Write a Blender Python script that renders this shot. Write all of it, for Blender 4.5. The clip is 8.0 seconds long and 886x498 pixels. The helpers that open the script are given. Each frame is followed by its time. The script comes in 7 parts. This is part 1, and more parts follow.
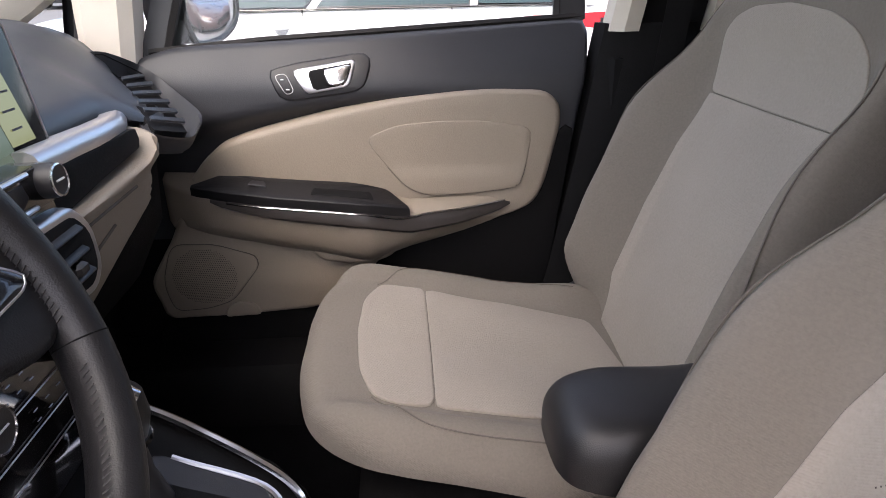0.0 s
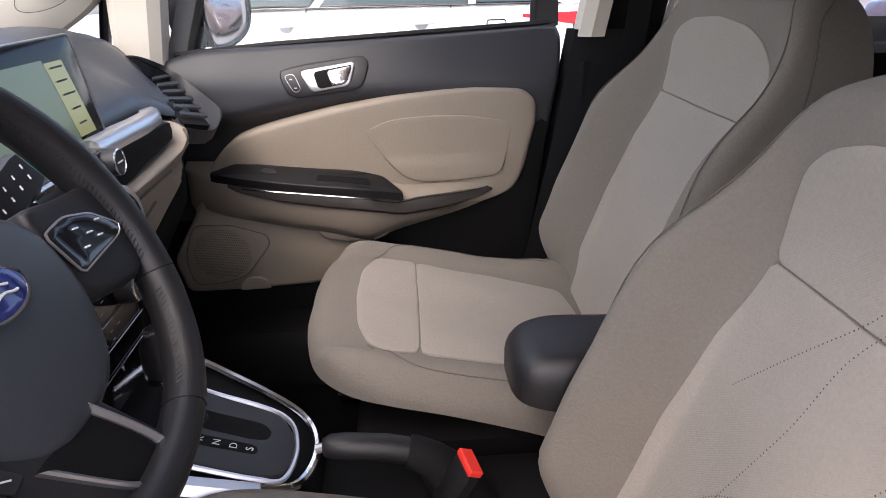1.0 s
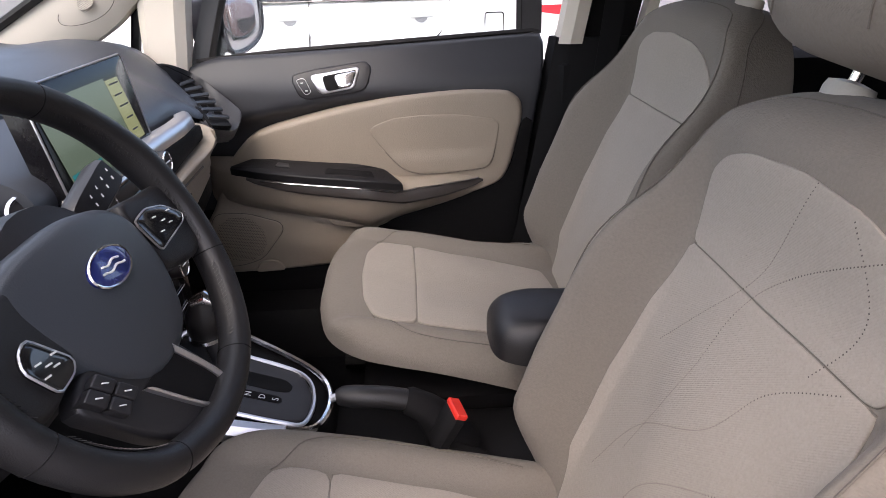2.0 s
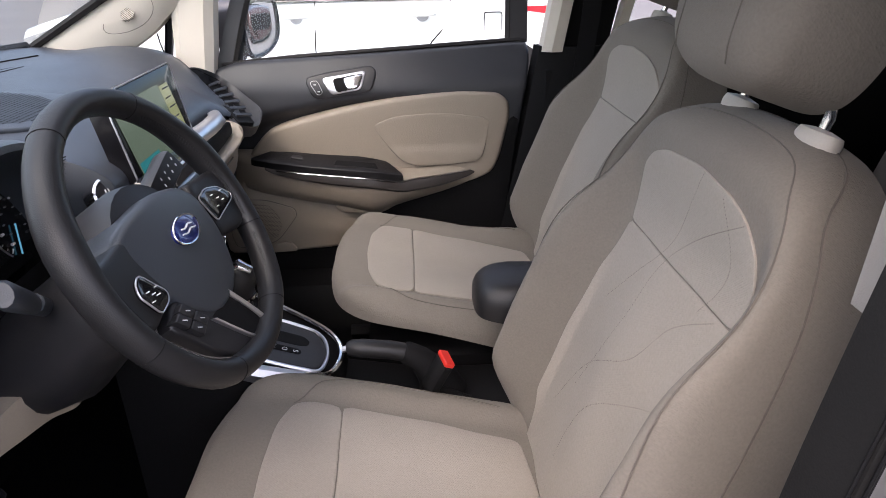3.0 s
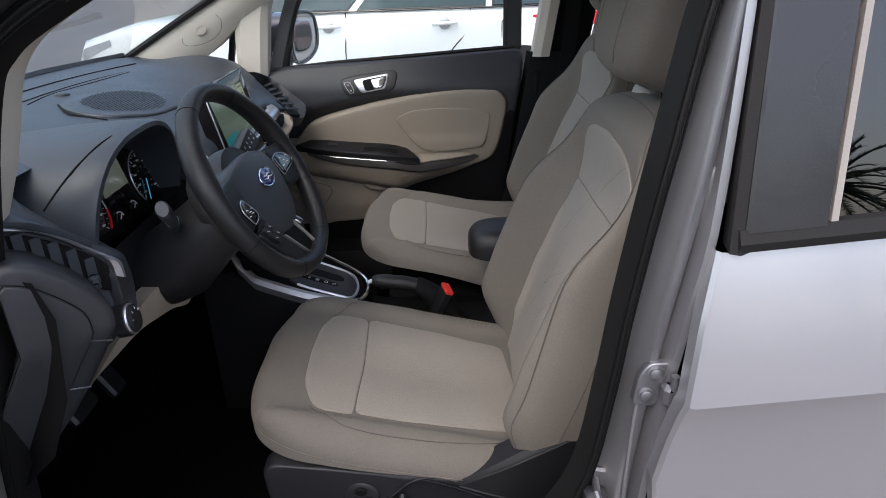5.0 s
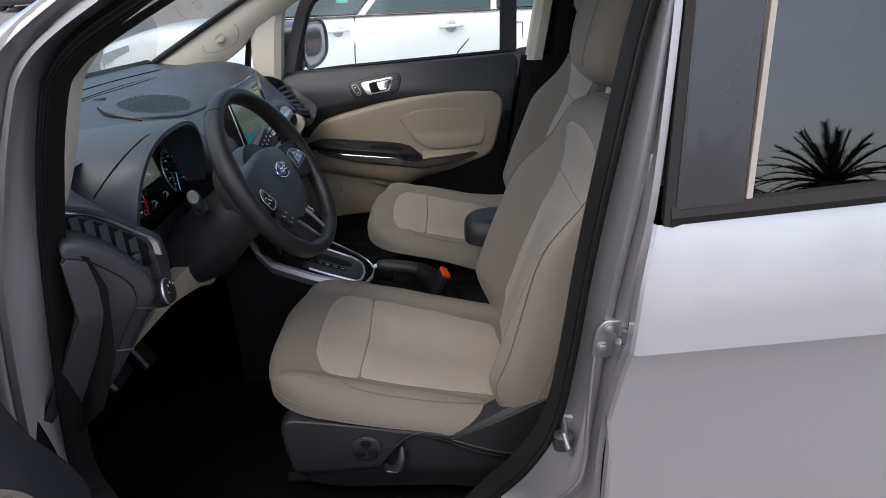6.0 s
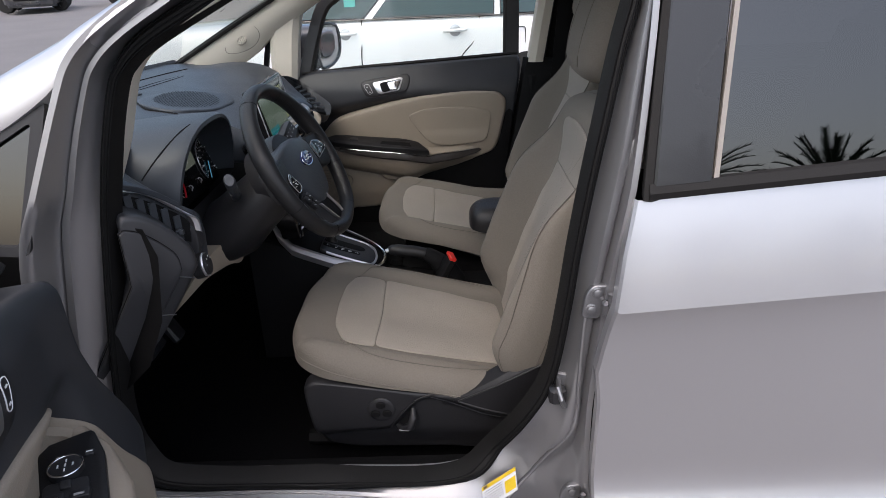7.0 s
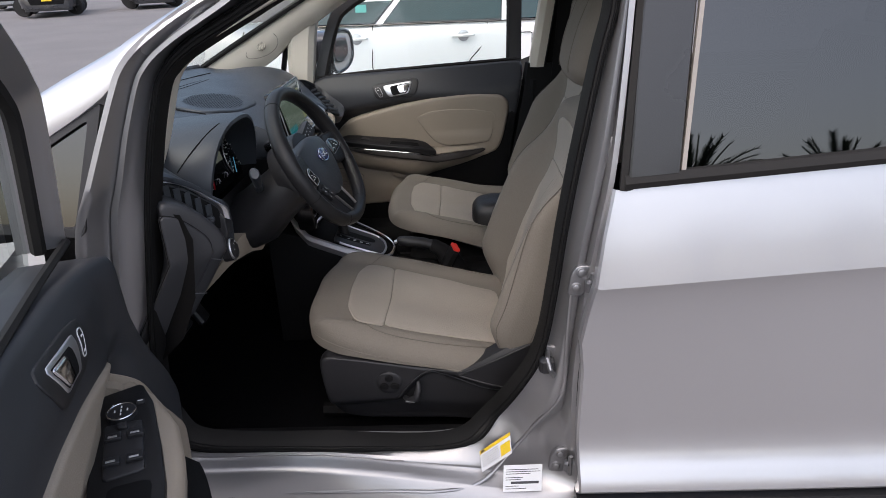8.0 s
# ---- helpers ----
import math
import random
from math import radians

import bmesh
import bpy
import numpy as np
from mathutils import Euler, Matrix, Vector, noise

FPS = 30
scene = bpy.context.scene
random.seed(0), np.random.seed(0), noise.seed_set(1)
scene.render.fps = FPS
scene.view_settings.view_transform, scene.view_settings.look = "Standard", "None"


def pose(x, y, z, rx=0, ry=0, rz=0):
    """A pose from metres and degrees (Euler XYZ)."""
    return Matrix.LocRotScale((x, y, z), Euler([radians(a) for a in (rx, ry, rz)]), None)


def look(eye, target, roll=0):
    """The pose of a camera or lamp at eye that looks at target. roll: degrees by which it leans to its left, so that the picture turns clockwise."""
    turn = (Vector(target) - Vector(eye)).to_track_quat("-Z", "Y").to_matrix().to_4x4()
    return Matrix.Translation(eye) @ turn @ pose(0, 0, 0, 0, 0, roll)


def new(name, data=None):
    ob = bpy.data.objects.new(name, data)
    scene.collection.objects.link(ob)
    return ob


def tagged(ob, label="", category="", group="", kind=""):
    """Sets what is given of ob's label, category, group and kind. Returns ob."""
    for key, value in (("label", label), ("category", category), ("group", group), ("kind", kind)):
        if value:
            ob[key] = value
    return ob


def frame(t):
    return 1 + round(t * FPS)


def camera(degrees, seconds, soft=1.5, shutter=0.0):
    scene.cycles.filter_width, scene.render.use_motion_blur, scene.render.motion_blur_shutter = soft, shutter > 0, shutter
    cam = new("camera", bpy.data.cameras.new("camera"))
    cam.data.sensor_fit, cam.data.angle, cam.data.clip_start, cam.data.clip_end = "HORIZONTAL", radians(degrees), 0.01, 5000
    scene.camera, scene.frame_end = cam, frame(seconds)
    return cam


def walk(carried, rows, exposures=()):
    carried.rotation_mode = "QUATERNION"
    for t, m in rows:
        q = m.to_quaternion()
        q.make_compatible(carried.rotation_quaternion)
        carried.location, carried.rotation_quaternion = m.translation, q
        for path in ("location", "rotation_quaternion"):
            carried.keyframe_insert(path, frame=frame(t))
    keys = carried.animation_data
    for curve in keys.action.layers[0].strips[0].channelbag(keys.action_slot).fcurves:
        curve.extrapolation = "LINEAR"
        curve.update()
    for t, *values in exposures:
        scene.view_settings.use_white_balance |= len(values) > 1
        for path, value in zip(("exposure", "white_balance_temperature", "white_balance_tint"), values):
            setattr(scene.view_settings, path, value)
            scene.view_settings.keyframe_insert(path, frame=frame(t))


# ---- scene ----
cam = camera(69.0, 8.0, soft=0.7)
PATH = [
    (0, (0.051, -0.509, 1.153), (0.163, 1.333, 0.381), -1.1),
    (0.5, (0.064, -0.596, 1.166), (0.175, 1.245, 0.393), -1.1),
    (1, (0.069, -0.671, 1.184), (0.171, 1.166, 0.399), -1.2),
    (1.5, (0.072, -0.739, 1.209), (0.166, 1.089, 0.405), -1.5),
    (3, (0.079, -1.017, 1.298), (0.171, 0.797, 0.462), -1.0),
    (3.5, (0.081, -1.111, 1.304), (0.142, 0.711, 0.481), -1.4),
    (4, (0.096, -1.214, 1.325), (0.129, 0.608, 0.499), -1.7),
    (4.5, (0.11, -1.313, 1.338), (0.124, 0.509, 0.514), -1.9),
    (5.8, (0.14, -1.529, 1.372), (0.131, 0.298, 0.558), -2.3),
    (6, (0.148, -1.558, 1.379), (0.123, 0.267, 0.562), -2.6),
    (6.5, (0.143, -1.639, 1.385), (0.117, 0.189, 0.574), -2.4),
    (7, (0.134, -1.706, 1.39), (0.104, 0.124, 0.585), -2.3),
    (7.5, (0.136, -1.775, 1.399), (0.095, 0.057, 0.599), -2.3),
    (8, (0.148, -1.851, 1.414), (0.091, -0.017, 0.619), -2.3),
]
EXPOSURES = [(0, 1.75, 6500, 19), (1.5, 1.65, 6500, 20), (3, 1.6, 6400, 18), (3.6, 1.5, 6200, 15), (4.5, 1.01, 6050, 12), (6, 0.8, 6200, 12), (8, 0.7, 6300, 12)]
walk(cam, [(t, look(eye, target, roll)) for t, eye, target, roll in PATH], EXPOSURES)

# ---- light: hazy bright sky, broad soft sun from behind the camera ----
world = bpy.data.worlds.new("world")
scene.world = world
world.use_nodes = True
wn = world.node_tree
sky = wn.nodes.new("ShaderNodeTexSky")
sky.sky_type, sky.sun_disc = "NISHITA", False
sky.sun_elevation, sky.sun_rotation = radians(55), radians(206)
sky.dust_density, sky.air_density = 4.0, 1.0
wn.nodes["Background"].inputs["Strength"].default_value = 0.15
wn.links.new(sky.outputs[0], wn.nodes["Background"].inputs[0])
sun = new("sun", bpy.data.lights.new("sun", "SUN"))
sun.data.energy, sun.data.angle, sun.data.color = 1.2, radians(168), (1.0, 0.93, 0.85)
sun.matrix_world = look((-2.0, -4.2, 7.0), (0, 0, 0))


# ---- materials ----
def rgb(c):
    return (*c, 1.0) if len(c) == 3 else c


def surface(name, color, rough=0.5, metal=0.0, var=0.12, scale=6.0, grain=400.0, bump=0.05, coat=0.0, sheen=0.0, spec=0.5, stretch=(1, 1, 1), rough_var=0.1):
    """Procedural surface: slow tone change, fine grain in colour and relief."""
    m = bpy.data.materials.new(name)
    m.use_nodes = True
    t, L = m.node_tree.nodes, m.node_tree.links
    b = t["Principled BSDF"]
    co = t.new("ShaderNodeTexCoord")
    mp = t.new("ShaderNodeMapping")
    mp.inputs["Scale"].default_value = stretch
    L.new(co.outputs["Object"], mp.inputs[0])
    big, fine = t.new("ShaderNodeTexNoise"), t.new("ShaderNodeTexNoise")
    big.inputs["Scale"].default_value, big.inputs["Detail"].default_value = scale, 5
    fine.inputs["Scale"].default_value, fine.inputs["Detail"].default_value = grain, 3
    L.new(mp.outputs[0], big.inputs[0])
    L.new(mp.outputs[0], fine.inputs[0])
    mix = t.new("ShaderNodeMath")
    mix.operation = "ADD"
    L.new(big.outputs[0], mix.inputs[0])
    L.new(fine.outputs[0], mix.inputs[1])
    ramp = t.new("ShaderNodeMapRange")
    ramp.inputs[1].default_value, ramp.inputs[2].default_value = 0.6, 1.4
    ramp.inputs[3].default_value, ramp.inputs[4].default_value = 1 - var, 1 + var
    L.new(mix.outputs[0], ramp.inputs[0])
    tone = t.new("ShaderNodeVectorMath")
    tone.operation = "SCALE"
    tone.inputs[0].default_value = color[:3]
    L.new(ramp.outputs[0], tone.inputs["Scale"])
    L.new(tone.outputs[0], b.inputs["Base Color"])
    rr = t.new("ShaderNodeMapRange")
    rr.inputs[3].default_value, rr.inputs[4].default_value = max(0.02, rough - rough_var), min(1, rough + rough_var)
    L.new(big.outputs[0], rr.inputs[0])
    L.new(rr.outputs[0], b.inputs["Roughness"])
    b.inputs["Metallic"].default_value = metal
    b.inputs["Coat Weight"].default_value = coat
    b.inputs["Coat Roughness"].default_value = 0.04
    b.inputs["Sheen Weight"].default_value = sheen
    b.inputs["Specular IOR Level"].default_value = spec
    if bump:
        bp = t.new("ShaderNodeBump")
        bp.inputs["Strength"].default_value, bp.inputs["Distance"].default_value = bump, 0.002
        L.new(fine.outputs[0], bp.inputs["Height"])
        L.new(bp.outputs[0], b.inputs["Normal"])
    return m


def weave(name, color, rib=260.0, var=0.10, depth=0.5):
    """Upholstery: crossed fine ribs with soft blotches."""
    m = surface(name, color, 0.9, var=var, scale=5, grain=300, bump=0.45, sheen=0.05, spec=0.2)
    t, L = m.node_tree.nodes, m.node_tree.links
    b = t["Principled BSDF"]
    co = t["Texture Coordinate"]
    w = t.new("ShaderNodeTexWave")
    w.wave_type, w.bands_direction = "BANDS", "DIAGONAL"
    w.inputs["Scale"].default_value, w.inputs["Distortion"].default_value = rib, 1.2
    w.inputs["Detail Scale"].default_value = 3
    L.new(co.outputs["Object"], w.inputs[0])
    bp = t.new("ShaderNodeBump")
    bp.inputs["Strength"].default_value, bp.inputs["Distance"].default_value = depth, 0.0006
    L.new(w.outputs["Fac"], bp.inputs["Height"])
    L.new(t["Bump"].outputs[0], bp.inputs["Normal"])
    L.new(bp.outputs[0], b.inputs["Normal"])
    return m


def glass(name, tint=(1, 1, 1), clear=1.0, rough=0.0, ior=1.45):
    m = bpy.data.materials.new(name)
    m.use_nodes = True
    t, L = m.node_tree.nodes, m.node_tree.links
    t.remove(t["Principled BSDF"])
    tr, gl, mx = t.new("ShaderNodeBsdfTransparent"), t.new("ShaderNodeBsdfGlossy"), t.new("ShaderNodeMixShader")
    lw, pw, ma = t.new("ShaderNodeLayerWeight"), t.new("ShaderNodeMath"), t.new("ShaderNodeMath")
    lw.inputs["Blend"].default_value, pw.operation, ma.operation = 0.5, "POWER", "MULTIPLY_ADD"
    f0 = ((ior - 1) / (ior + 1)) ** 2
    pw.inputs[1].default_value, ma.inputs[1].default_value, ma.inputs[2].default_value = 5.0, 1 - f0, f0
    L.new(lw.outputs["Facing"], pw.inputs[0])
    L.new(pw.outputs[0], ma.inputs[0])
    tr.inputs[0].default_value = (*[c * clear for c in tint], 1)
    gl.inputs["Roughness"].default_value = rough
    L.new(ma.outputs[0], mx.inputs[0])
    L.new(tr.outputs[0], mx.inputs[1])
    L.new(gl.outputs[0], mx.inputs[2])
    L.new(mx.outputs[0], t["Material Output"].inputs[0])
    return m


def glow(name, color, power):
    m = bpy.data.materials.new(name)
    m.use_nodes = True
    b = m.node_tree.nodes["Principled BSDF"]
    b.inputs["Base Color"].default_value = (0.01, 0.01, 0.01, 1)
    b.inputs["Emission Color"].default_value = rgb(color)
    b.inputs["Emission Strength"].default_value = power
    b.inputs["Roughness"].default_value = 0.15
    return m


BOLSTER = weave("bolster_cloth", (0.175, 0.158, 0.134), 190, 0.10, 0.12)
INSERT = weave("insert_cloth", (0.30, 0.272, 0.236), 175, 0.10, 0.22)
VINYL = surface("beige_vinyl", (0.272, 0.231, 0.183), 0.55, var=0.08, scale=8, grain=420, bump=0.25)
VINYL_PALE = surface("pale_trim", (0.62, 0.58, 0.50), 0.6, var=0.05, scale=6, grain=700, bump=0.2)
DASH = surface("dash_plastic", (0.037, 0.043, 0.052), 0.40, var=0.10, scale=9, grain=700, bump=0.16)
BLACK = surface("black_plastic", (0.0155, 0.0155, 0.0175), 0.45, var=0.12, scale=9, grain=700, bump=0.12)
# DEEP: black trim, and the shade inside holes, slots and recesses put into colour.
DEEP = surface("trim_and_recess_black", (0.004, 0.004, 0.0045), 0.75, var=0.2, scale=9, grain=500, bump=0.2, spec=0.2)
PIANO = surface("gloss_black", (0.008, 0.008, 0.009), 0.1, var=0.1, bump=0, coat=0.5, rough_var=0.03)
SWITCH = surface("switch_plastic", (0.009, 0.009, 0.010), 0.4, var=0.15, scale=9, grain=480, bump=0.2, spec=0.3)
LEATHER = surface("black_leather", (0.0115, 0.0115, 0.0125), 0.42, var=0.12, scale=12, grain=800, bump=0.2, spec=0.42)
CHROME = surface("chrome", (0.75, 0.75, 0.76), 0.14, 1.0, var=0.03, bump=0.02, rough_var=0.05)
SATIN = surface("satin_silver", (0.60, 0.60, 0.62), 0.33, 0.9, var=0.04, grain=1200, bump=0.03, rough_var=0.06)
PAINT = surface("silver_paint", (0.57, 0.567, 0.585), 0.34, 0.8, var=0.03, scale=2, grain=2500, bump=0.03, coat=1.0, rough_var=0.03)
RUBBER = surface("seal_rubber", (0.014, 0.013, 0.0125), 0.7, var=0.2, scale=15, grain=500, bump=0.2, spec=0.3)
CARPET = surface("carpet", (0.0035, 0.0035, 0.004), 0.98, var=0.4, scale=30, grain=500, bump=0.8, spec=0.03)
THREAD = surface("seam_thread", (0.112, 0.099, 0.082), 0.85, var=0.2, grain=900)
HOLES = surface("perforation", (0.07, 0.06, 0.05), 0.9)
RED = surface("red_plastic", (0.62, 0.03, 0.02), 0.4, var=0.05, bump=0.05)
EMBLEM = surface("emblem_blue", (0.015, 0.025, 0.16), 0.2, 0.3, bump=0, coat=1.0)
MARK = surface("pale_marking", (0.65, 0.66, 0.66), 0.5, bump=0)
LABEL = surface("label_paper", (0.72, 0.73, 0.76), 0.5, var=0.04, bump=0.02)
YELLOW = surface("label_yellow", (0.75, 0.52, 0.02), 0.5, bump=0.02)
INK = surface("label_ink", (0.05, 0.05, 0.06), 0.6, bump=0)
CLEAR = glass("clear_glass", (0.86, 0.93, 0.91))
TINTED = glass("tinted_glass", (0.014, 0.015, 0.017), 1.0, ior=2.0)
MIRROR = surface("mirror_glass", (0.9, 0.9, 0.9), 0.02, 1.0, var=0, bump=0, rough_var=0.0)
WHITE = surface("white_paint", (0.80, 0.81, 0.80), 0.3, var=0.02, scale=2, bump=0.0, coat=1.0)
ASPHALT = surface("asphalt", (0.165, 0.155, 0.152), 0.9, var=0.2, scale=0.6, grain=60, bump=0.5)
TYRE = surface("tyre", (0.012, 0.012, 0.012), 0.85, bump=0.2)
LAMP_RED = surface("red_lens", (0.6, 0.02, 0.03), 0.12, bump=0, coat=1.0)
LENS = surface("clear_lens", (0.55, 0.56, 0.57), 0.12, 0.4, bump=0, coat=1.0)
AMBER = surface("amber_lens", (0.8, 0.25, 0.03), 0.2, bump=0, coat=1.0)
DARKCAR = surface("charcoal_paint", (0.03, 0.03, 0.035), 0.3, 0.3, bump=0, coat=1.0)
BARK = surface("palm_bark", (0.16, 0.12, 0.085), 0.95, var=0.35, scale=6, grain=60, bump=0.9)
FROND = surface("palm_leaf", (0.03, 0.046, 0.022), 0.6, var=0.3, scale=3, grain=40, bump=0.1)
SCREEN = glow("screen_glow", (0.20, 0.28, 0.19), 0.15)
SCREEN_TEAL = glow("screen_teal", (0.02, 0.26, 0.28), 0.2)
SCREEN_LIME = glow("screen_lime", (0.40, 0.43, 0.20), 0.2)
NEEDLE = glow("needle_blue", (0.12, 0.42, 0.6), 0.25)
DULL = surface("dull_steel", (0.26, 0.26, 0.27), 0.36, 0.8, var=0.12, scale=40, grain=500, bump=0.1)
# Body silver with a darker base, standing in for weaker light on the jamb.
JAMB = surface("jamb_silver_dimmed", (0.36, 0.358, 0.365), 0.36, 0.8, var=0.04, scale=3, grain=1500, bump=0.03, coat=0.4)
SEAL = surface("doorway_rubber", (0.0075, 0.0072, 0.007), 0.62, var=0.2, scale=15, grain=500, bump=0.25, spec=0.25)
END = surface("end_plastic", (0.034, 0.035, 0.039), 0.45, var=0.12, scale=9, grain=700, bump=0.12)
DOORGREY = surface("door_plastic", (0.0255, 0.0275, 0.032), 0.48, var=0.10, scale=7, grain=700, bump=0.15)
COLLAR = surface("collar_plastic", (0.40, 0.37, 0.32), 0.5, var=0.05, bump=0.1)
GRIP = surface("grip_satin", (0.05, 0.045, 0.042), 0.36, 0.35, var=0.08, scale=10, grain=600, bump=0.05)
PALE_STRIP = surface("pale_strip", (0.25, 0.235, 0.22), 0.6, var=0.05, scale=6, grain=700, bump=0.2)
RED_GLOW = glow("red_light", (0.9, 0.02, 0.01), 1.5)
LCD = glow("lcd_grey", (0.30, 0.33, 0.26), 0.12)


# ---- mesh tools ----
class Geo:
    def __init__(self):
        self.v, self.f = [], []

    def rings(self, rings, closed=True, cap0=False, cap1=False, flip=False):
        base, n = len(self.v), len(rings[0])
        for r in rings:
            self.v.extend([tuple(map(float, p)) for p in r])
        for i in range(len(rings) - 1):
            for j in range(n if closed else n - 1):
                a, b = base + i * n + j, base + i * n + (j + 1) % n
                self.f.append((a, b, b + n, a + n))
        if cap0:
            self.f.append(tuple(base + j for j in range(n)))
        if cap1:
            self.f.append(tuple(base + (len(rings) - 1) * n + j for j in range(n)))
        return self

    def fan(self, ring_start, n, centre):
        self.v.append(tuple(map(float, centre)))
        c = len(self.v) - 1
        for j in range(n):
            self.f.append((ring_start + j, ring_start + (j + 1) % n, c))
        return self

    def tube(self, pts, r, seg=8, closed=False, flat=1.0, up=None):
        pts = [Vector(p) for p in pts]
        n, out = len(pts), []
        last = Vector(up) if up else None
        for i, p in enumerate(pts):
            d = (pts[(i + 1) % n] - pts[i - 1]) if closed else (pts[min(i + 1, n - 1)] - pts[max(i - 1, 0)])
            d.normalize()
            ref = last if last is not None else (Vector((0, 0, 1)) if abs(d.z) < 0.9 else Vector((1, 0, 0)))
            s = d.cross(ref).normalized()
            u = s.cross(d).normalized()
            if up is None:
                last = u
            rr = r[i] if isinstance(r, (list, tuple)) else r
            out.append([p + s * (math.cos(k * 2 * math.pi / seg) * rr) + u * (math.sin(k * 2 * math.pi / seg) * rr * flat) for k in range(seg)])
        if closed:
            out.append(out[0])
            return self.rings(out)
        return self.rings(out, cap0=True, cap1=True)

    def box(self, c, s, m=None, bev=0.15):
        """A box with chamfered edges."""
        x, y, z = (k / 2 for k in s)
        b = min(s) * bev
        ring = lambda i, h: [(-x + i, -y + i + b, h), (-x + i + b, -y + i, h), (x - i - b, -y + i, h), (x - i, -y + i + b, h), (x - i, y - i - b, h), (x - i - b, y - i, h), (-x + i + b, y - i, h), (-x + i, y - i - b, h)]
        rs = [ring(b, -z), ring(0, -z + b), ring(0, z - b), ring(b, z)]
        mm = (Matrix.Translation(c) @ m) if m is not None else Matrix.Translation(c)
        return self.rings([[mm @ Vector(p) for p in r] for r in rs], cap0=True, cap1=True)

    def turn(self, profile, m, seg=24, cap=True):
        """Profile of (radius, height) turned round the z axis of m."""
        rs = [[m @ Vector((r * math.cos(k * 2 * math.pi / seg), r * math.sin(k * 2 * math.pi / seg), h)) for k in range(seg)] for r, h in profile]
        return self.rings(rs, cap0=cap, cap1=cap)

    def sheet(self, fn, nu, nv, closed=False):
        return self.rings([[fn(i / nu, j / nv) for j in range(nv + 1)] for i in range(nu + 1)], closed=False)


def spline(pts, n=6, closed=True):
    P = [np.array(p, float) for p in pts]
    k, out = len(P), []
    for i in range(k if closed else k - 1):
        a, b, c, d = (P[(i - 1) % k], P[i], P[(i + 1) % k], P[(i + 2) % k]) if closed else (P[max(i - 1, 0)], P[i], P[i + 1], P[min(i + 2, k - 1)])
        for j in range(n):
            t = j / n
            out.append(0.5 * (2 * b + (c - a) * t + (2 * a - 5 * b + 4 * c - d) * t * t + (3 * b - a - 3 * c + d) * t**3))
    if not closed:
        out.append(P[-1])
    return np.array(out)


def chamfered(pts, r=0.02, n=4):
    """A polygon with rounded corners."""
    P, out = [np.array(p, float) for p in pts], []
    for i, p in enumerate(P):
        a, b = P[i - 1] - p, P[(i + 1) % len(P)] - p
        la, lb = np.linalg.norm(a), np.linalg.norm(b)
        k = min(r, la * 0.45, lb * 0.45)
        p0, p1 = p + a / la * k, p + b / lb * k
        for j in range(n + 1):
            t = j / n
            out.append((1 - t) ** 2 * p0 + 2 * t * (1 - t) * p + t * t * p1)
    return np.array(out)


def dense(out, step):
    """Walks a closed outline in even steps."""
    P = np.vstack([out, out[:1]])
    L = np.r_[0, np.cumsum(np.linalg.norm(np.diff(P, axis=0), axis=1))]
    k = max(8, int(L[-1] / step))
    s = np.linspace(0, L[-1], k, endpoint=False)
    return np.stack([np.interp(s, L, P[:, i]) for i in range(P.shape[1])], 1)


def pillow(out, top, base, rim, at, steps=6, centre=None, arc=4, back=True):
    """A padded or moulded panel: outline (a, b), height top(a, b) over it, rounded rim; at(a, b, n) gives the place."""
    g = Geo()
    out = np.array(out, float)
    c = out.mean(0) if centre is None else np.array(centre, float)
    far = np.linalg.norm(out - c, axis=1)
    tf = top if callable(top) else (lambda a, b: top)
    bf = base if callable(base) else (lambda a, b: base)
    rs, k = [], len(out)
    if back:
        rs.append([at(*(c + (p - c) * 0.9), bf(*p)) for p in out])
    rs.append([at(*p, bf(*p)) for p in out])
    for i in range(arc + 1):
        th = math.pi / 2 * i / arc
        ring = []
        for p, d in zip(out, far):
            q = c + (p - c) * max(0.02, 1 - rim * (1 - math.cos(th)) / d)
            ring.append(at(*q, tf(*q) - rim * (1 - math.sin(th))))
        rs.append(ring)
    for s in np.linspace(1, 0, steps + 1)[1:-1]:
        rs.append([at(*(q := c + (p - c) * max(0.02, 1 - rim / d) * s), tf(*q)) for p, d in zip(out, far)])
    g.rings(rs)
    if back:
        g.f.append(tuple(range(k)))
    g.fan(len(g.v) - k, k, at(*c, tf(*c)))
    return g


def part(name, g, mat, parent=None, label="", angle=38, kind=""):
    me = bpy.data.meshes.new(name)
    if isinstance(g, Geo):
        me.from_pydata(g.v, [], g.f)
    bm = bmesh.new()
    bm.from_mesh(me)
    bmesh.ops.recalc_face_normals(bm, faces=bm.faces)
    bm.to_mesh(me)
    bm.free()
    for p in me.polygons:
        p.use_smooth = True
    me.set_sharp_from_angle(angle=radians(angle))
    me.materials.append(mat)
    ob = new(name, me)
    if parent is not None:
        ob.parent = parent
        if parent.type == "EMPTY":
            ob.matrix_parent_inverse = Matrix.Translation(parent.location).inverted()
    if label or kind:
        tagged(ob, label, kind=kind)
    return ob


def thing(name, label, category, at=(0, 0, 0), group="", kind=""):
    ob = new(name)
    ob.location = at
    return tagged(ob, label, category, group, kind)


def smooth(a, b, x):
    t = min(1, max(0, (x - a) / (b - a)))
    return t * t * (3 - 2 * t)


def along(xs, ys):
    return lambda x: float(np.interp(x, xs, ys))


# ---- ground ----
def ground_z(x, y):
    """Level round the cars, a gentle rise towards the far side of the lot."""
    return 0.38 * smooth(7, 30, y) + 0.004 * max(0, y - 30)


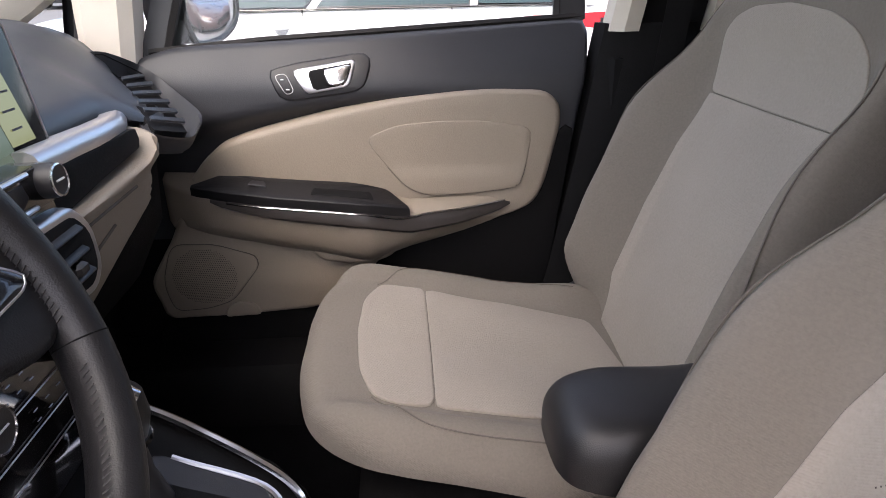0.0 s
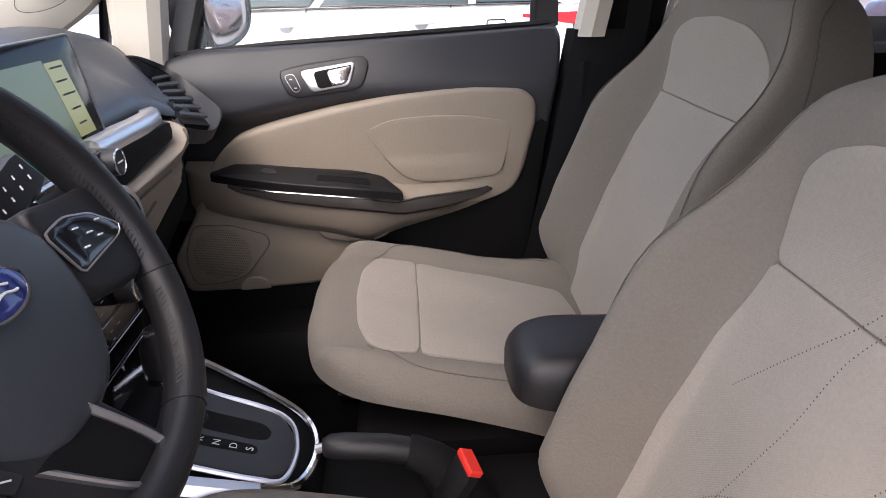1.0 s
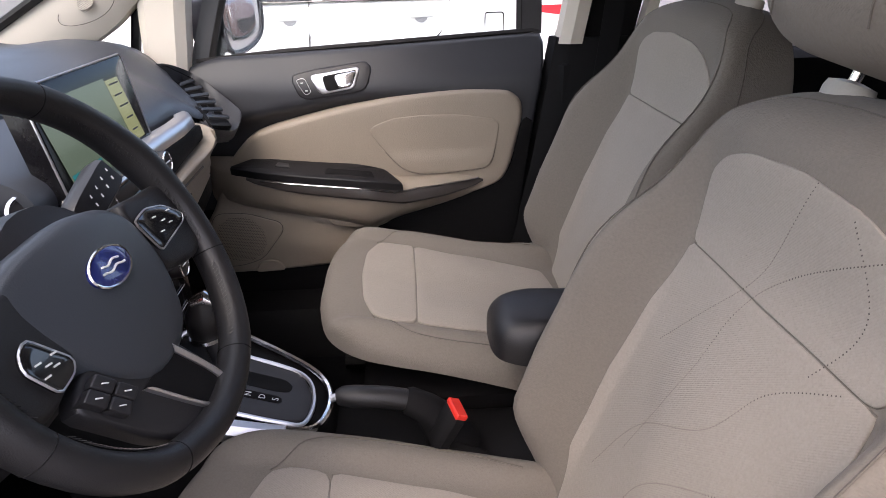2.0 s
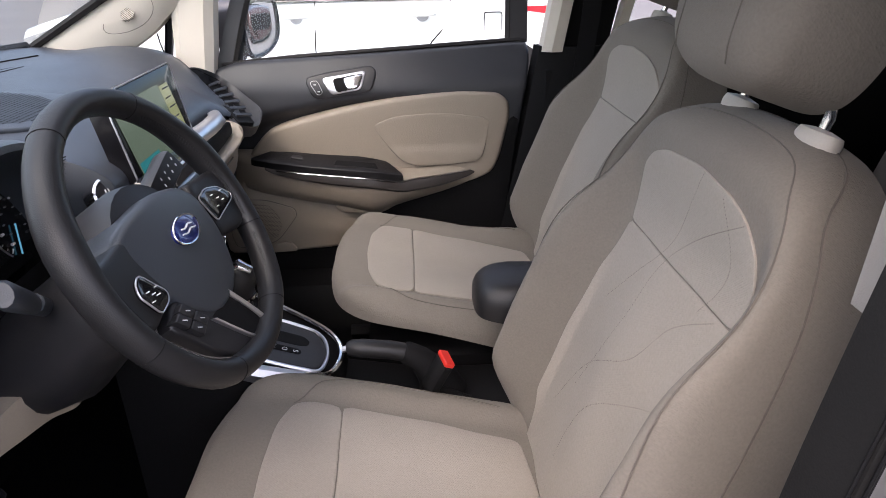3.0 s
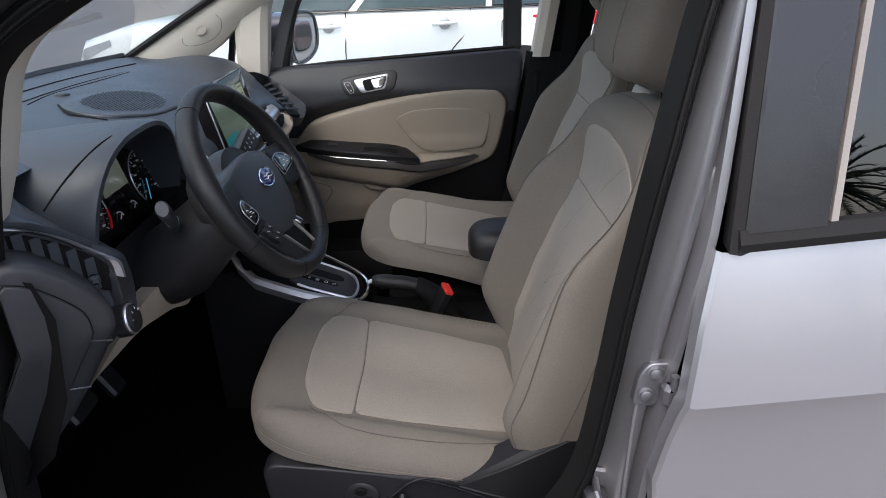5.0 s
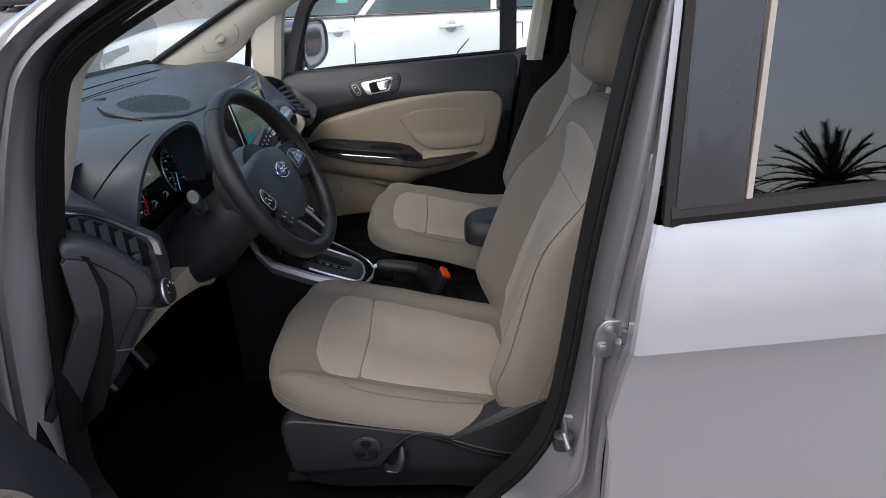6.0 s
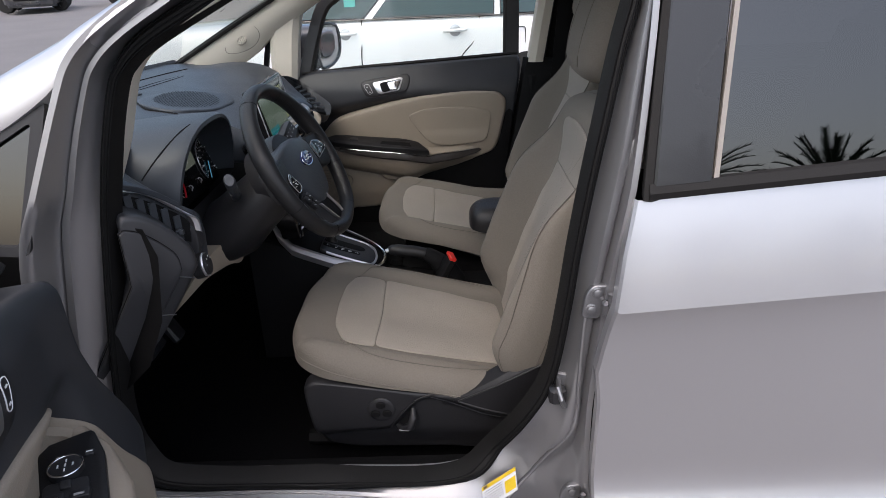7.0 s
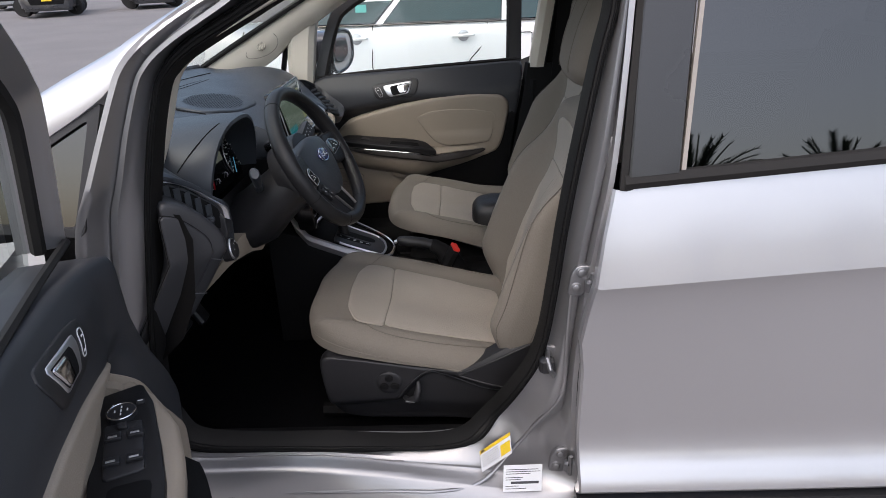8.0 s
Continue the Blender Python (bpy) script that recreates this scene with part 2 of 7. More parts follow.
g = Geo()
xs = [-400, -150, -70, -45, -30, -20, -12, -6, 0, 6, 12, 20, 30, 60, 150, 400]
ys = [-400, -150, -60, -30, -15, -6, 0, 4, 7, 10, 13, 16, 19, 22, 25, 28, 31, 40, 60, 120, 400]
g.rings([[(x, y, ground_z(x, y)) for y in ys] for x in xs], closed=False)
tagged(part("ground", g, ASPHALT), "grey asphalt of an open car lot", "ground", kind="structure")

# ---- the silver car: body shell ----
body = thing("car_body", "silver compact SUV body with open front doorway", "car body", (0.3, 0, 0), kind="structure")

# Doorway on the driver's side: seal, jamb and shut line as matched rings of (x, z).
SEAL_IN = [(-0.111, 1.40), (0.08, 1.455), (0.28, 1.475), (0.40, 1.445), (0.409, 1.355), (0.389, 1.262), (0.36, 1.108), (0.335, 0.94), (0.32, 0.812), (0.299, 0.676), (0.263, 0.59), (0.18, 0.477), (0.088, 0.431),
           (-0.16, 0.437), (-0.413, 0.444), (-0.499, 0.479), (-0.524, 0.551), (-0.511, 0.699), (-0.463, 0.962), (-0.436, 1.079), (-0.395, 1.219), (-0.371, 1.259), (-0.328, 1.292), (-0.227, 1.345)]
SHUT = [(-0.135, 1.47), (0.06, 1.53), (0.28, 1.55), (0.452, 1.53), (0.436, 1.36), (0.43, 1.27), (0.415, 1.10), (0.392, 0.94), (0.378, 0.83), (0.366, 0.69), (0.364, 0.60), (0.366, 0.47), (0.366, 0.345),
        (-0.16, 0.420), (-0.44, 0.420), (-0.575, 0.43), (-0.60, 0.55), (-0.598, 0.70), (-0.557, 0.965), (-0.511, 1.08), (-0.452, 1.222), (-0.420, 1.282), (-0.362, 1.330), (-0.262, 1.39)]


def doorway(side):
    a, b = spline(SEAL_IN, 5), spline(SHUT, 5)
    back = np.array([smooth(0.12, 0.27, q[0]) * smooth(0.44, 0.56, q[1]) for q in a])
    a = a.copy()
    foot = np.array([smooth(0.50, 0.45, q[1]) for q in a])
    a[:, 1] += 0.008 * foot
    a[:, 0] += back * ((0.148 - a[:, 0]) * 0.052 + 0.008)
    a[:, 1] += back * (1.414 - a[:, 1]) * 0.052
    d = b - a
    n = d / np.linalg.norm(d, axis=1)[:, None]
    yo = np.array([0.765 if q[1] > 0.5 else 0.765 - 0.015 * min(1, (0.5 - q[1]) / 0.12) for q in b])
    yo = np.where(b[:, 1] > 1.05, 0.765 - 0.18 * (b[:, 1] - 1.05), yo)
    yi = np.where(a[:, 1] > 1.15, 0.652 - 0.10 * (a[:, 1] - 1.15), 0.652) + 0.062 * back + 0.028 * foot
    w = lambda p, y: [(q[0], side * k, q[1]) for q, k in zip(p, y)]
    seal = Geo()
    prof = [(-0.006, -0.02), (0.0, 0.012), (0.008, 0.024), (0.018, 0.026), (0.027, 0.018), (0.030, -0.004), (0.012, -0.016)]
    front = np.array([smooth(-0.30, -0.40, q[0]) * smooth(0.50, 0.60, q[1]) for q in a])
    slim = (1 - 0.40 * np.maximum(back, front) + 0.30 * foot)[:, None]
    rs = [w(a + n * (u * slim), yi + v) for u, v in prof]
    seal.rings(rs + [rs[0]])
    part("door_seal", seal, SEAL, body, "black rubber doorway seal")
    for u, v in ((0.004, 0.022), (0.013, 0.0275), (0.023, 0.0235)):
        lip = Geo()
        lip.tube(w(a + n * (u * slim), yi + v), 0.0013, 5, True)
        part("seal_lip", lip, DEEP, body)
    jamb = Geo()
    wide = np.linalg.norm(d, axis=1)
    u1, u2 = np.minimum(0.45, 0.045 / wide)[:, None], np.minimum(0.72, 0.065 / wide)[:, None]
    # Along the rear pillar: narrow flange, wall, broad ridge falling into the shut gap.
    fold = lambda k, kb: (np.asarray(k).reshape(-1, 1) * np.ones((len(a), 1))) * (1 - back[:, None]) + kb * back[:, None]
    deep = lambda y, yb: y * (1 - back) + (yi + yb) * back
    rows = [(np.maximum(u1, 0.4), 0.46, yi + 0.010 + 0.024 * foot, 0.007), (np.maximum(u2, 0.50), 0.60, yi + 0.055 - 0.016 * foot, 0.034), (0.56, 0.66, yi + 0.056 - 0.016 * foot, 0.039), (0.66, 0.76, yi + 0.046 - 0.010 * foot, 0.038), (0.74, 0.86, yi + 0.050 - 0.010 * foot, 0.034), (0.80, 0.92, yi * 0.45 + yo * 0.55 + 0.008, 0.026)]
    jamb.rings([w(a + n * 0.006, yi - 0.03), w(a + n * 0.012, yi + 0.0), w(a + n * (0.03 * slim), yi + 0.004 + 0.01 * foot)]
               + [w(a + d * fold(k, kb), deep(y, yb)) for k, kb, y, yb in rows]
               + [w(a + d * fold(0.92, 0.97), yo - 0.012), w(b, yo), w(b + n * 0.01, yo + 0.001 + 0.004 * foot), w(b + n * (0.016 + 0.08 * foot)[:, None], yo - 0.03 + 0.05 * foot)])
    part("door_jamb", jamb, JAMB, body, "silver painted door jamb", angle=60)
    bead = Geo()
    bead.tube(spline([(0.357, side * 0.752, 0.86), (0.353, side * 0.753, 0.80), (0.350, side * 0.755, 0.704), (0.351, side * 0.749, 0.640), (0.340, side * 0.750, 0.588), (0.302, side * 0.729, 0.520), (0.258, side * 0.719, 0.449), (0.179, side * 0.744, 0.371), (0.090, side * 0.764, 0.364), (-0.046, side * 0.767, 0.369), (-0.40, side * 0.767, 0.369)], 6, False), 0.0042, 8)
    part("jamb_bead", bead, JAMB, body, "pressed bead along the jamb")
    return a, b


ap_in, ap_out = doorway(-1)

# Outer pillar beside the windscreen, roof rail, roof, headliner, floor and the closing walls.
for side in (-1, 1):
    g = Geo()
    low = spline([(-1.02, 0.80, 0.955), (-0.80, 0.765, 1.055), (-0.611, 0.735, 1.150), (-0.47, 0.725, 1.232), (-0.405, 0.72, 1.300), (-0.25, 0.705, 1.392), (0.0, 0.68, 1.49), (0.35, 0.665, 1.555), (1.2, 0.66, 1.56)], 5, False)
    top = spline([(-1.02, 0.76, 1.00), (-0.80, 0.725, 1.125), (-0.583, 0.70, 1.243), (-0.47, 0.688, 1.297), (-0.38, 0.68, 1.342), (-0.20, 0.655, 1.43), (0.02, 0.63, 1.53), (0.35, 0.61, 1.60), (1.2, 0.60, 1.60)], 5, False)
    rs = []
    for p, q in zip(low, top):
        m1 = p * 0.6 + q * 0.4 + np.array([0, 0.014, 0.004])
        m2 = p * 0.2 + q * 0.8 + np.array([0, 0.008, 0.006])
        i = q + np.array([0.01, -0.045, -0.01])
        j = p + np.array([0.02, -0.05, -0.01])
        rs.append([(k[0], side * k[1], k[2]) for k in (p, m1, m2, q, i, j)])
    g.rings(rs, cap0=True, cap1=True)
    part("windscreen_pillar", g, PAINT, body, "silver painted windscreen pillar", angle=60)
g = Geo()
g.sheet(lambda u, v: (-0.12 + 1.9 * u, -0.62 + 1.24 * v, 1.49 + 0.09 * math.sin(math.pi * min(1, 0.15 + u)) * 1 + 0.05 * math.sin(math.pi * v)), 12, 10)
part("roof", g, PAINT, body)
g = Geo()
g.sheet(lambda u, v: (-0.06 + 1.8 * u, -0.60 + 1.2 * v, 1.42 + 0.06 * math.sin(math.pi * min(1, 0.2 + u)) + 0.03 * math.sin(math.pi * v)), 12, 10)
tagged(part("ceiling", g, VINYL_PALE), "pale cloth headliner under the roof", "headliner", kind="structure")
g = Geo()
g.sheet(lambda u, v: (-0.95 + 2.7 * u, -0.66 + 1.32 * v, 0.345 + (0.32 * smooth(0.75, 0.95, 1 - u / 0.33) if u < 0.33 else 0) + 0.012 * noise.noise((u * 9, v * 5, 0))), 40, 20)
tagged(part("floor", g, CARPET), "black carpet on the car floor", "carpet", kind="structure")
g = Geo()
g.box((1.72, 0, 0.85), (0.06, 1.5, 1.3))
part("tailgate", g, DEEP, body)
g = Geo()
g.box((-0.96, 0, 0.7), (0.05, 1.45, 0.75))
part("firewall", g, DEEP, body)
g = Geo()
g.box((0.4, 0, 0.29), (2.8, 1.5, 0.06))
part("underbody", g, DEEP, body)
g = Geo()
g.box((1.05, 0.72, 0.66), (1.25, 0.10, 0.74))
part("rear_side_wall", g, DEEP, body)
g = Geo()
g.rings([[(x, y, z) for y, z in ((0.56, 0.33), (0.57, 0.42), (0.60, 0.455), (0.66, 0.465), (0.76, 0.46), (0.78, 0.33))] for x in (-0.9, -0.3, 0.3, 1.2)], cap0=True, cap1=True)
part("passenger_sill", g, DEEP, body)
for side in (-1, 1):
    g = Geo()
    g.box((-0.76, side * 0.66, 0.70), (0.46 if side > 0 else 0.40, 0.06, 0.75))
    part("kick_panel", g, DEEP, body)
# Sill: scuff plate inside the seal, painted ledge outside, black cladding below.
g = Geo()
prof = [(-0.575, 0.36), (-0.582, 0.395), (-0.598, 0.412), (-0.625, 0.418), (-0.645, 0.420), (-0.65, 0.36)]
g.rings([[(x, y, z) for y, z in prof] for x in np.linspace(-0.52, 0.34, 12)], cap0=True, cap1=True)
part("scuff_plate", g, DEEP, body, "black plastic sill plate")
g = Geo()
prof = [(-0.70, 0.27), (-0.785, 0.272), (-0.805, 0.26), (-0.82, 0.22), (-0.81, 0.17), (-0.70, 0.16)]
g.rings([[(x, y, z) for y, z in prof] for x in np.linspace(-0.9, 1.3, 8)], cap0=True, cap1=True)
part("sill_cladding", g, BLACK, body, "black plastic sill cladding")
# Bonnet and front wing.
g = Geo()
g.sheet(lambda u, v: (-0.86 - 0.06 * math.sin(math.pi * v) - 0.85 * u, -0.78 + 1.56 * v, 0.985 + 0.03 * math.sin(math.pi * v) - 0.16 * u**1.3 - 0.02 * abs(2 * v - 1) ** 4), 12, 20)
part("bonnet", g, PAINT, body, "silver bonnet")
for side in (-1, 1):
    g = Geo()
    g.sheet(lambda u, v: (-1.7 + 1.10 * u, side * (0.785 + 0.05 * math.sin(math.pi * (0.15 + 0.75 * v))), 0.40 + (0.50 + 0.10 * u) * v), 12, 10)
    part("front_wing", g, PAINT, body)
# Windscreen.
g = Geo()
g.sheet(lambda u, v: (-0.83 - 0.095 * math.sin(math.pi * v) + 0.72 * u + 0.05 * u * math.sin(math.pi * v), (-0.70 + 0.07 * u) * (1 - 2 * v), 1.095 + 0.38 * u + 0.02 * u * (1 - u)), 10, 14)
ws = part("windscreen", g, CLEAR, body, "clear laminated windscreen")
ws.visible_shadow = False
g = Geo()
g.tube([(-0.90, 0.66, 1.06), (-0.62, 0.635, 1.215), (-0.38, 0.62, 1.345), (-0.14, 0.60, 1.465)], 0.010, 6)
g.tube([(-0.825, 0.64, 1.112), (-0.895, 0.34, 1.114), (-0.92, 0, 1.114), (-0.895, -0.34, 1.114), (-0.825, -0.64, 1.112)], 0.009, 6)
part("windscreen_seal", g, RUBBER, body)
# Wiper arms parked on the cowl and the pale cowl edge.
g = Geo()
g.tube([(-0.845, 0.66, 1.108), (-0.92, 0.34, 1.112), (-0.945, 0, 1.112), (-0.92, -0.34, 1.112)], 0.007, 6)
part("cowl_edge", g, DULL, body)
g = Geo()
g.tube([(-0.93, 0.20, 1.118), (-0.925, -0.1, 1.124), (-0.89, -0.5, 1.122)], 0.007, 6)
part("wiper", g, BLACK, body, "black wiper blade")
# Driver-side pillar trim inside the seal.
g = Geo()
edge_ = spline([(-0.462, 1.05), (-0.425, 1.13), (-0.393, 1.219), (-0.369, 1.258), (-0.327, 1.290), (-0.227, 1.342), (-0.111, 1.397), (0.05, 1.445)], 5, False)
tang = np.gradient(edge_, axis=0)
inw = np.stack([tang[:, 1], -tang[:, 0]], 1)
inw = inw / np.linalg.norm(inw, axis=1)[:, None]
g.rings([[(q[0], y, q[1]) for q in edge_ + inw * k] for k, y in ((-0.02, -0.655), (-0.003, -0.648), (-0.001, -0.625), (0.001, -0.60), (-0.004, -0.575), (-0.03, -0.57))], closed=False)
part("pillar_trim", g, VINYL_PALE, body, "pale driver pillar trim")
# Fixed quarter window beside the doorway.
for side in (-1, 1):
    tri = chamfered([(-0.545, 0.985), (-0.478, 1.225), (-0.80, 1.045), (-0.76, 1.00)], 0.015)
    inner = [np.array([-0.615, 1.07]) + (p - np.array([-0.615, 1.07])) * 0.80 for p in tri]
    lean = lambda z: 0.762 - 0.20 * (z - 0.98)
    g = Geo()
    g.rings([[(p[0], side * (lean(p[1]) - 0.012), p[1]) for p in tri], [(p[0], side * (lean(p[1]) + 0.004), p[1]) for p in tri], [(p[0], side * (lean(p[1]) + 0.005), p[1]) for p in inner], [(p[0], side * (lean(p[1]) - 0.010), p[1]) for p in inner]])
    fr = part("quarter_window_frame", g, BLACK, body)
    g = Geo()
    g.rings([[(p[0], side * (lean(p[1]) - 0.004), p[1]) for p in inner]], cap0=True)
    q = part("quarter_glass", g, TINTED if side < 0 else CLEAR, fr)
    q.visible_shadow = False

# ---- passenger-side pillars seen from inside ----
g = Geo()
a = spline([(-0.90, 0.66, 1.05), (-0.62, 0.64, 1.205), (-0.38, 0.625, 1.335), (-0.14, 0.605, 1.455)], 6, False)
b = spline([(-0.80, 0.695, 0.98), (-0.56, 0.685, 1.115), (-0.45, 0.68, 1.20), (-0.12, 0.655, 1.40)], 6, False)
g.rings([[tuple(p), tuple(p * 0.7 + q * 0.3 + np.array([0, -0.012, 0])), tuple(p * 0.25 + q * 0.75 + np.array([0, -0.010, 0])), tuple(q), tuple(q + np.array([0, 0.04, 0])), tuple(p + np.array([0, 0.04, 0]))] for p, q in zip(a, b)], cap0=True, cap1=True)
apil = part("pillar_trim", g, VINYL_PALE, body, "pale windscreen pillar trim with tweeter grille")
g = Geo()
a = spline([(-0.50, 0.70, 0.98), (-0.497, 0.695, 1.10), (-0.487, 0.69, 1.18), (-0.46, 0.68, 1.25)], 5, False)
b = spline([(-0.418, 0.70, 0.98), (-0.408, 0.70, 1.05), (-0.380, 0.69, 1.22), (-0.345, 0.68, 1.32)], 5, False)
g.rings([[tuple(p), tuple(p * 0.8 + q * 0.2 + np.array([0, -0.016, 0])), tuple(p * 0.2 + q * 0.8 + np.array([0, -0.016, 0])), tuple(q), tuple(q + np.array([0, 0.05, 0])), tuple(p + np.array([0, 0.05, 0]))] for p, q in zip(a, b)], cap0=True, cap1=True)
part("pillar_trim", g, VINYL_PALE, body)
# tweeter grille
e1 = (Vector((-0.38, 0.625, 1.335)) - Vector((-0.62, 0.64, 1.205))).normalized()
nrm = Vector((0.25, -0.92, 0.25)).normalized()
e2 = nrm.cross(e1).normalized()
c0 = Vector((-0.565, 0.6405, 1.180)) - e1 * 0.012
g = Geo()
egg = [(0.062 * math.cos(t), (0.030 + 0.008 * math.cos(t)) * math.sin(t)) for t in np.linspace(0, 2 * math.pi, 36, endpoint=False)]
g.rings([[c0 + e1 * (a * r) + e2 * (b * r) + nrm * h for a, b in egg] for r, h in ((0.30, -0.006), (0.29, -0.002), (0.2, -0.0015), (0.1, -0.001))], cap1=True)
tw = part("tweeter_grille", g, VINYL_PALE, apil)
g = Geo()
g.tube([c0 + e1 * (a * 1.15) + e2 * (b * 1.15) + nrm * 0.0006 for a, b in egg], 0.0007, 5, True)
part("grille_outline", g, THREAD, apil)
for i in range(9):
    w = 0.017 * math.sqrt(max(0.05, 1 - ((i - 4) / 5) ** 2))
    for sg in (-1, 1):
        g = Geo()
        g.tube([c0 + e2 * ((i - 4) * 0.0032) + e1 * (sg * 0.0012) + nrm * 0.0026, c0 + e2 * ((i - 4) * 0.0032) + e1 * (sg * w) + nrm * 0.0026], 0.0005, 4)
        part("grille_slot", g, THREAD, apil)

# Passenger B pillar: dark lower moulding, pale upper trim, belt webbing.
g = Geo()
for x0, x1, y in ((0.405, 0.60, 0.70),):
    g.rings([[(x0 + sh, y + 0.03, z), (x0 + 0.008 + sh, y - 0.012, z), (x0 + 0.05 + sh, y - 0.03, z), (x1 - 0.05 + sh, y - 0.035, z), (x1 + sh, y, z), (x1 + sh, y + 0.05, z)] for z, sh in ((0.38, -0.12), (0.60, -0.075), (0.80, -0.035), (0.95, -0.01), (1.075, 0.01))], cap0=True, cap1=True)
part("pillar_lower_trim", g, DEEP, body)
g = Geo()
g.rings([[(0.425 + sh, 0.72 - 0.16 * (z - 1.06), z), (0.428 + sh, 0.68 - 0.16 * (z - 1.06), z), (0.45 + sh, 0.665 - 0.16 * (z - 1.06), z), (0.478 + sh, 0.668 - 0.16 * (z - 1.06), z), (0.483 + sh, 0.72 - 0.16 * (z - 1.06), z)] for z, sh in ((1.062, 0.0), (1.2, 0.018), (1.45, 0.05))], cap0=True, cap1=True)
part("pillar_upper_trim", g, VINYL_PALE, body, "pale upper pillar trim")
g = Geo()
g.rings([[(0.60 + sh, 0.70 - 0.16 * (z - 1.06), z), (0.60 + sh, 0.665 - 0.16 * (z - 1.06), z), (0.625 + sh, 0.665 - 0.16 * (z - 1.06), z), (0.625 + sh, 0.70 - 0.16 * (z - 1.06), z)] for z, sh in ((1.06, 0.0), (1.45, 0.07))], cap0=True, cap1=True)
part("pillar_upper_trim", g, VINYL_PALE, body)
g = Geo()
g.rings([[(0.484 + sh, 0.735 - 0.16 * (z - 1.06), z), (0.486 + sh, 0.690 - 0.16 * (z - 1.06), z), (0.597 + sh, 0.690 - 0.16 * (z - 1.06), z), (0.599 + sh, 0.735 - 0.16 * (z - 1.06), z)] for z, sh in ((1.05, 0.0), (1.2, 0.018), (1.45, 0.05))], cap0=True, cap1=True)
part("pillar_core", g, DEEP, body)
g = Geo()
a = spline([(0.545, 0.60, 1.42), (0.53, 0.63, 1.1), (0.50, 0.645, 0.8), (0.44, 0.65, 0.45)], 6, False)
g.rings([[(p[0] - 0.022, p[1], p[2]), (p[0] + 0.022, p[1] - 0.004, p[2]), (p[0] + 0.022, p[1] - 0.002, p[2]), (p[0] - 0.022, p[1] + 0.002, p[2])] for p in a], cap0=True, cap1=True)
tagged(part("seat_belt", g, DEEP), "black woven seat belt on the passenger pillar", "seat belt")
# Driver B pillar inner trim and belt.
g = Geo()
g.rings([[(0.395 + sh, -0.70 + t, z), (0.425 + sh, -0.66 + t, z), (0.52 + sh, -0.635 + t, z), (0.55 + sh, -0.68 + t, z)] for z, sh, t in ((0.40, -0.1, 0), (0.9, -0.055, 0), (1.04, -0.027, 0.004), (1.068, -0.022, 0.006))], cap0=True, cap1=True)
part("pillar_lower_trim", g, DEEP, body)
g = Geo()
g.rings([[(0.384 + sh, -0.660 + t, z), (0.384 + sh, -0.640 + t, z), (0.390 + sh, -0.636 + t, z), (0.50 + sh, -0.634 + t, z), (0.52 + sh, -0.690 + t, z), (0.42 + sh, -0.668 + t, z), (0.392 + sh, -0.664 + t, z)] for z, sh, t in ((1.070, -0.001, 0), (1.15, 0.004, 0.001), (1.234, 0.012, 0.004), (1.32, 0.026, 0.014), (1.44, 0.050, 0.03))], cap0=True, cap1=True)
part("pillar_upper_trim", g, PALE_STRIP, body, "pale upper pillar trim")


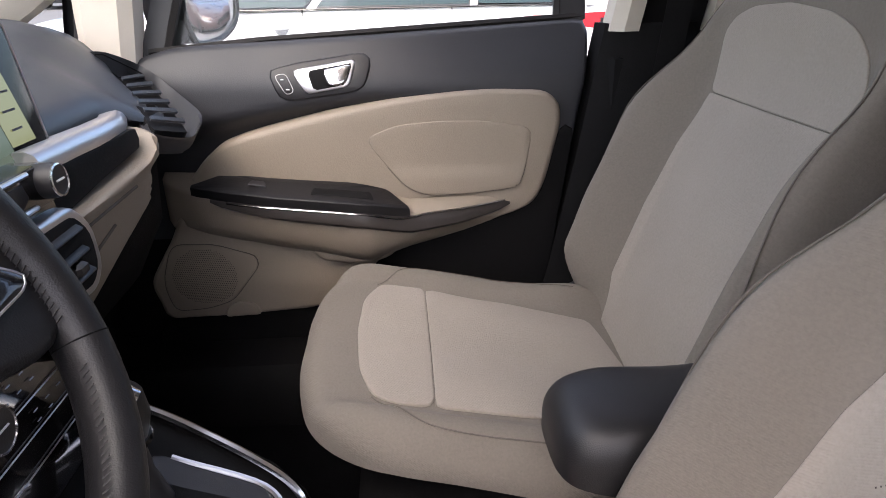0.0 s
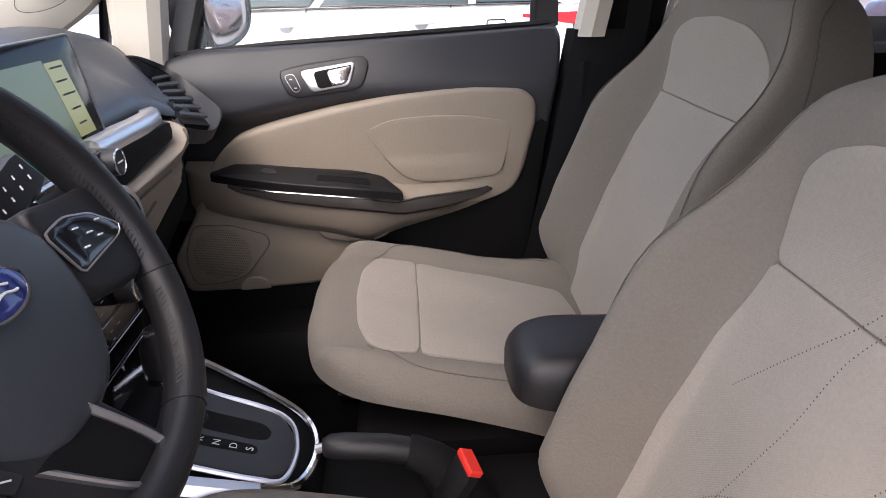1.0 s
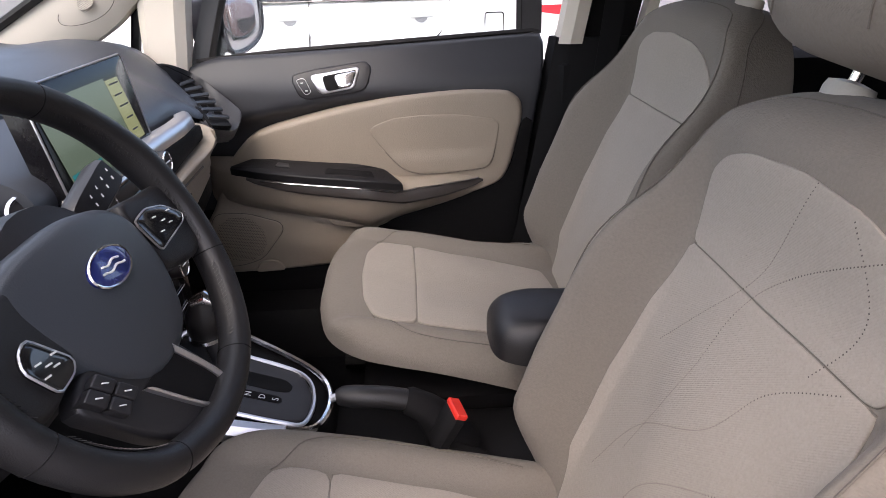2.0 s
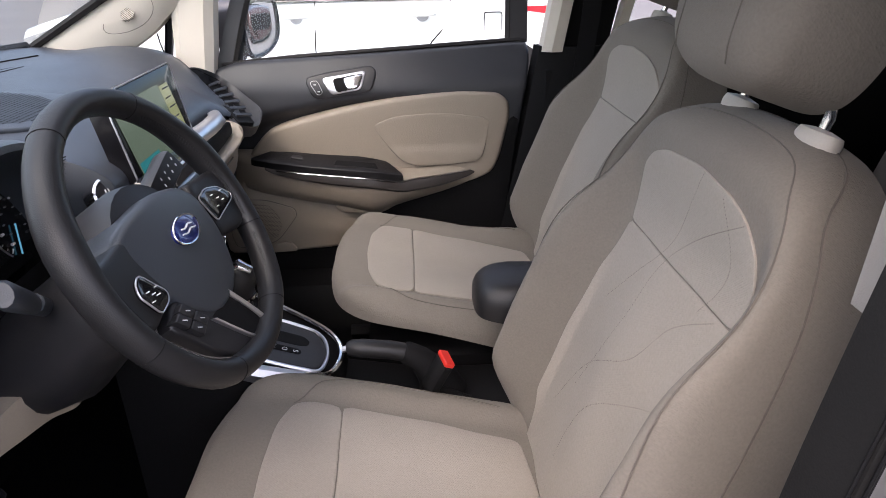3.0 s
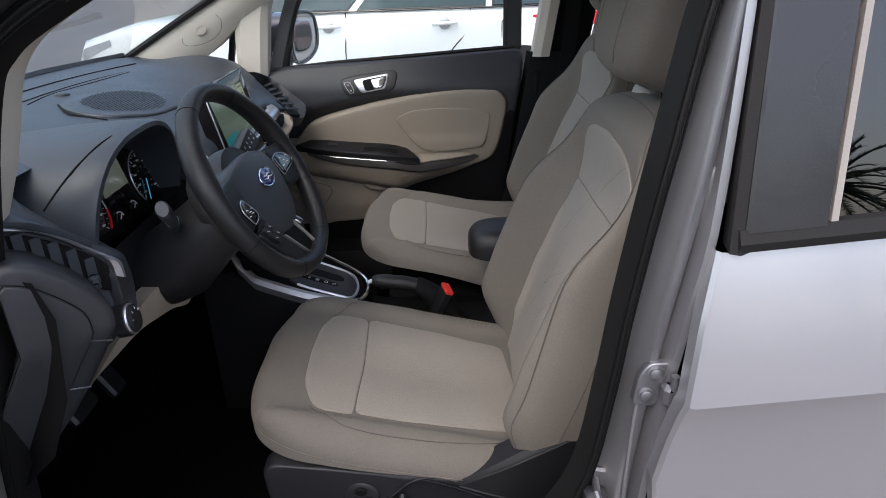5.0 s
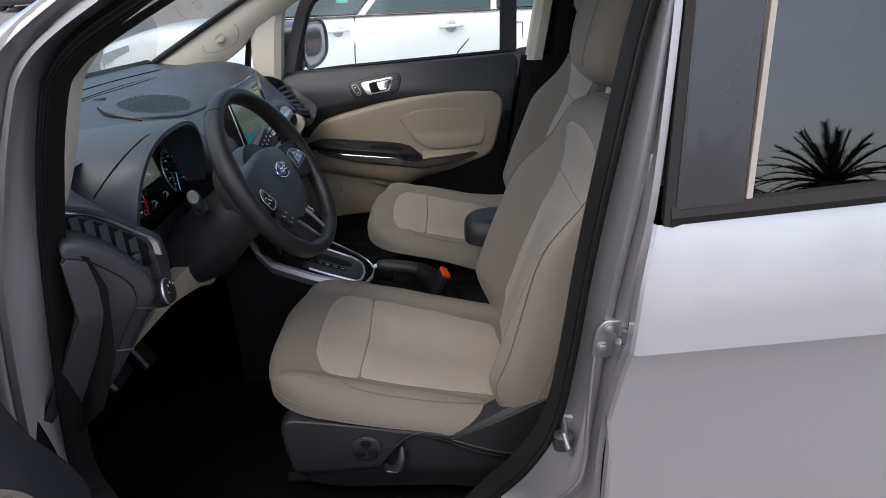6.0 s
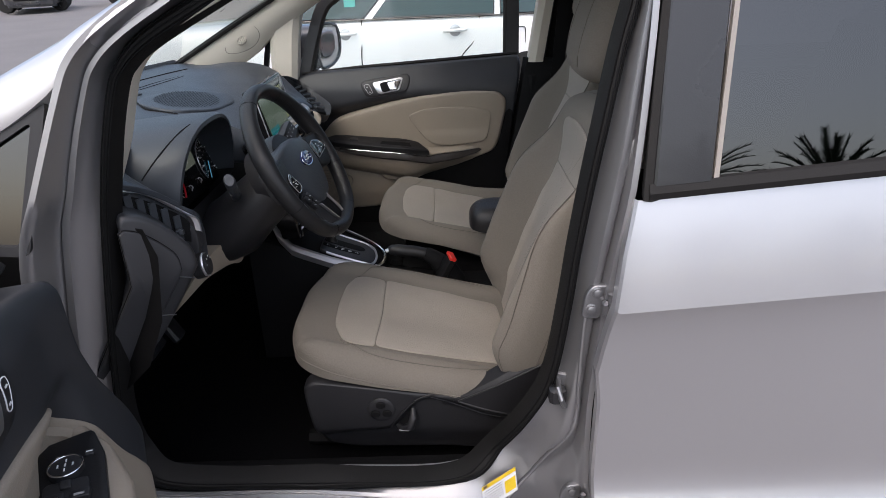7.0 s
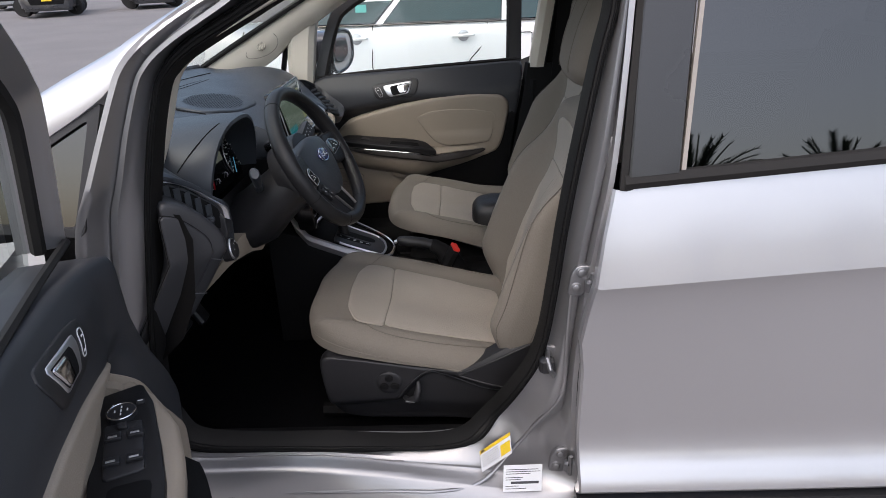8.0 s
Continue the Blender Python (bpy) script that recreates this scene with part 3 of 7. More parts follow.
# ---- doors: local (x, n, z): x as on the closed passenger door, n towards the cabin ----
def passenger_shelf(door, place, at):
    """Armrest shelf, grip strip and switch plate of the passenger door."""
    g, rs = Geo(), []
    dep = along([-0.40, -0.33, -0.20, -0.02, 0.06, 0.16, 0.27], [0.0, 0.05, 0.068, 0.078, 0.060, 0.042, 0.0])
    zt = along([-0.40, -0.30, -0.02, 0.06, 0.27], [0.805, 0.800, 0.772, 0.752, 0.760])
    zb = along([-0.40, -0.30, -0.10, -0.02, 0.05, 0.27], [0.74, 0.715, 0.675, 0.655, 0.680, 0.735])
    for x in np.linspace(-0.40, 0.27, 36):
        d, t, b = dep(x), zt(x), zb(x)
        rs.append([at(x, z, n + 0.012) for n, z in ((-0.02, t + 0.02), (d * 0.35, t + 0.012), (d * 0.92, t + 0.001), (d, t - 0.006), (d * 1.0, t - 0.03), (d * 0.9, b + 0.02), (d * 0.55, b - 0.005), (-0.02, b - 0.03))])
    g.rings(rs, cap0=True, cap1=True)
    part("armrest", g, VINYL, door, angle=60)
    # Silver-edged grip strip along the shelf.
    g, rs = Geo(), []
    for x in np.linspace(-0.30, 0.255, 30):
        d, t = dep(x), zt(x)
        k = math.sin(math.pi * (x + 0.30) / 0.555) ** 0.5
        rs.append([at(x, z, n + 0.012) for n, z in ((d + 0.004, t - 0.004), (d + 0.009, t - 0.008 - 0.004 * k), (d + 0.010, t - 0.012 - 0.022 * k), (d + 0.004, t - 0.014 - 0.026 * k), (d - 0.006, t - 0.012 - 0.010 * k))])
    g.rings(rs, cap0=True, cap1=True)
    grip = part("grip_strip", g, GRIP, door, "dark satin grip strip with a bright edge")
    g = Geo()
    edge = along([-0.30, 0.04, 0.08, 0.26], [1.0, 1.0, 0.0, 0.0])
    g.tube([at(x, zt(x) - 0.003 - 0.0075 * edge(x), dep(x) + 0.018 + 0.005 * edge(x)) for x in np.linspace(-0.27, 0.245, 24)], 0.0017, 6)
    part("bright_edge", g, CHROME, grip)
    # Pull recess lip.
    g = Geo()
    lip = dense(chamfered([(-0.14, 0.690), (0.03, 0.680), (0.06, 0.700), (0.02, 0.655), (-0.03, 0.640), (-0.12, 0.655)], 0.015), 0.008)
    part("pull_cup", pillow(lip, lambda x, z: 0.052, 0.0, 0.01, at, 3), VINYL, door)
    # Switch panel lying on the shelf.
    sw = chamfered([(-0.345, 0.0), (-0.285, 0.052), (-0.05, 0.060), (0.02, 0.050), (0.065, -0.006), (-0.02, -0.012), (-0.28, -0.010)], 0.008)
    shelf = lambda x, q, h: place(x, 0.012 + dep(x) - q * 0.9, zt(x) + 0.006 + q * 0.30 + h)
    plate = part("switch_plate", pillow(dense(sw, 0.012), 0.006, -0.01, 0.003, shelf, 3), SWITCH, door, "black switch plate")
    # The recess is a thin near-black pad; its inner shade is only colour.
    part("switch_recess", pillow(chamfered([(-0.12, 0.008), (-0.115, 0.03), (-0.012, 0.03), (-0.005, 0.008)], 0.004), 0.0072, 0.0, 0.001, shelf, 2), DEEP, plate)
    part("window_switch", pillow(chamfered([(-0.235, 0.02), (-0.23, 0.036), (-0.205, 0.036), (-0.20, 0.02)], 0.004), 0.009, 0.0, 0.002, shelf, 2), BLACK, plate)


def driver_shelf(door, place):
    """Wide armrest of the driver door: beige rim, switch plate with mirror knob and window switches, black pocket below."""
    reach = along([-0.375, -0.345, -0.302, -0.216, -0.136, 0.0, 0.15, 0.27], [0.040, 0.062, 0.092, 0.126, 0.137, 0.138, 0.120, 0.050])
    zt = along([-0.375, -0.30, 0.0, 0.27], [0.800, 0.794, 0.788, 0.790])
    g, rs = Geo(), []
    for x in np.linspace(-0.375, 0.27, 46):
        d, t = reach(x), zt(x)
        rs.append([place(x, n, z) for n, z in ((-0.03, t + 0.004), (0.0, t), (d - 0.030, t - 0.001), (d - 0.012, t - 0.002), (d - 0.004, t - 0.006), (d, t - 0.014), (d - 0.004, t - 0.050), (d * 0.75, t - 0.090), (d * 0.4, t - 0.115), (-0.03, t - 0.13))])
    g.rings(rs, cap0=True, cap1=True)
    part("armrest", g, VINYL, door, "beige soft armrest", angle=60)
    top = lambda x, n, h: place(x, n, zt(x) + h)
    sw = dense(chamfered([(-0.324, 0.070), (-0.306, 0.004), (-0.20, 0.008), (-0.089, 0.018), (0.05, 0.028), (0.10, 0.050), (0.10, 0.100), (0.0, 0.117), (-0.073, 0.117), (-0.15, 0.108), (-0.269, 0.090)], 0.008), 0.008)
    plate = part("switch_plate", pillow(sw, 0.009, -0.01, 0.003, top, 6, centre=(-0.10, 0.065)), SWITCH, door, "black switch plate")
    pod = dense(chamfered([(-0.222, 0.024), (-0.222, 0.078), (-0.105, 0.090), (-0.098, 0.036)], 0.006), 0.008)
    pod = part("switch_block", pillow(pod, 0.0125, 0.0, 0.003, top, 4), BLACK, plate)
    ring = lambda r, k=28: [(-0.243 + r * math.cos(t), 0.048 + r * math.sin(t)) for t in np.linspace(0, 2 * math.pi, k, endpoint=False)]
    part("mirror_knob", pillow(ring(0.021), 0.019, 0.0, 0.003, top, 3), BLACK, plate)
    g = Geo()
    g.tube([top(x, n, 0.0185) for x, n in ring(0.0205)], 0.0013, 6, True)
    part("knob_ring", g, CHROME, plate)
    g = Geo()
    for dx, dn in ((0, 0.009), (0, -0.009), (0.009, 0), (-0.009, 0), (0, 0)):
        g.tube([top(-0.243 + dx - 0.0025, 0.048 + dn, 0.0194), top(-0.243 + dx + 0.0025, 0.048 + dn, 0.0194)], 0.0011, 5)
    part("knob_marks", g, MARK, plate)
    for n in (0.030, 0.066):
        part("mirror_button", pillow(chamfered([(-0.276, n), (-0.276, n + 0.012), (-0.264, n + 0.012), (-0.264, n)], 0.003), 0.0125, 0.0, 0.002, top, 2), BLACK, plate)
        g = Geo()
        g.tube([top(-0.270, n + 0.002, 0.0128), top(-0.270, n + 0.010, 0.0128)], 0.0012, 4)
        part("button_mark", g, MARK, plate)
    part("child_lock", pillow(chamfered([(-0.218, 0.044), (-0.218, 0.058), (-0.203, 0.060), (-0.203, 0.046)], 0.003), 0.0165, 0.0, 0.002, top, 2), BLACK, plate)
    for x0, tilt in ((-0.196, 0.0), (-0.141, 0.003)):
        for n in (0.030, 0.060):
            o = chamfered([(x0, n + tilt), (x0, n + 0.023 + tilt), (x0 + 0.018, n + 0.024 + tilt), (x0 + 0.018, n + 0.001 + tilt)], 0.003)
            part("window_switch", pillow(o, lambda x, n_: 0.0165 + 0.10 * (x - x0), 0.0, 0.0025, top, 3), BLACK, plate)
            g = Geo()
            g.tube([top(x0 + 0.013, n + 0.006 + tilt, 0.0185), top(x0 + 0.013, n + 0.018 + tilt, 0.0185)], 0.0018, 5)
            part("switch_mark", g, SATIN, plate)
    # No opening here: a near-black pad paints the shade of the grip hole.
    hole = dense(chamfered([(-0.086, 0.042), (-0.086, 0.100), (0.03, 0.100), (0.05, 0.055)], 0.014), 0.008)
    part("grip_hole", pillow(hole, 0.0098, 0.0, 0.0012, top, 3), DEEP, plate)
    g, rs = Geo(), []
    for x in np.linspace(-0.30, 0.25, 24):
        k = math.sin(math.pi * (x + 0.30) / 0.55) ** 0.4
        rs.append([place(x, n, z) for n, z in ((-0.02, 0.66), (0.10 + 0.045 * k, 0.668), (0.112 + 0.050 * k, 0.655), (0.110 + 0.050 * k, 0.56), (0.07 + 0.04 * k, 0.45), (-0.02, 0.42))])
    g.rings(rs, cap0=True, cap1=True)
    part("door_pocket", g, DEEP, door, "black door pocket", angle=50)


def car_door(place, driver, loc, label):
    door = thing("car_door", label, "car door", loc)
    at = lambda x, z, n: place(x, n, z)
    if driver:
        dip = lambda x, z: 0.050 * smooth(0.90, 0.815, z) * smooth(-0.37, -0.31, x) * smooth(0.37, 0.33, x)
        over = lambda x, z: 0.045 - 0.030 * smooth(0.98, 1.08, z) + 0.035 * smooth(-0.33, -0.49, x) * smooth(1.0, 0.66, z) + 0.020 * smooth(-0.30, -0.42, x) - dip(x, z)
    else:
        over = lambda x, z: -0.045 * smooth(0.97, 1.09, z) + 0.012 * math.sin(3.0 * (z - 0.4))
    crest = along([-0.50, -0.305, -0.221, -0.121, -0.01, 0.2], [0.895, 0.922, 0.936, 0.951, 0.964, 0.975])
    skin = over if driver else lambda x, z: over(x, z) + 0.003 * smooth(0.06, 0.0, abs(z - crest(x))) - 0.034 * smooth(crest(x) + 0.003, crest(x) - 0.042, z) * smooth(0.20, -0.10, x)
    outl = dense(chamfered([(-0.425, 1.028), (-0.36, 1.048), (0.0, 1.062), (0.40, 1.082), (0.405, 1.05), (0.375, 0.85), (0.34, 0.62), (0.30, 0.45), (0.20, 0.40), (-0.42, 0.40), (-0.50, 0.45), (-0.51, 0.60), (-0.49, 0.80), (-0.445, 0.99)], 0.03), 0.02)
    if driver:
        outl = dense(chamfered([(-0.400, 1.012), (-0.36, 1.020), (-0.20, 1.046), (0.0, 1.062), (0.40, 1.082), (0.405, 1.05), (0.375, 0.85), (0.34, 0.62), (0.30, 0.45), (0.20, 0.40), (-0.42, 0.40), (-0.455, 0.45), (-0.460, 0.60), (-0.488, 0.672), (-0.462, 0.745), (-0.420, 0.83), (-0.400, 0.90)], 0.012), 0.012)
    panel = part("door_panel", pillow(outl, skin, -0.07, 0.012, at, 30, centre=(-0.05, 0.75)), DOORGREY, door, "dark grey moulded door panel")
    lo_ = dense(chamfered([(0.352, 0.90), (0.376, 0.89), (0.345, 0.62), (0.31, 0.46), (0.20, 0.41), (-0.40, 0.41), (-0.47, 0.46), (-0.45, 0.515), (-0.15, 0.525), (-0.05, 0.58), (0.0, 0.66), (0.05, 0.69), (0.28, 0.725), (0.325, 0.77)], 0.02), 0.015)
    part("lower_panel", pillow(lo_, lambda x, z: over(x, z) + 0.006, -0.03, 0.005, at, 6, centre=(0.12, 0.58)), DEEP, door, "black lower door moulding")
    # Beige lower moulding.
    bo = dense(chamfered([(-0.455, 0.613), (-0.40, 0.70), (-0.365, 0.785), (-0.345, 0.818), (-0.322, 0.846), (-0.301, 0.866), (-0.281, 0.880), (-0.237, 0.896), (-0.172, 0.913), (-0.073, 0.936), (0.038, 0.954), (0.15, 0.964), (0.22, 0.967), (0.318, 0.962), (0.347, 0.938), (0.349, 0.90), (0.325, 0.79), (0.305, 0.745), (0.25, 0.722), (0.12, 0.70), (0.03, 0.677), (-0.019, 0.623), (-0.08, 0.56), (-0.142, 0.533), (-0.30, 0.525), (-0.443, 0.523)], 0.02), 0.012)
    puff = (lambda x, z: over(x, z) + 0.008) if driver else lambda x, z: over(x, z) + 0.016 + 0.010 * smooth(0.72, 0.66, z) * smooth(0.55, 0.6, z)
    part("door_insert", pillow(bo, puff, lambda x, z: skin(x, z) - 0.01, 0.014 if not driver else 0.008, at, 10 if not driver else 30, centre=(-0.06, 0.76)), VINYL, door, "beige soft door insert")
    if not driver:
        # Elbow pad with a seam round it.
        po = dense(chamfered([(-0.019, 0.885), (0.04, 0.908), (0.12, 0.914), (0.20, 0.912), (0.295, 0.896), (0.288, 0.84), (0.272, 0.782), (0.18, 0.773), (0.10, 0.771), (0.06, 0.785), (0.02, 0.83)], 0.02), 0.01)
        hollow = lambda x, z: over(x, z) + 0.0175 + 0.005 * smooth(0.835, 0.80, z)
        part("elbow_pad", pillow(po, hollow, 0.0, 0.003, at, 8, centre=(0.14, 0.84)), VINYL, door)
        g = Geo()
        g.tube([at(p[0], p[1], hollow(*p) - 0.0028) for p in dense(po, 0.012)], 0.0011, 5, True)
        part("pad_seam", g, THREAD, door)
    if driver:
        driver_shelf(door, place)
    else:
        passenger_shelf(door, place, at)
    # Inner handle: dark surround, bright bezel, lever, lock buttons.
    up = lambda x, z: over(x, z)
    hk = 0.45 if driver else 1.0
    ho = chamfered([(-0.185, 1.008), (-0.13, 1.020), (-0.01, 1.034), (0.002, 1.02), (-0.012, 0.975), (-0.04, 0.966), (-0.15, 0.954), (-0.168, 0.962)], 0.012)
    sur = part("handle_surround", pillow(dense(ho, 0.012), lambda x, z: up(x, z) + 0.006 * hk, lambda x, z: up(x, z) - 0.01, 0.004 * hk, at, 4), BLACK, door)
    bz = chamfered([(-0.142, 1.008), (-0.025, 1.024), (-0.040, 0.978), (-0.118, 0.966)], 0.010)
    part("handle_bezel", pillow(dense(bz, 0.008), lambda x, z: up(x, z) + 0.0095 * hk, lambda x, z: up(x, z), 0.003, at, 4), SATIN, sur, "satin silver handle bezel")
    cup = chamfered([(-0.113, 1.006), (-0.032, 1.018), (-0.046, 0.982), (-0.103, 0.973)], 0.006)
    part("handle_cup", pillow(dense(cup, 0.008), lambda x, z: up(x, z) + 0.0102 * hk, lambda x, z: up(x, z) - 0.004, 0.0005, at, 3), DEEP, sur)
    lev = chamfered([(-0.086, 1.008), (-0.034, 1.0165), (-0.047, 0.9835), (-0.076, 0.979)], 0.006)
    part("handle_lever", pillow(dense(lev, 0.006), lambda x, z: up(x, z) + (0.0175 - 0.05 * abs(x + 0.06)) * hk, lambda x, z: up(x, z), 0.004, at, 3), CHROME, sur, "chrome door lever")
    lk = chamfered([(-0.172, 1.000), (-0.152, 1.003), (-0.138, 0.972), (-0.152, 0.966)], 0.007)
    lo = part("lock_button", pillow(dense(lk, 0.005), lambda x, z: up(x, z) + 0.0085 * hk, lambda x, z: up(x, z), 0.002, at, 2), BLACK, sur)
    g = Geo()
    g.tube([at(p[0], p[1], up(*p) + 0.0075 * hk) for p in dense(lk, 0.005)], 0.0009, 4, True)
    for px, pz in ((-0.158, 0.993), (-0.149, 0.976)):
        g.tube([at(px - 0.003, pz, up(px, pz) + 0.009 * hk), at(px + 0.003, pz, up(px, pz) + 0.009 * hk)], 0.0014, 4)
    part("button_marks", g, MARK, sur)
    if not driver:
        # Speaker grille with its rim and holes.
        sp = dense(chamfered([(-0.425, 0.62), (-0.40, 0.692), (-0.32, 0.690), (-0.242, 0.665), (-0.238, 0.643), (-0.30, 0.565), (-0.35, 0.548), (-0.42, 0.545)], 0.02), 0.01)
        spk = part("speaker_cover", pillow(sp, lambda x, z: puff(x, z) + 0.004, 0.0, 0.004, at, 4), VINYL, door)
        g = Geo()
        g.tube([at(p[0], p[1], puff(*p) + 0.0018) for p in sp], 0.0011, 5, True)
        part("speaker_seam", g, THREAD, door)
        g = Geo()
        for i in range(34):
            for j in range(36):
                x, z = -0.41 + 0.004 * i + (0.002 if j % 2 else 0), 0.552 + 0.004 * j
                if (x + 0.345) ** 2 + (z - 0.622) ** 2 < 0.062**2:
                    c = at(x, z, puff(x, z) + 0.0043)
                    k = len(g.v)
                    g.v += [tuple(at(x + dx, z + dz, puff(x, z) + 0.0044)) for dx, dz in ((-0.0009, -0.0009), (0.0009, -0.0009), (0.0009, 0.0009), (-0.0009, 0.0009))]
                    g.f.append((k, k + 1, k + 2, k + 3))
        part("grille_holes", g, HOLES, door, kind="stuff")
        # Bottle-pocket notch at the lower edge.
        nt = chamfered([(-0.325, 0.527), (-0.31, 0.556), (-0.285, 0.562), (-0.26, 0.556), (-0.245, 0.530)], 0.012)
        part("pocket_lip", pillow(dense(nt, 0.006), lambda x, z: puff(x, z) + 0.006, 0.0, 0.004, at, 2), VINYL, door)
    # Outer skin and window frame.
    g = Geo()
    g.sheet(lambda u, v: place(-0.50 + (0.90 - 0.06 * (1 - v)) * u, -0.09 - 0.03 * math.sin(math.pi * v), 0.38 + 0.635 * v + 0.04 * u * v), 12, 10)
    part("door_skin", g, PAINT, door, "silver outer door skin")
    g = Geo()
    fo = [(-0.415, 1.03), (-0.345, 1.25), (-0.29, 1.31), (-0.20, 1.365), (-0.06, 1.43), (0.10, 1.475), (0.28, 1.495), (0.39, 1.47), (0.405, 1.35), (0.40, 1.08)]
    fi = [(-0.372, 1.04), (-0.312, 1.235), (-0.262, 1.29), (-0.18, 1.335), (-0.05, 1.395), (0.10, 1.438), (0.27, 1.455), (0.345, 1.43), (0.358, 1.32), (0.352, 1.07)]
    so, si = spline(fo, 4, False), spline(fi, 4, False)
    lean = lambda z: 0.17 * (z - 1.05) if driver else -0.045 - 0.27 * max(0, z - 1.05)
    if driver:
        g.rings([[place(p[0], lean(p[1]) - 0.06, p[1]) for p in so], [place(p[0], lean(p[1]) - 0.004, p[1]) for p in so], [place(*(lambda k: (k[0], lean(k[1]) + 0.002, k[1]))(p * 0.9 + q * 0.1)) for p, q in zip(so, si)], [place(*(lambda k: (k[0], lean(k[1]) - 0.008, k[1]))(p * 0.55 + q * 0.45)) for p, q in zip(so, si)], [place(*(lambda k: (k[0], lean(k[1]) - 0.020, k[1]))(p * 0.3 + q * 0.7)) for p, q in zip(so, si)], [place(q[0], lean(q[1]) - 0.026, q[1]) for q in si], [place(q[0], lean(q[1]) - 0.06, q[1]) for q in si]], closed=False)
        part("window_frame", g, PAINT, door, "silver window frame")
    else:
        g.rings([[place(p[0], lean(p[1]) - 0.03, p[1]) for p in so], [place(p[0], lean(p[1]) + 0.010, p[1]) for p in so], [place(q[0], lean(q[1]) + 0.006, q[1]) for q in si], [place(q[0], lean(q[1]) - 0.03, q[1]) for q in si]], closed=False)
        part("window_frame", g, BLACK, door, "black window frame")
    g = Geo()
    g.tube([place(q[0], lean(q[1]) - (0.030 if driver else 0.004), q[1]) for q in si], 0.011, 6)
    part("window_seal", g, RUBBER, door)
    pane = list(si) + [np.array(p) for p in ((0.352, 1.03), (-0.372, 1.0))]
    g = Geo()
    g.rings([[place(q[0], lean(q[1]) - (0.045 if driver else 0.014), q[1]) for q in pane]], cap0=True)
    w = part("window_glass", g, CLEAR, door, "clear door glass")
    w.visible_shadow = False
    g = Geo()
    g.tube([place(x, lean(z) + 0.003, z) for x, z in ((-0.40, 1.040), (-0.2, 1.056), (0.0, 1.066), (0.2, 1.076), (0.40, 1.086))], 0.007, 6)
    part("waist_seal", g, RUBBER, door)
    # Outside mirror on its foot at the front corner of the glass.
    if not driver:
        mo = spline([(-0.33, 1.075), (-0.30, 1.055), (-0.22, 1.065), (-0.165, 1.10), (-0.16, 1.17), (-0.19, 1.205), (-0.27, 1.215), (-0.335, 1.20), (-0.345, 1.14)], 4)
        mt = lambda x, z, n: place(-0.350 + 0.32 * (x + 0.345) + 0.95 * n, -0.115 - 0.95 * (x + 0.345) + 0.32 * n, z - 0.012)
        mir = part("mirror_housing", pillow(mo, -0.002, lambda x, z: -0.09, 0.004, mt, 4), DARKCAR, door, "dark door mirror")
        mi = [np.array([-0.25, 1.135]) + (p - np.array([-0.25, 1.135])) * 0.95 for p in mo]
        part("mirror_glass", pillow(mi, 0.0, -0.004, 0.001, mt, 2), MIRROR, mir)
        g = Geo()
        g.tube([mt(p[0], p[1], -0.001) for p in mo], 0.007, 6, True)
        part("mirror_edge", g, BLACK, mir)
        g = Geo()
        g.tube([mt(-0.335, 1.08, -0.05), place(-0.37, -0.07, 1.07)], [0.03, 0.035], 10)
        part("mirror_foot", g, BLACK, mir)
    return door


car_door(lambda x, n, z: (x, 0.70 - n, z), False, (0, 0.76, 0.4), "closed front passenger door, beige insert on dark panel")
OPEN = radians(70)
HX, HY = -0.520, -0.807
car_door(lambda x, n, z: (HX + (x + 0.52) * math.cos(OPEN) + n * math.sin(OPEN), HY - (x + 0.52) * math.sin(OPEN) + n * math.cos(OPEN), z), True, (-0.4, -1.1, 0.4), "open driver door, beige insert with window switches")


# ---- rear door beside the driver's doorway ----
rear = thing("rear_car_door", "closed silver rear door with dark tinted glass", "car door", (0.8, -0.8, 0.41))
front_x = along([0.40, 0.56, 0.70, 0.76, 0.88, 0.97, 1.05, 1.36], [0.372, 0.369, 0.372, 0.365, 0.384, 0.398, 0.415, 0.44])
SIDE = [np.array(k) for k in ([(0.408, 0.826), (0.418, 0.836), (0.432, 0.849), (0.440, 0.854)], [(0.440, 0.854), (0.455, 0.849), (0.475, 0.8385), (0.497, 0.8265), (0.52, 0.8175), (0.55, 0.8125), (0.60, 0.811), (0.68, 0.810), (0.76, 0.8105), (0.82, 0.813), (0.86, 0.8185), (0.883, 0.825)], [(0.883, 0.825), (0.91, 0.8185), (0.95, 0.8085), (1.0, 0.7945), (1.052, 0.779)])]
SIDE = np.vstack([spline(k, 5, False)[(1 if i else 0):] for i, k in enumerate(SIDE)])
side_y = along(SIDE[:, 0], SIDE[:, 1])
belt = lambda x: 1.052 + 0.075 * (x - 0.43)
ZS = list(SIDE[:, 0])
g, rs = Geo(), []
for z in ZS:
    fx = front_x(z)
    row = [(fx + 0.012, -side_y(z) + 0.05, z), (fx + 0.001, -side_y(z) + 0.03, z), (fx, -side_y(z) + 0.006, z), (fx + 0.004, -side_y(z), z)]
    for u in np.linspace(0.01, 1, 24):
        x = fx + (1.45 - fx) * u
        zz = z + (0.075 * (x - 0.43)) * smooth(0.41, 1.05, z)
        row.append((x, -side_y(z) + 0.012 * u * u, zz))
    rs.append(row)
g.rings(rs, closed=False)
part("door_skin", g, PAINT, rear, "silver painted door skin", angle=13)
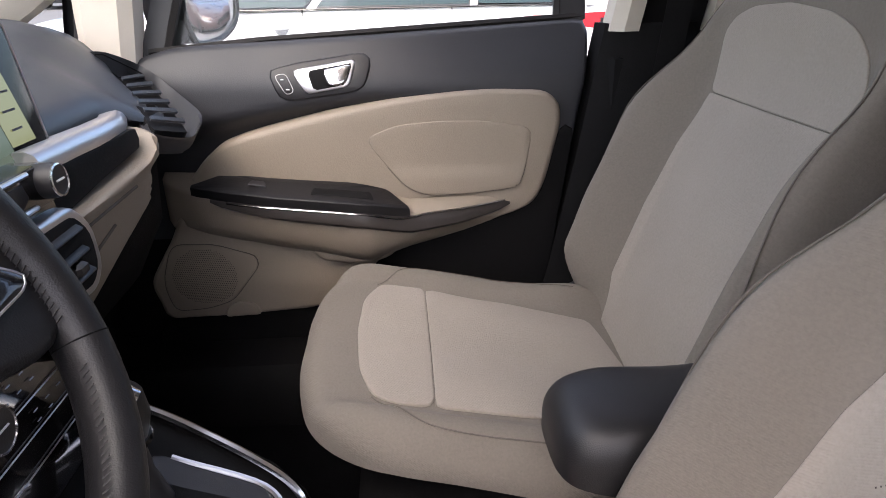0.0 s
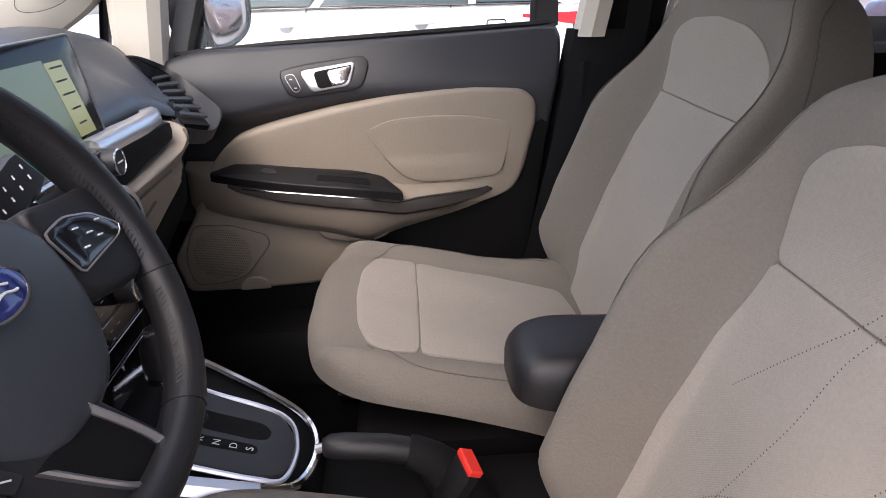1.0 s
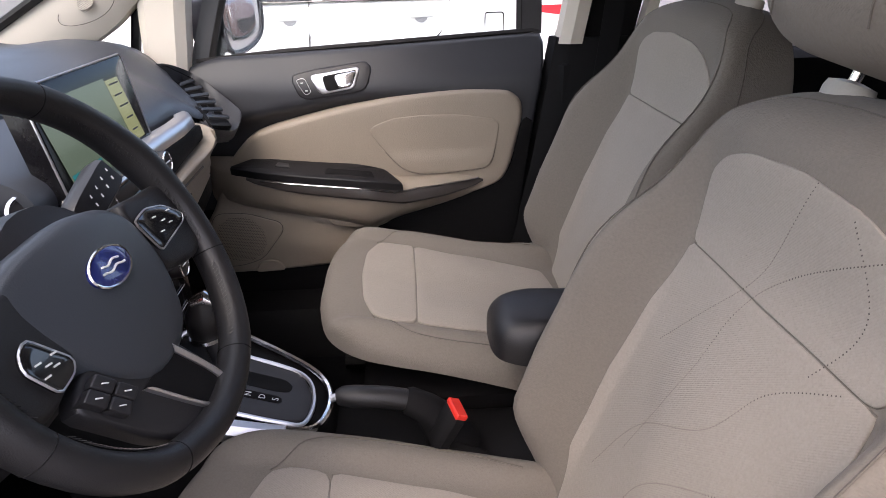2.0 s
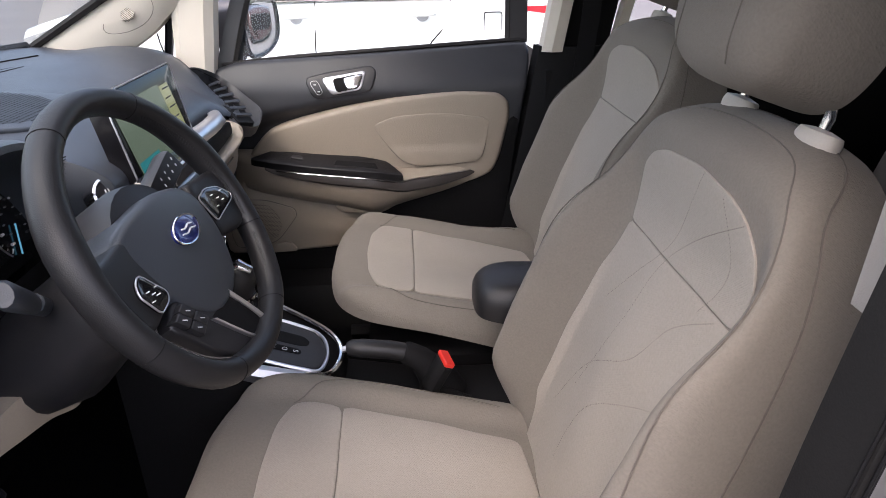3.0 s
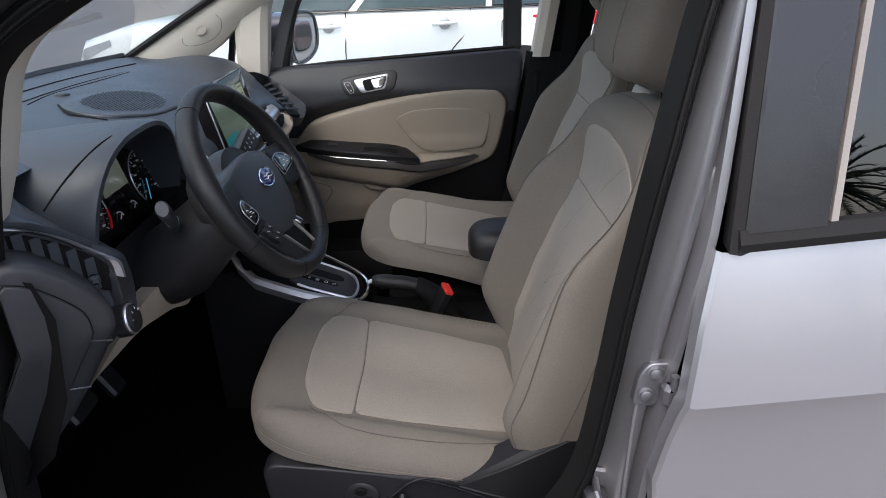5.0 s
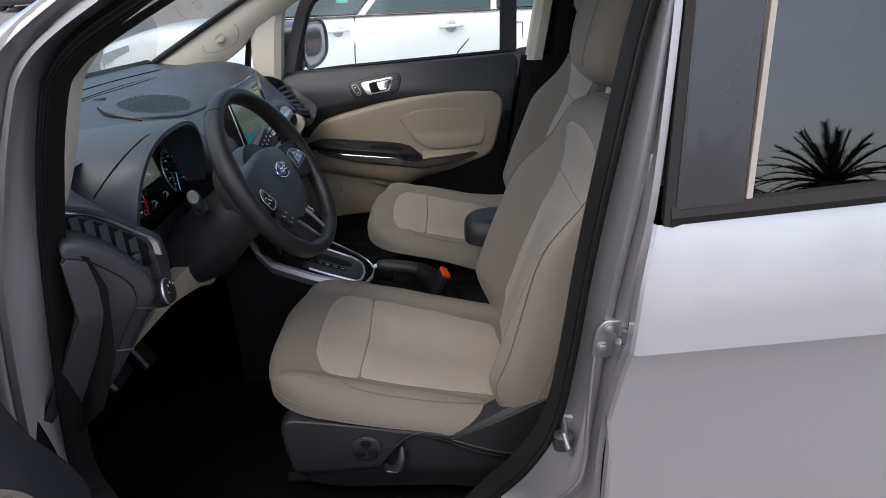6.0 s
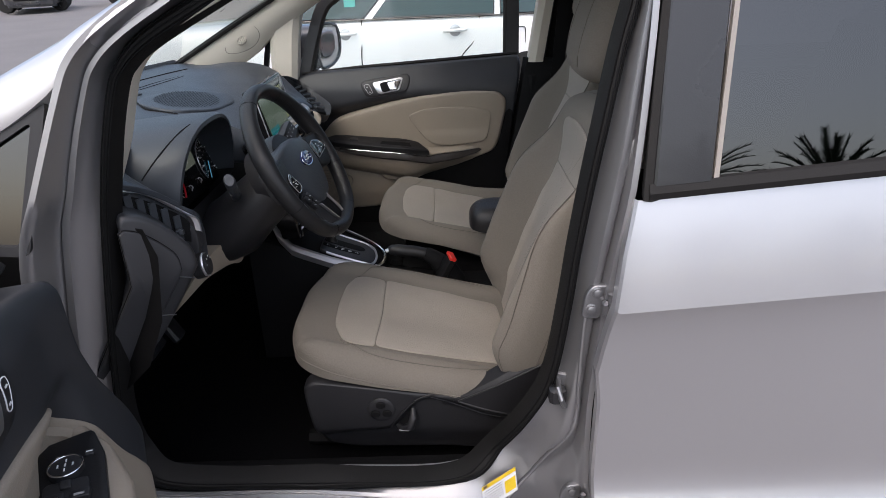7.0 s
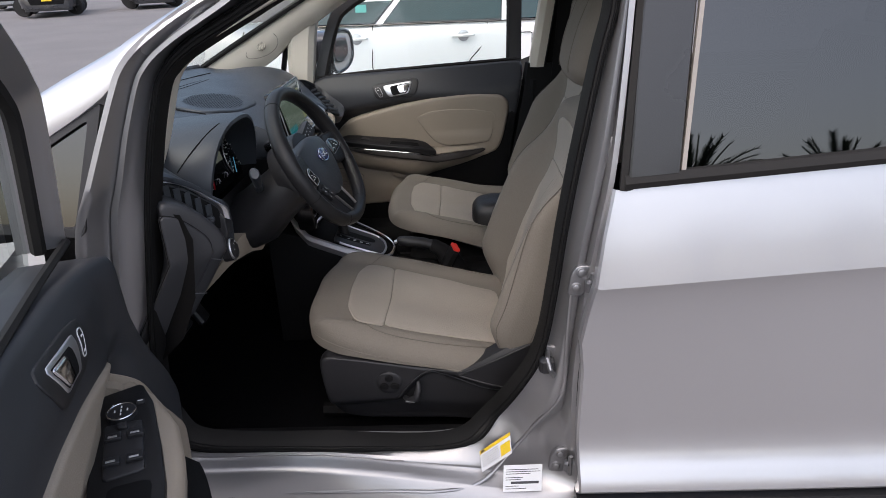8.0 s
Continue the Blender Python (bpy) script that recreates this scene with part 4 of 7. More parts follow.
# Waist strip, black upright trim, bright run channel, glass.
lean = lambda z: -0.780 + 0.22 * (z - 1.06)
g = Geo()
g.rings([[(x, -0.772, belt(x) - 0.002), (x, -0.788, belt(x) + 0.002), (x, -0.792, belt(x) + 0.013), (x, -0.784, belt(x) + 0.026), (x, -0.765, belt(x) + 0.026)] for x in np.linspace(0.432, 1.45, 10)], cap0=True, cap1=True)
part("waist_strip", g, RUBBER, rear, "black rubber waist strip")
g = Geo()
low, high = 1.075, 1.56
g.rings([[(x0 + k * (z - low), lean(z) + d, z + 0.075 * (x0 - 0.43)) for x0, d in ((0.436, 0.02), (0.436, -0.004), (0.442, -0.010), (0.522, -0.010), (0.526, -0.004), (0.526, 0.02))] for z, k in ((low, 0.06), (1.2, 0.06), (1.35, 0.06), (high, 0.06))], cap0=True, cap1=True)
part("pillar_applique", g, surface("satin_black", (0.02, 0.02, 0.022), 0.28, coat=0.3, var=0.1, bump=0.1), rear, "satin black upright trim")
g = Geo()
g.rings([[(0.526 + 0.075 * (z - low) + d, lean(z) + e, z + 0.008) for d, e in ((0.001, 0.004), (0.001, -0.007), (0.0085, -0.007), (0.0085, 0.004))] for z in (low, 1.2, 1.35, high)], cap0=True, cap1=True)
part("glass_channel", g, surface("pale_rubber", (0.32, 0.29, 0.26), 0.5, bump=0.05), rear, "pale glass channel")
g = Geo()
g.rings([[(0.53, lean(low), low - 0.01), (0.56, lean(high), high), (1.45, lean(high), high), (1.45, lean(low), low)]], cap0=True)
w = part("window_glass", g, TINTED, rear, "dark tinted door glass")
g = Geo()
g.rings([[(0.43 + k * 0.045, lean(z) + 0.03, z), (0.424 + k * 0.045, lean(z) - 0.002, z), (0.434 + k * 0.045, lean(z) - 0.008, z), (0.447 + k * 0.045, lean(z) + 0.0, z)] for z, k in ((1.052, 0.02), (1.2, 0.25), (1.35, 0.5), (1.56, 0.9))], cap0=True, cap1=True)
part("edge_seal", g, RUBBER, rear, "black edge rubber")
g = Geo()
g.rings([[(fx, y, z) for fx, y in ((front_x(0.4) + 0.0, -0.80), (front_x(0.4), -0.838), (1.45, -0.838), (1.45, -0.80))] for z in (0.25, 0.404)], cap0=True, cap1=True)
part("lower_cladding", g, BLACK, rear, "black lower cladding")


def hinge(x0, z):
    """Bolted hinge of the rear door on the pillar."""
    g = Geo()
    plate = chamfered([(-0.020, -0.030), (-0.020, 0.012), (-0.010, 0.030), (0.016, 0.030), (0.018, -0.004), (0.010, -0.034)], 0.008)
    at = lambda a, b, n: (x0 + a + 0.12 * b, -0.752 - n, z + b)
    h = part("door_hinge", pillow(plate, 0.007, -0.004, 0.003, at, 3), DULL, rear, "bolted grey steel door hinge")
    g.box((x0 + 0.016, -0.768, z - 0.008), (0.016, 0.022, 0.030), None, 0.35)
    part("hinge_knuckle", g, DULL, h)
    g = Geo()
    g.turn([(0.005, -0.026), (0.005, 0.022)], Matrix.Translation((x0 + 0.020, -0.774, z)), 12)
    part("hinge_pin", g, DULL, h)
    for a, b in ((-0.006, -0.014), (-0.001, 0.017)):
        g = Geo()
        m = Matrix.Translation(at(a, b, 0.006)) @ Matrix.Rotation(math.pi / 2, 4, "X")
        g.turn([(0.0105, 0.0), (0.0105, 0.002), (0.0078, 0.003), (0.0078, 0.0065), (0.005, 0.008)], m, 14)
        part("bolt", g, DULL, h)


hinge(0.370, 0.868)
hinge(0.346, 0.440)
# Latch striker on the pillar.
g = Geo()
g.box((0.322, -0.722, 0.675), (0.030, 0.012, 0.062), Matrix.Rotation(0.25, 4, "Y"), 0.25)
st = part("door_striker", g, DULL, body, "bright steel latch striker")
g = Geo()
g.tube([(0.318, -0.726, 0.692), (0.314, -0.756, 0.694), (0.318, -0.766, 0.676), (0.326, -0.758, 0.656), (0.330, -0.726, 0.650)], 0.005, 8)
part("striker_loop", g, DULL, st)
g = Geo()
g.box((0.314, -0.748, 0.675), (0.030, 0.026, 0.034), None, 0.2)
part("striker_block", g, BLACK, st)


def sticker(name, label, corners, mats):
    """A label: paper sheet with printed bars; corners: origin, across, up."""
    o, ax, up = (Vector(c) for c in corners)
    n = ax.cross(up).normalized() * -1
    if n.y > 0:
        n = -n
    s = thing(name, label, "label", tuple(o))
    def quad(u0, v0, u1, v1, h):
        g = Geo()
        ring = [o + ax * u + up * v + n * h for u, v in ((u0, v0), (u1, v0), (u1, v1), (u0, v1))]
        g.rings([[p - n * 0.0006 for p in ring], ring], cap0=True, cap1=True)
        return g
    part("paper", quad(0, 0, 1, 1, 0.0008), LABEL, s)
    for nm, m, u0, v0, u1, v1 in mats:
        part(nm, quad(u0, v0, u1, v1, 0.0014), m, s)
    return s


bars = [("printed_bar", INK, 0.06, v, u, v + 0.022) for v, u in ((0.82, 0.9), (0.74, 0.95), (0.66, 0.7), (0.52, 0.5), (0.44, 0.45), (0.2, 0.4), (0.1, 0.6))] + [("bar_code", INK, 0.2, 0.29, 0.92, 0.38)]
sticker("data_label", "white printed data label on the door jamb", ((0.224, -0.768, 0.362), (0.084, 0.0, 0.002), (0.003, 0.02, 0.056)), bars)
rows = [("yellow_band", YELLOW, 0.0, 0.84, 1.0, 1.0), ("yellow_panel", YELLOW, 0.66, 0.15, 0.97, 0.66), ("printed_bar", INK, 0.05, 0.86, 0.16, 0.98)] + [("printed_bar", INK, 0.06, v, 0.6, v + 0.02) for v in (0.72, 0.62, 0.5, 0.4, 0.3, 0.2)]
sticker("tyre_label", "yellow and white tyre pressure label", ((0.180, -0.735, 0.388), (0.066, -0.002, 0.054), (-0.004, 0.012, 0.048)), rows)


# ---- seats ----
def seat(y0, side, dx, dz, driver):
    """Front seat; u runs inboard from its middle, w up the back, n out of the back's face."""
    s = thing("car_seat", "beige cloth driver seat with dark plastic base" if driver else "beige cloth passenger seat beside the door", "car seat", (dx + 0.05, y0, 0.35), "front seats")
    Y = lambda u: y0 + u * side
    co = spline([(-0.225, 0.0), (-0.222, 0.10), (-0.195, 0.185), (-0.13, 0.238), (-0.03, 0.256), (0.10, 0.254), (0.20, 0.246), (0.27, 0.235), (0.31, 0.20), (0.32, 0.0), (0.31, -0.20), (0.27, -0.238), (0.2, -0.249), (0.10, -0.254), (-0.03, -0.254), (-0.13, -0.236), (-0.195, -0.185), (-0.222, -0.10)], 6)
    if driver:
        co = [np.array((p[0] - 0.022 * smooth(0.05, -0.14, p[0]), p[1])) for p in co]
    else:
        co = [np.array((p[0] + 0.35 * max(0.0, p[0] - 0.12), p[1])) for p in co]
    heel, under = (0.0, 0.0) if driver else (0.022, 0.025)
    zc = lambda x: 0.603 - 0.235 * x - 0.010 * smooth(-0.15, -0.24, x)
    ztop = lambda x, u: zc(x) + dz + 0.018 * smooth(0.165, 0.20, abs(u)) - 0.012 * smooth(0.20, 0.26, abs(u)) - 0.010 * smooth(0.12, 0.0, abs(u)) * smooth(-0.2, 0.0, x) + heel * smooth(0.08, 0.24, x) * smooth(0.15, 0.20, abs(u)) + 0.0025 * noise.noise((x * 14, u * 14, y0))
    at = lambda x, u, z: (x + dx, Y(u), z)
    cushion = part("cushion", pillow(co, ztop, lambda x, u: along([-0.22, -0.1, 0.06, 0.11, 0.17, 0.22, 0.30], [0.590, 0.580, 0.553, 0.543, 0.520, 0.495, 0.46])(x) + dz * 0.7 + under * smooth(0.16, -0.05, x), 0.036, at, 26, centre=(0.05, 0), arc=6), BOLSTER, s, "beige cloth seat cushion", angle=70)
    # Lighter centre panels, sewn in along a cross seam.
    io = dense(chamfered([(-0.143, 0.10), (-0.150, 0.0), (-0.145, -0.10), (-0.118, -0.163), (-0.06, -0.166), (-0.0475, -0.164), (-0.0455, 0.0), (-0.0475, 0.164), (-0.10, 0.166), (-0.125, 0.155)], 0.022), 0.012)
    rise = lambda x, u: ztop(x, u) + 0.0034
    part("cushion_panel", pillow(io, rise, lambda x, u: ztop(x, u) - 0.01, 0.003, at, 6, centre=(-0.095, 0)), INSERT, s, "lighter woven cloth panel", angle=70)
    io2 = dense(chamfered([(-0.0465, 0.163), (-0.0445, 0.0), (-0.0465, -0.163), (0.10, -0.160), (0.235, -0.150), (0.262, 0.0), (0.245, 0.135), (0.10, 0.155)], 0.012), 0.012)
    part("cushion_panel", pillow(io2, rise, lambda x, u: ztop(x, u) - 0.01, 0.003, at, 8, centre=(0.10, 0)), INSERT, s, "lighter woven cloth panel", angle=70)
    g = Geo()
    seams = []
    for sg in (1, -1):
        seams.append([(-0.125, 0.158 * sg), (-0.10, 0.185 * sg), (-0.075, 0.208 * sg), (-0.04, 0.220 * sg), (0.05, 0.223 * sg), (0.14, 0.217 * sg), (0.22, 0.20 * sg)])
    for sm in seams:
        g = Geo()
        g.tube([at(x, u, ztop(x, u) + 0.0006) for x, u in spline(sm, 3, False)], 0.0010, 5)
        part("cushion_seam", g, THREAD, s)
    # Faint seam between top cover and front band.
    g = Geo()
    g.tube([at(p[0], p[1] * 1.001, min(0.600 - 0.10 * p[0], zc(p[0]) - 0.032) + dz) for p in co if p[0] < 0.25 and p[1] < 0] [::1], 0.0009, 5)
    part("cushion_piping", g, BOLSTER, s)
    # Backrest.
    O = Vector((0.235 + dx, 0, 0.555 + dz))
    wv, nv = Vector((0.332, 0, 0.943)), Vector((-0.943, 0, 0.332))
    bt = lambda u, w, n: tuple(O + wv * w + nv * n + Vector((0, Y(u), 0)))
    bo = spline([(0.0, -0.06), (0.17, -0.055), (0.242, -0.02), (0.260, 0.06), (0.264, 0.16), (0.256, 0.28), (0.242, 0.40), (0.222, 0.485), (0.195, 0.55), (0.155, 0.594), (0.10, 0.615), (0.0, 0.622),
                 (-0.10, 0.615), (-0.155, 0.594), (-0.195, 0.55), (-0.222, 0.485), (-0.242, 0.40), (-0.256, 0.28), (-0.264, 0.16), (-0.260, 0.06), (-0.242, -0.02), (-0.17, -0.055)], 5)
    wing = lambda w: smooth(-0.05, 0.10, w) * (1 - 0.9 * smooth(0.33, 0.60, w))
    face = lambda u, w: -0.034 + 0.016 * smooth(0.44, 0.57, w) + 0.094 * smooth(0.160, 0.236, abs(u)) * wing(w) - 0.018 * smooth(0.238, 0.262, abs(u)) * wing(w) + 0.020 * smooth(0.42, 0.56, w) - 0.03 * smooth(0.56, 0.62, w) + 0.012 * math.sin(math.pi * min(1, max(0, w / 0.4))) * smooth(0.14, 0.0, abs(u)) + 0.002 * noise.noise((u * 13, w * 13, y0))
    back = part("backrest", pillow(bo, face, lambda u, w: -0.125 + 0.03 * smooth(0.45, 0.66, w), 0.034, bt, 26, centre=(0, 0.28), arc=6), BOLSTER, s, "beige cloth backrest with side bolsters", angle=70)
    sh = dense(chamfered([(0.160, 0.4165), (0.166, 0.46), (0.158, 0.500), (0.130, 0.524), (0.085, 0.538), (0.0, 0.545), (-0.085, 0.538), (-0.130, 0.524), (-0.158, 0.500), (-0.166, 0.46), (-0.160, 0.4165), (0, 0.4155)], 0.014), 0.010)
    lift = lambda u, w: face(u, w) + 0.0032
    part("backrest_panel", pillow(sh, lift, lambda u, w: face(u, w) - 0.01, 0.002, bt, 14, centre=(0, 0.48)), INSERT, s, "lighter woven cloth shoulder panel", angle=70)
    lo = dense(chamfered([(0.159, 0.4150), (0.172, 0.33), (0.178, 0.22), (0.178, 0.08), (0.160, -0.02), (-0.160, -0.02), (-0.178, 0.08), (-0.178, 0.22), (-0.172, 0.33), (-0.159, 0.4150), (0, 0.4140)], 0.006), 0.010)
    part("backrest_panel", pillow(lo, lift, lambda u, w: face(u, w) - 0.01, 0.002, bt, 20, centre=(0, 0.2)), INSERT, s, "lighter woven cloth lumbar panel", angle=70)
    g = Geo()
    cen = np.array([0, 0.28])
    g.tube([bt(*(q := cen + (p - cen) * 0.955), face(*q) - 0.006) for p in bo], 0.0011, 5, True)
    part("backrest_seam", g, THREAD, s)
    g = Geo()
    g.tube([bt(u, 0.4145, face(u, 0.4155) + 0.0012) for u in np.linspace(-0.158, 0.158, 16)], 0.0009, 5)
    part("shoulder_seam", g, BOLSTER, s)
    g = Geo()
    g.tube([at(-0.046, u, ztop(-0.046, u) + 0.0014) for u in np.linspace(-0.16, 0.16, 14)], 0.0009, 5)
    part("cross_seam", g, BOLSTER, s)
    # Side panel seams on the flank of the backrest.
    g = Geo()
    for n in (-0.040,):
        g.tube([bt(p[0] * 1.002, p[1] + 0.0005, min(n + 0.02 * smooth(0.45, 0.66, p[1]), face(*p) - 0.040)) for p in bo], 0.0010, 5, True)
    part("flank_seam", g, THREAD, s)
    if driver:
        # Dotted decoration across the panels.
        g = Geo()
        lines = [[(0.095, 0.30), (0.045, 0.385), (0.02, 0.43), (0.0, 0.49), (-0.02, 0.545)], [(0.06, 0.17), (0.03, 0.30), (0.018, 0.40), (-0.02, 0.46), (-0.10, 0.52)], [(0.10, 0.10), (0.055, 0.21), (-0.02, 0.285), (-0.05, 0.36), (-0.10, 0.41)], [(0.03, 0.06), (0.01, 0.17), (-0.06, 0.25), (-0.13, 0.30)], [(-0.07, 0.40), (-0.09, 0.47), (-0.06, 0.53)]]
        for ln in lines:
            P = spline(ln, 40, False) * np.array([1.3, 1.0])
            L = np.r_[0, np.cumsum(np.linalg.norm(np.diff(P, axis=0), axis=1))]
            for q in np.arange(0, L[-1], 0.0042):
                u, w = np.interp(q, L, P[:, 0]), np.interp(q, L, P[:, 1])
                k = len(g.v)
                h = lift(u, w) + 0.0006
                g.v += [bt(u + 0.0009 * a, w + 0.0009 * b, h) for a, b in ((-1, 0), (0, -1), (1, 0), (0, 1))]
                g.f.append((k, k + 1, k + 2, k + 3))
        part("perforation_pattern", g, HOLES, s, kind="stuff")
    # Headrest on two posts.
    ho = spline([(0.0, 0.634), (0.075, 0.640), (0.118, 0.668), (0.138, 0.73), (0.132, 0.81), (0.095, 0.858), (0.0, 0.87), (-0.095, 0.858), (-0.132, 0.81), (-0.138, 0.73), (-0.118, 0.668), (-0.075, 0.640)], 5)
    ho = np.array(ho) * np.array([0.93, 1.0])
    hf = lambda u, w: 0.078 - 0.6 * u * u - 1.1 * (w - 0.765) ** 2
    hr = part("headrest", pillow(ho, hf, lambda u, w: -0.055 + 0.02 * (w - 0.7), 0.038, bt, 10, centre=(0, 0.745), arc=7), BOLSTER, s, "beige cloth headrest", angle=80)
    g = Geo()
    hc = np.array([0, 0.745])
    g.tube([bt(*(q := hc + (p - hc) * 0.93), hf(*(hc + (p - hc) * 0.80)) - 0.032) for p in ho], 0.0011, 5, True)
    for k in (-1, 1):
        g.tube([bt(0.064 * k, w_, hf(0.064 * k, w_) + 0.0002 - (0.05 * max(0, 0.668 - w_) + 0.05 * max(0, w_ - 0.83)) * 4) for w_ in np.linspace(0.655, 0.845, 14)], 0.0009, 5)
    part("headrest_seam", g, THREAD, hr)
    for k in (-1, 1):
        g = Geo()
        g.tube([bt(0.084 * k, 0.58, -0.060), bt(0.084 * k, 0.64, -0.060), bt(0.084 * k, 0.665, -0.050), bt(0.084 * k, 0.69, -0.03)], 0.006, 10)
        part("headrest_post", g, CHROME, s, "chrome headrest post")
        g = Geo()
        g.rings([[bt(0.084 * k + r * 0.028 * math.cos(t), h, -0.060 + r * 0.017 * math.sin(t)) for t in np.linspace(0, 2 * math.pi, 18, endpoint=False)] for r, h in ((1.0, 0.58), (1.12, 0.619), (1.02, 0.626), (0.4, 0.629))], cap1=True)
        part("post_collar", g, COLLAR, s, "pale plastic post collar")
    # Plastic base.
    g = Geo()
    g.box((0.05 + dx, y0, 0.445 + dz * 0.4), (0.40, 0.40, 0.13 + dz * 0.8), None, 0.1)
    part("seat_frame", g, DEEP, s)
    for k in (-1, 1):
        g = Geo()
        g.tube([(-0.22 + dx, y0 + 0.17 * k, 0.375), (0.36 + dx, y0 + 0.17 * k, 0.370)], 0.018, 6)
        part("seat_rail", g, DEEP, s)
    o2 = dense(chamfered([(-0.199, 0.57), (-0.196, 0.52), (-0.188, 0.46), (-0.166, 0.402), (-0.11, 0.385), (0.05, 0.378), (0.22, 0.378), (0.32, 0.45), (0.36, 0.58), (0.358, 0.642), (0.32, 0.640), (0.275, 0.618), (0.225, 0.590), (0.185, 0.562), (0.145, 0.542), (0.08, 0.544), (-0.015, 0.560), (-0.10, 0.573), (-0.178, 0.584)], 0.02), 0.012)
    spine = along([-0.20, -0.02, 0.0, 0.02, 0.045, 0.07, 0.12, 0.19, 0.26, 0.35], [0.44, 0.452, 0.468, 0.495, 0.523, 0.532, 0.517, 0.490, 0.477, 0.470])
    crest = lambda x, z: 0.020 + 0.014 * smooth(-0.006, 0.012, z - spine(x)) - 0.014 * smooth(0.45, 0.385, z) + 0.012 * smooth(0.08, 0.24, x) - 0.008 * smooth(0.0, 0.02, z - 0.53 - 0.52 * (x - 0.14)) * smooth(0.12, 0.16, x)
    ot = lambda x, z, n: (x + dx, Y(-0.217 - n), z + dz * 0.6)
    cov = part("side_cover", pillow(o2, crest, -0.005, 0.010, ot, 22, centre=(0.06, 0.49)), BLACK, s, "dark plastic side cover", angle=60)
    for ridge in ([(-0.015, 0.462), (0.01, 0.497), (0.043, 0.529), (0.072, 0.543), (0.10, 0.546)], [(0.05, 0.529), (0.07, 0.533), (0.117, 0.517), (0.184, 0.490), (0.252, 0.477), (0.30, 0.472)], [(0.135, 0.528), (0.22, 0.572), (0.315, 0.622)], [(0.135, 0.527), (0.19, 0.510), (0.28, 0.488)]):
        g = Geo()
        g.tube([ot(x, z, crest(x, z) + 0.0002) for x, z in spline(ridge, 4, False)], 0.0022, 6)
        part("cover_ridge", g, BLACK, cov)
    if driver:
        m = Matrix.Translation((-0.033, y0 - 0.2505, 0.511)) @ Matrix.Rotation(math.pi / 2, 4, "X")
        g = Geo()
        g.turn([(0.030, -0.004), (0.030, 0.0035), (0.027, 0.006), (0.021, 0.0065)], m, 28)
        part("seat_switch", g, BLACK, cov)
        for i in range(3):
            a = math.pi / 2 + i * 2 * math.pi / 3
            g = Geo()
            lobe = [m @ Vector((0.0145 * math.cos(a) + 0.0105 * math.cos(k), 0.0145 * math.sin(a) + 0.0085 * math.sin(k), 0)) for k in np.linspace(0, 2 * math.pi, 14, endpoint=False)]
            up_ = Vector((0, -1, 0))
            g.rings([[p + up_ * 0.004 for p in lobe], [p + up_ * 0.0095 for p in lobe], [p * 0.8 + (m @ Vector((0.0145 * math.cos(a), 0.0145 * math.sin(a), 0))) * 0.2 + up_ * 0.011 for p in lobe]], cap1=True)
            part("switch_pad", g, DEEP, cov)
        g = Geo()
        g.tube([(0.000, y0 - 0.245, 0.462), (0.012, y0 - 0.262, 0.464), (0.030, y0 - 0.264, 0.472), (0.036, y0 - 0.262, 0.492), (0.036, y0 - 0.248, 0.508)], [0.005, 0.008, 0.010, 0.009, 0.005], 10)
        part("recline_lever", g, BLACK, cov)
        # Highlight on the lever, added as a thin pale bar.
        g = Geo()
        g.tube([(0.004, y0 - 0.2675, 0.4655), (0.026, y0 - 0.2705, 0.466)], 0.0022, 6)
        part("lever_glint", g, DULL, cov)
    return s


seat(-0.31, 1, 0.0, 0.0, True)
seat(0.312, -1, 0.125, 0.05, False)

# Rear bench, dark behind the front seats.
bench = thing("rear_bench", "dark rear bench seat behind the front seats", "car seat", (1.25, 0, 0.36))
g = Geo()
g.box((1.15, 0, 0.52), (0.5, 1.25, 0.22), None, 0.3)
part("bench_cushion", g, BOLSTER, bench)
g = Geo()
g.box((1.45, 0, 0.88), (0.16, 1.25, 0.66), Matrix.Rotation(0.3, 4, "Y"), 0.3)
part("bench_back", g, BOLSTER, bench)
for y in (-0.36, 0.0, 0.36):
    g = Geo()
    g.box((1.56, y, 1.26), (0.09, 0.24, 0.16), Matrix.Rotation(0.2, 4, "Y"), 0.4)
    part("bench_headrest", g, BOLSTER, bench)


# ---- dashboard ----
dash = thing("dashboard", "dark grey dashboard with beige glovebox and silver trim", "dashboard", (-0.5, 0, 0.6))
YS = [-0.665, -0.62, -0.55, -0.48, -0.40, -0.30, -0.20, -0.12, -0.05, 0.0, 0.08, 0.15, 0.22, 0.30, 0.38, 0.46, 0.54, 0.60, 0.64, 0.665]


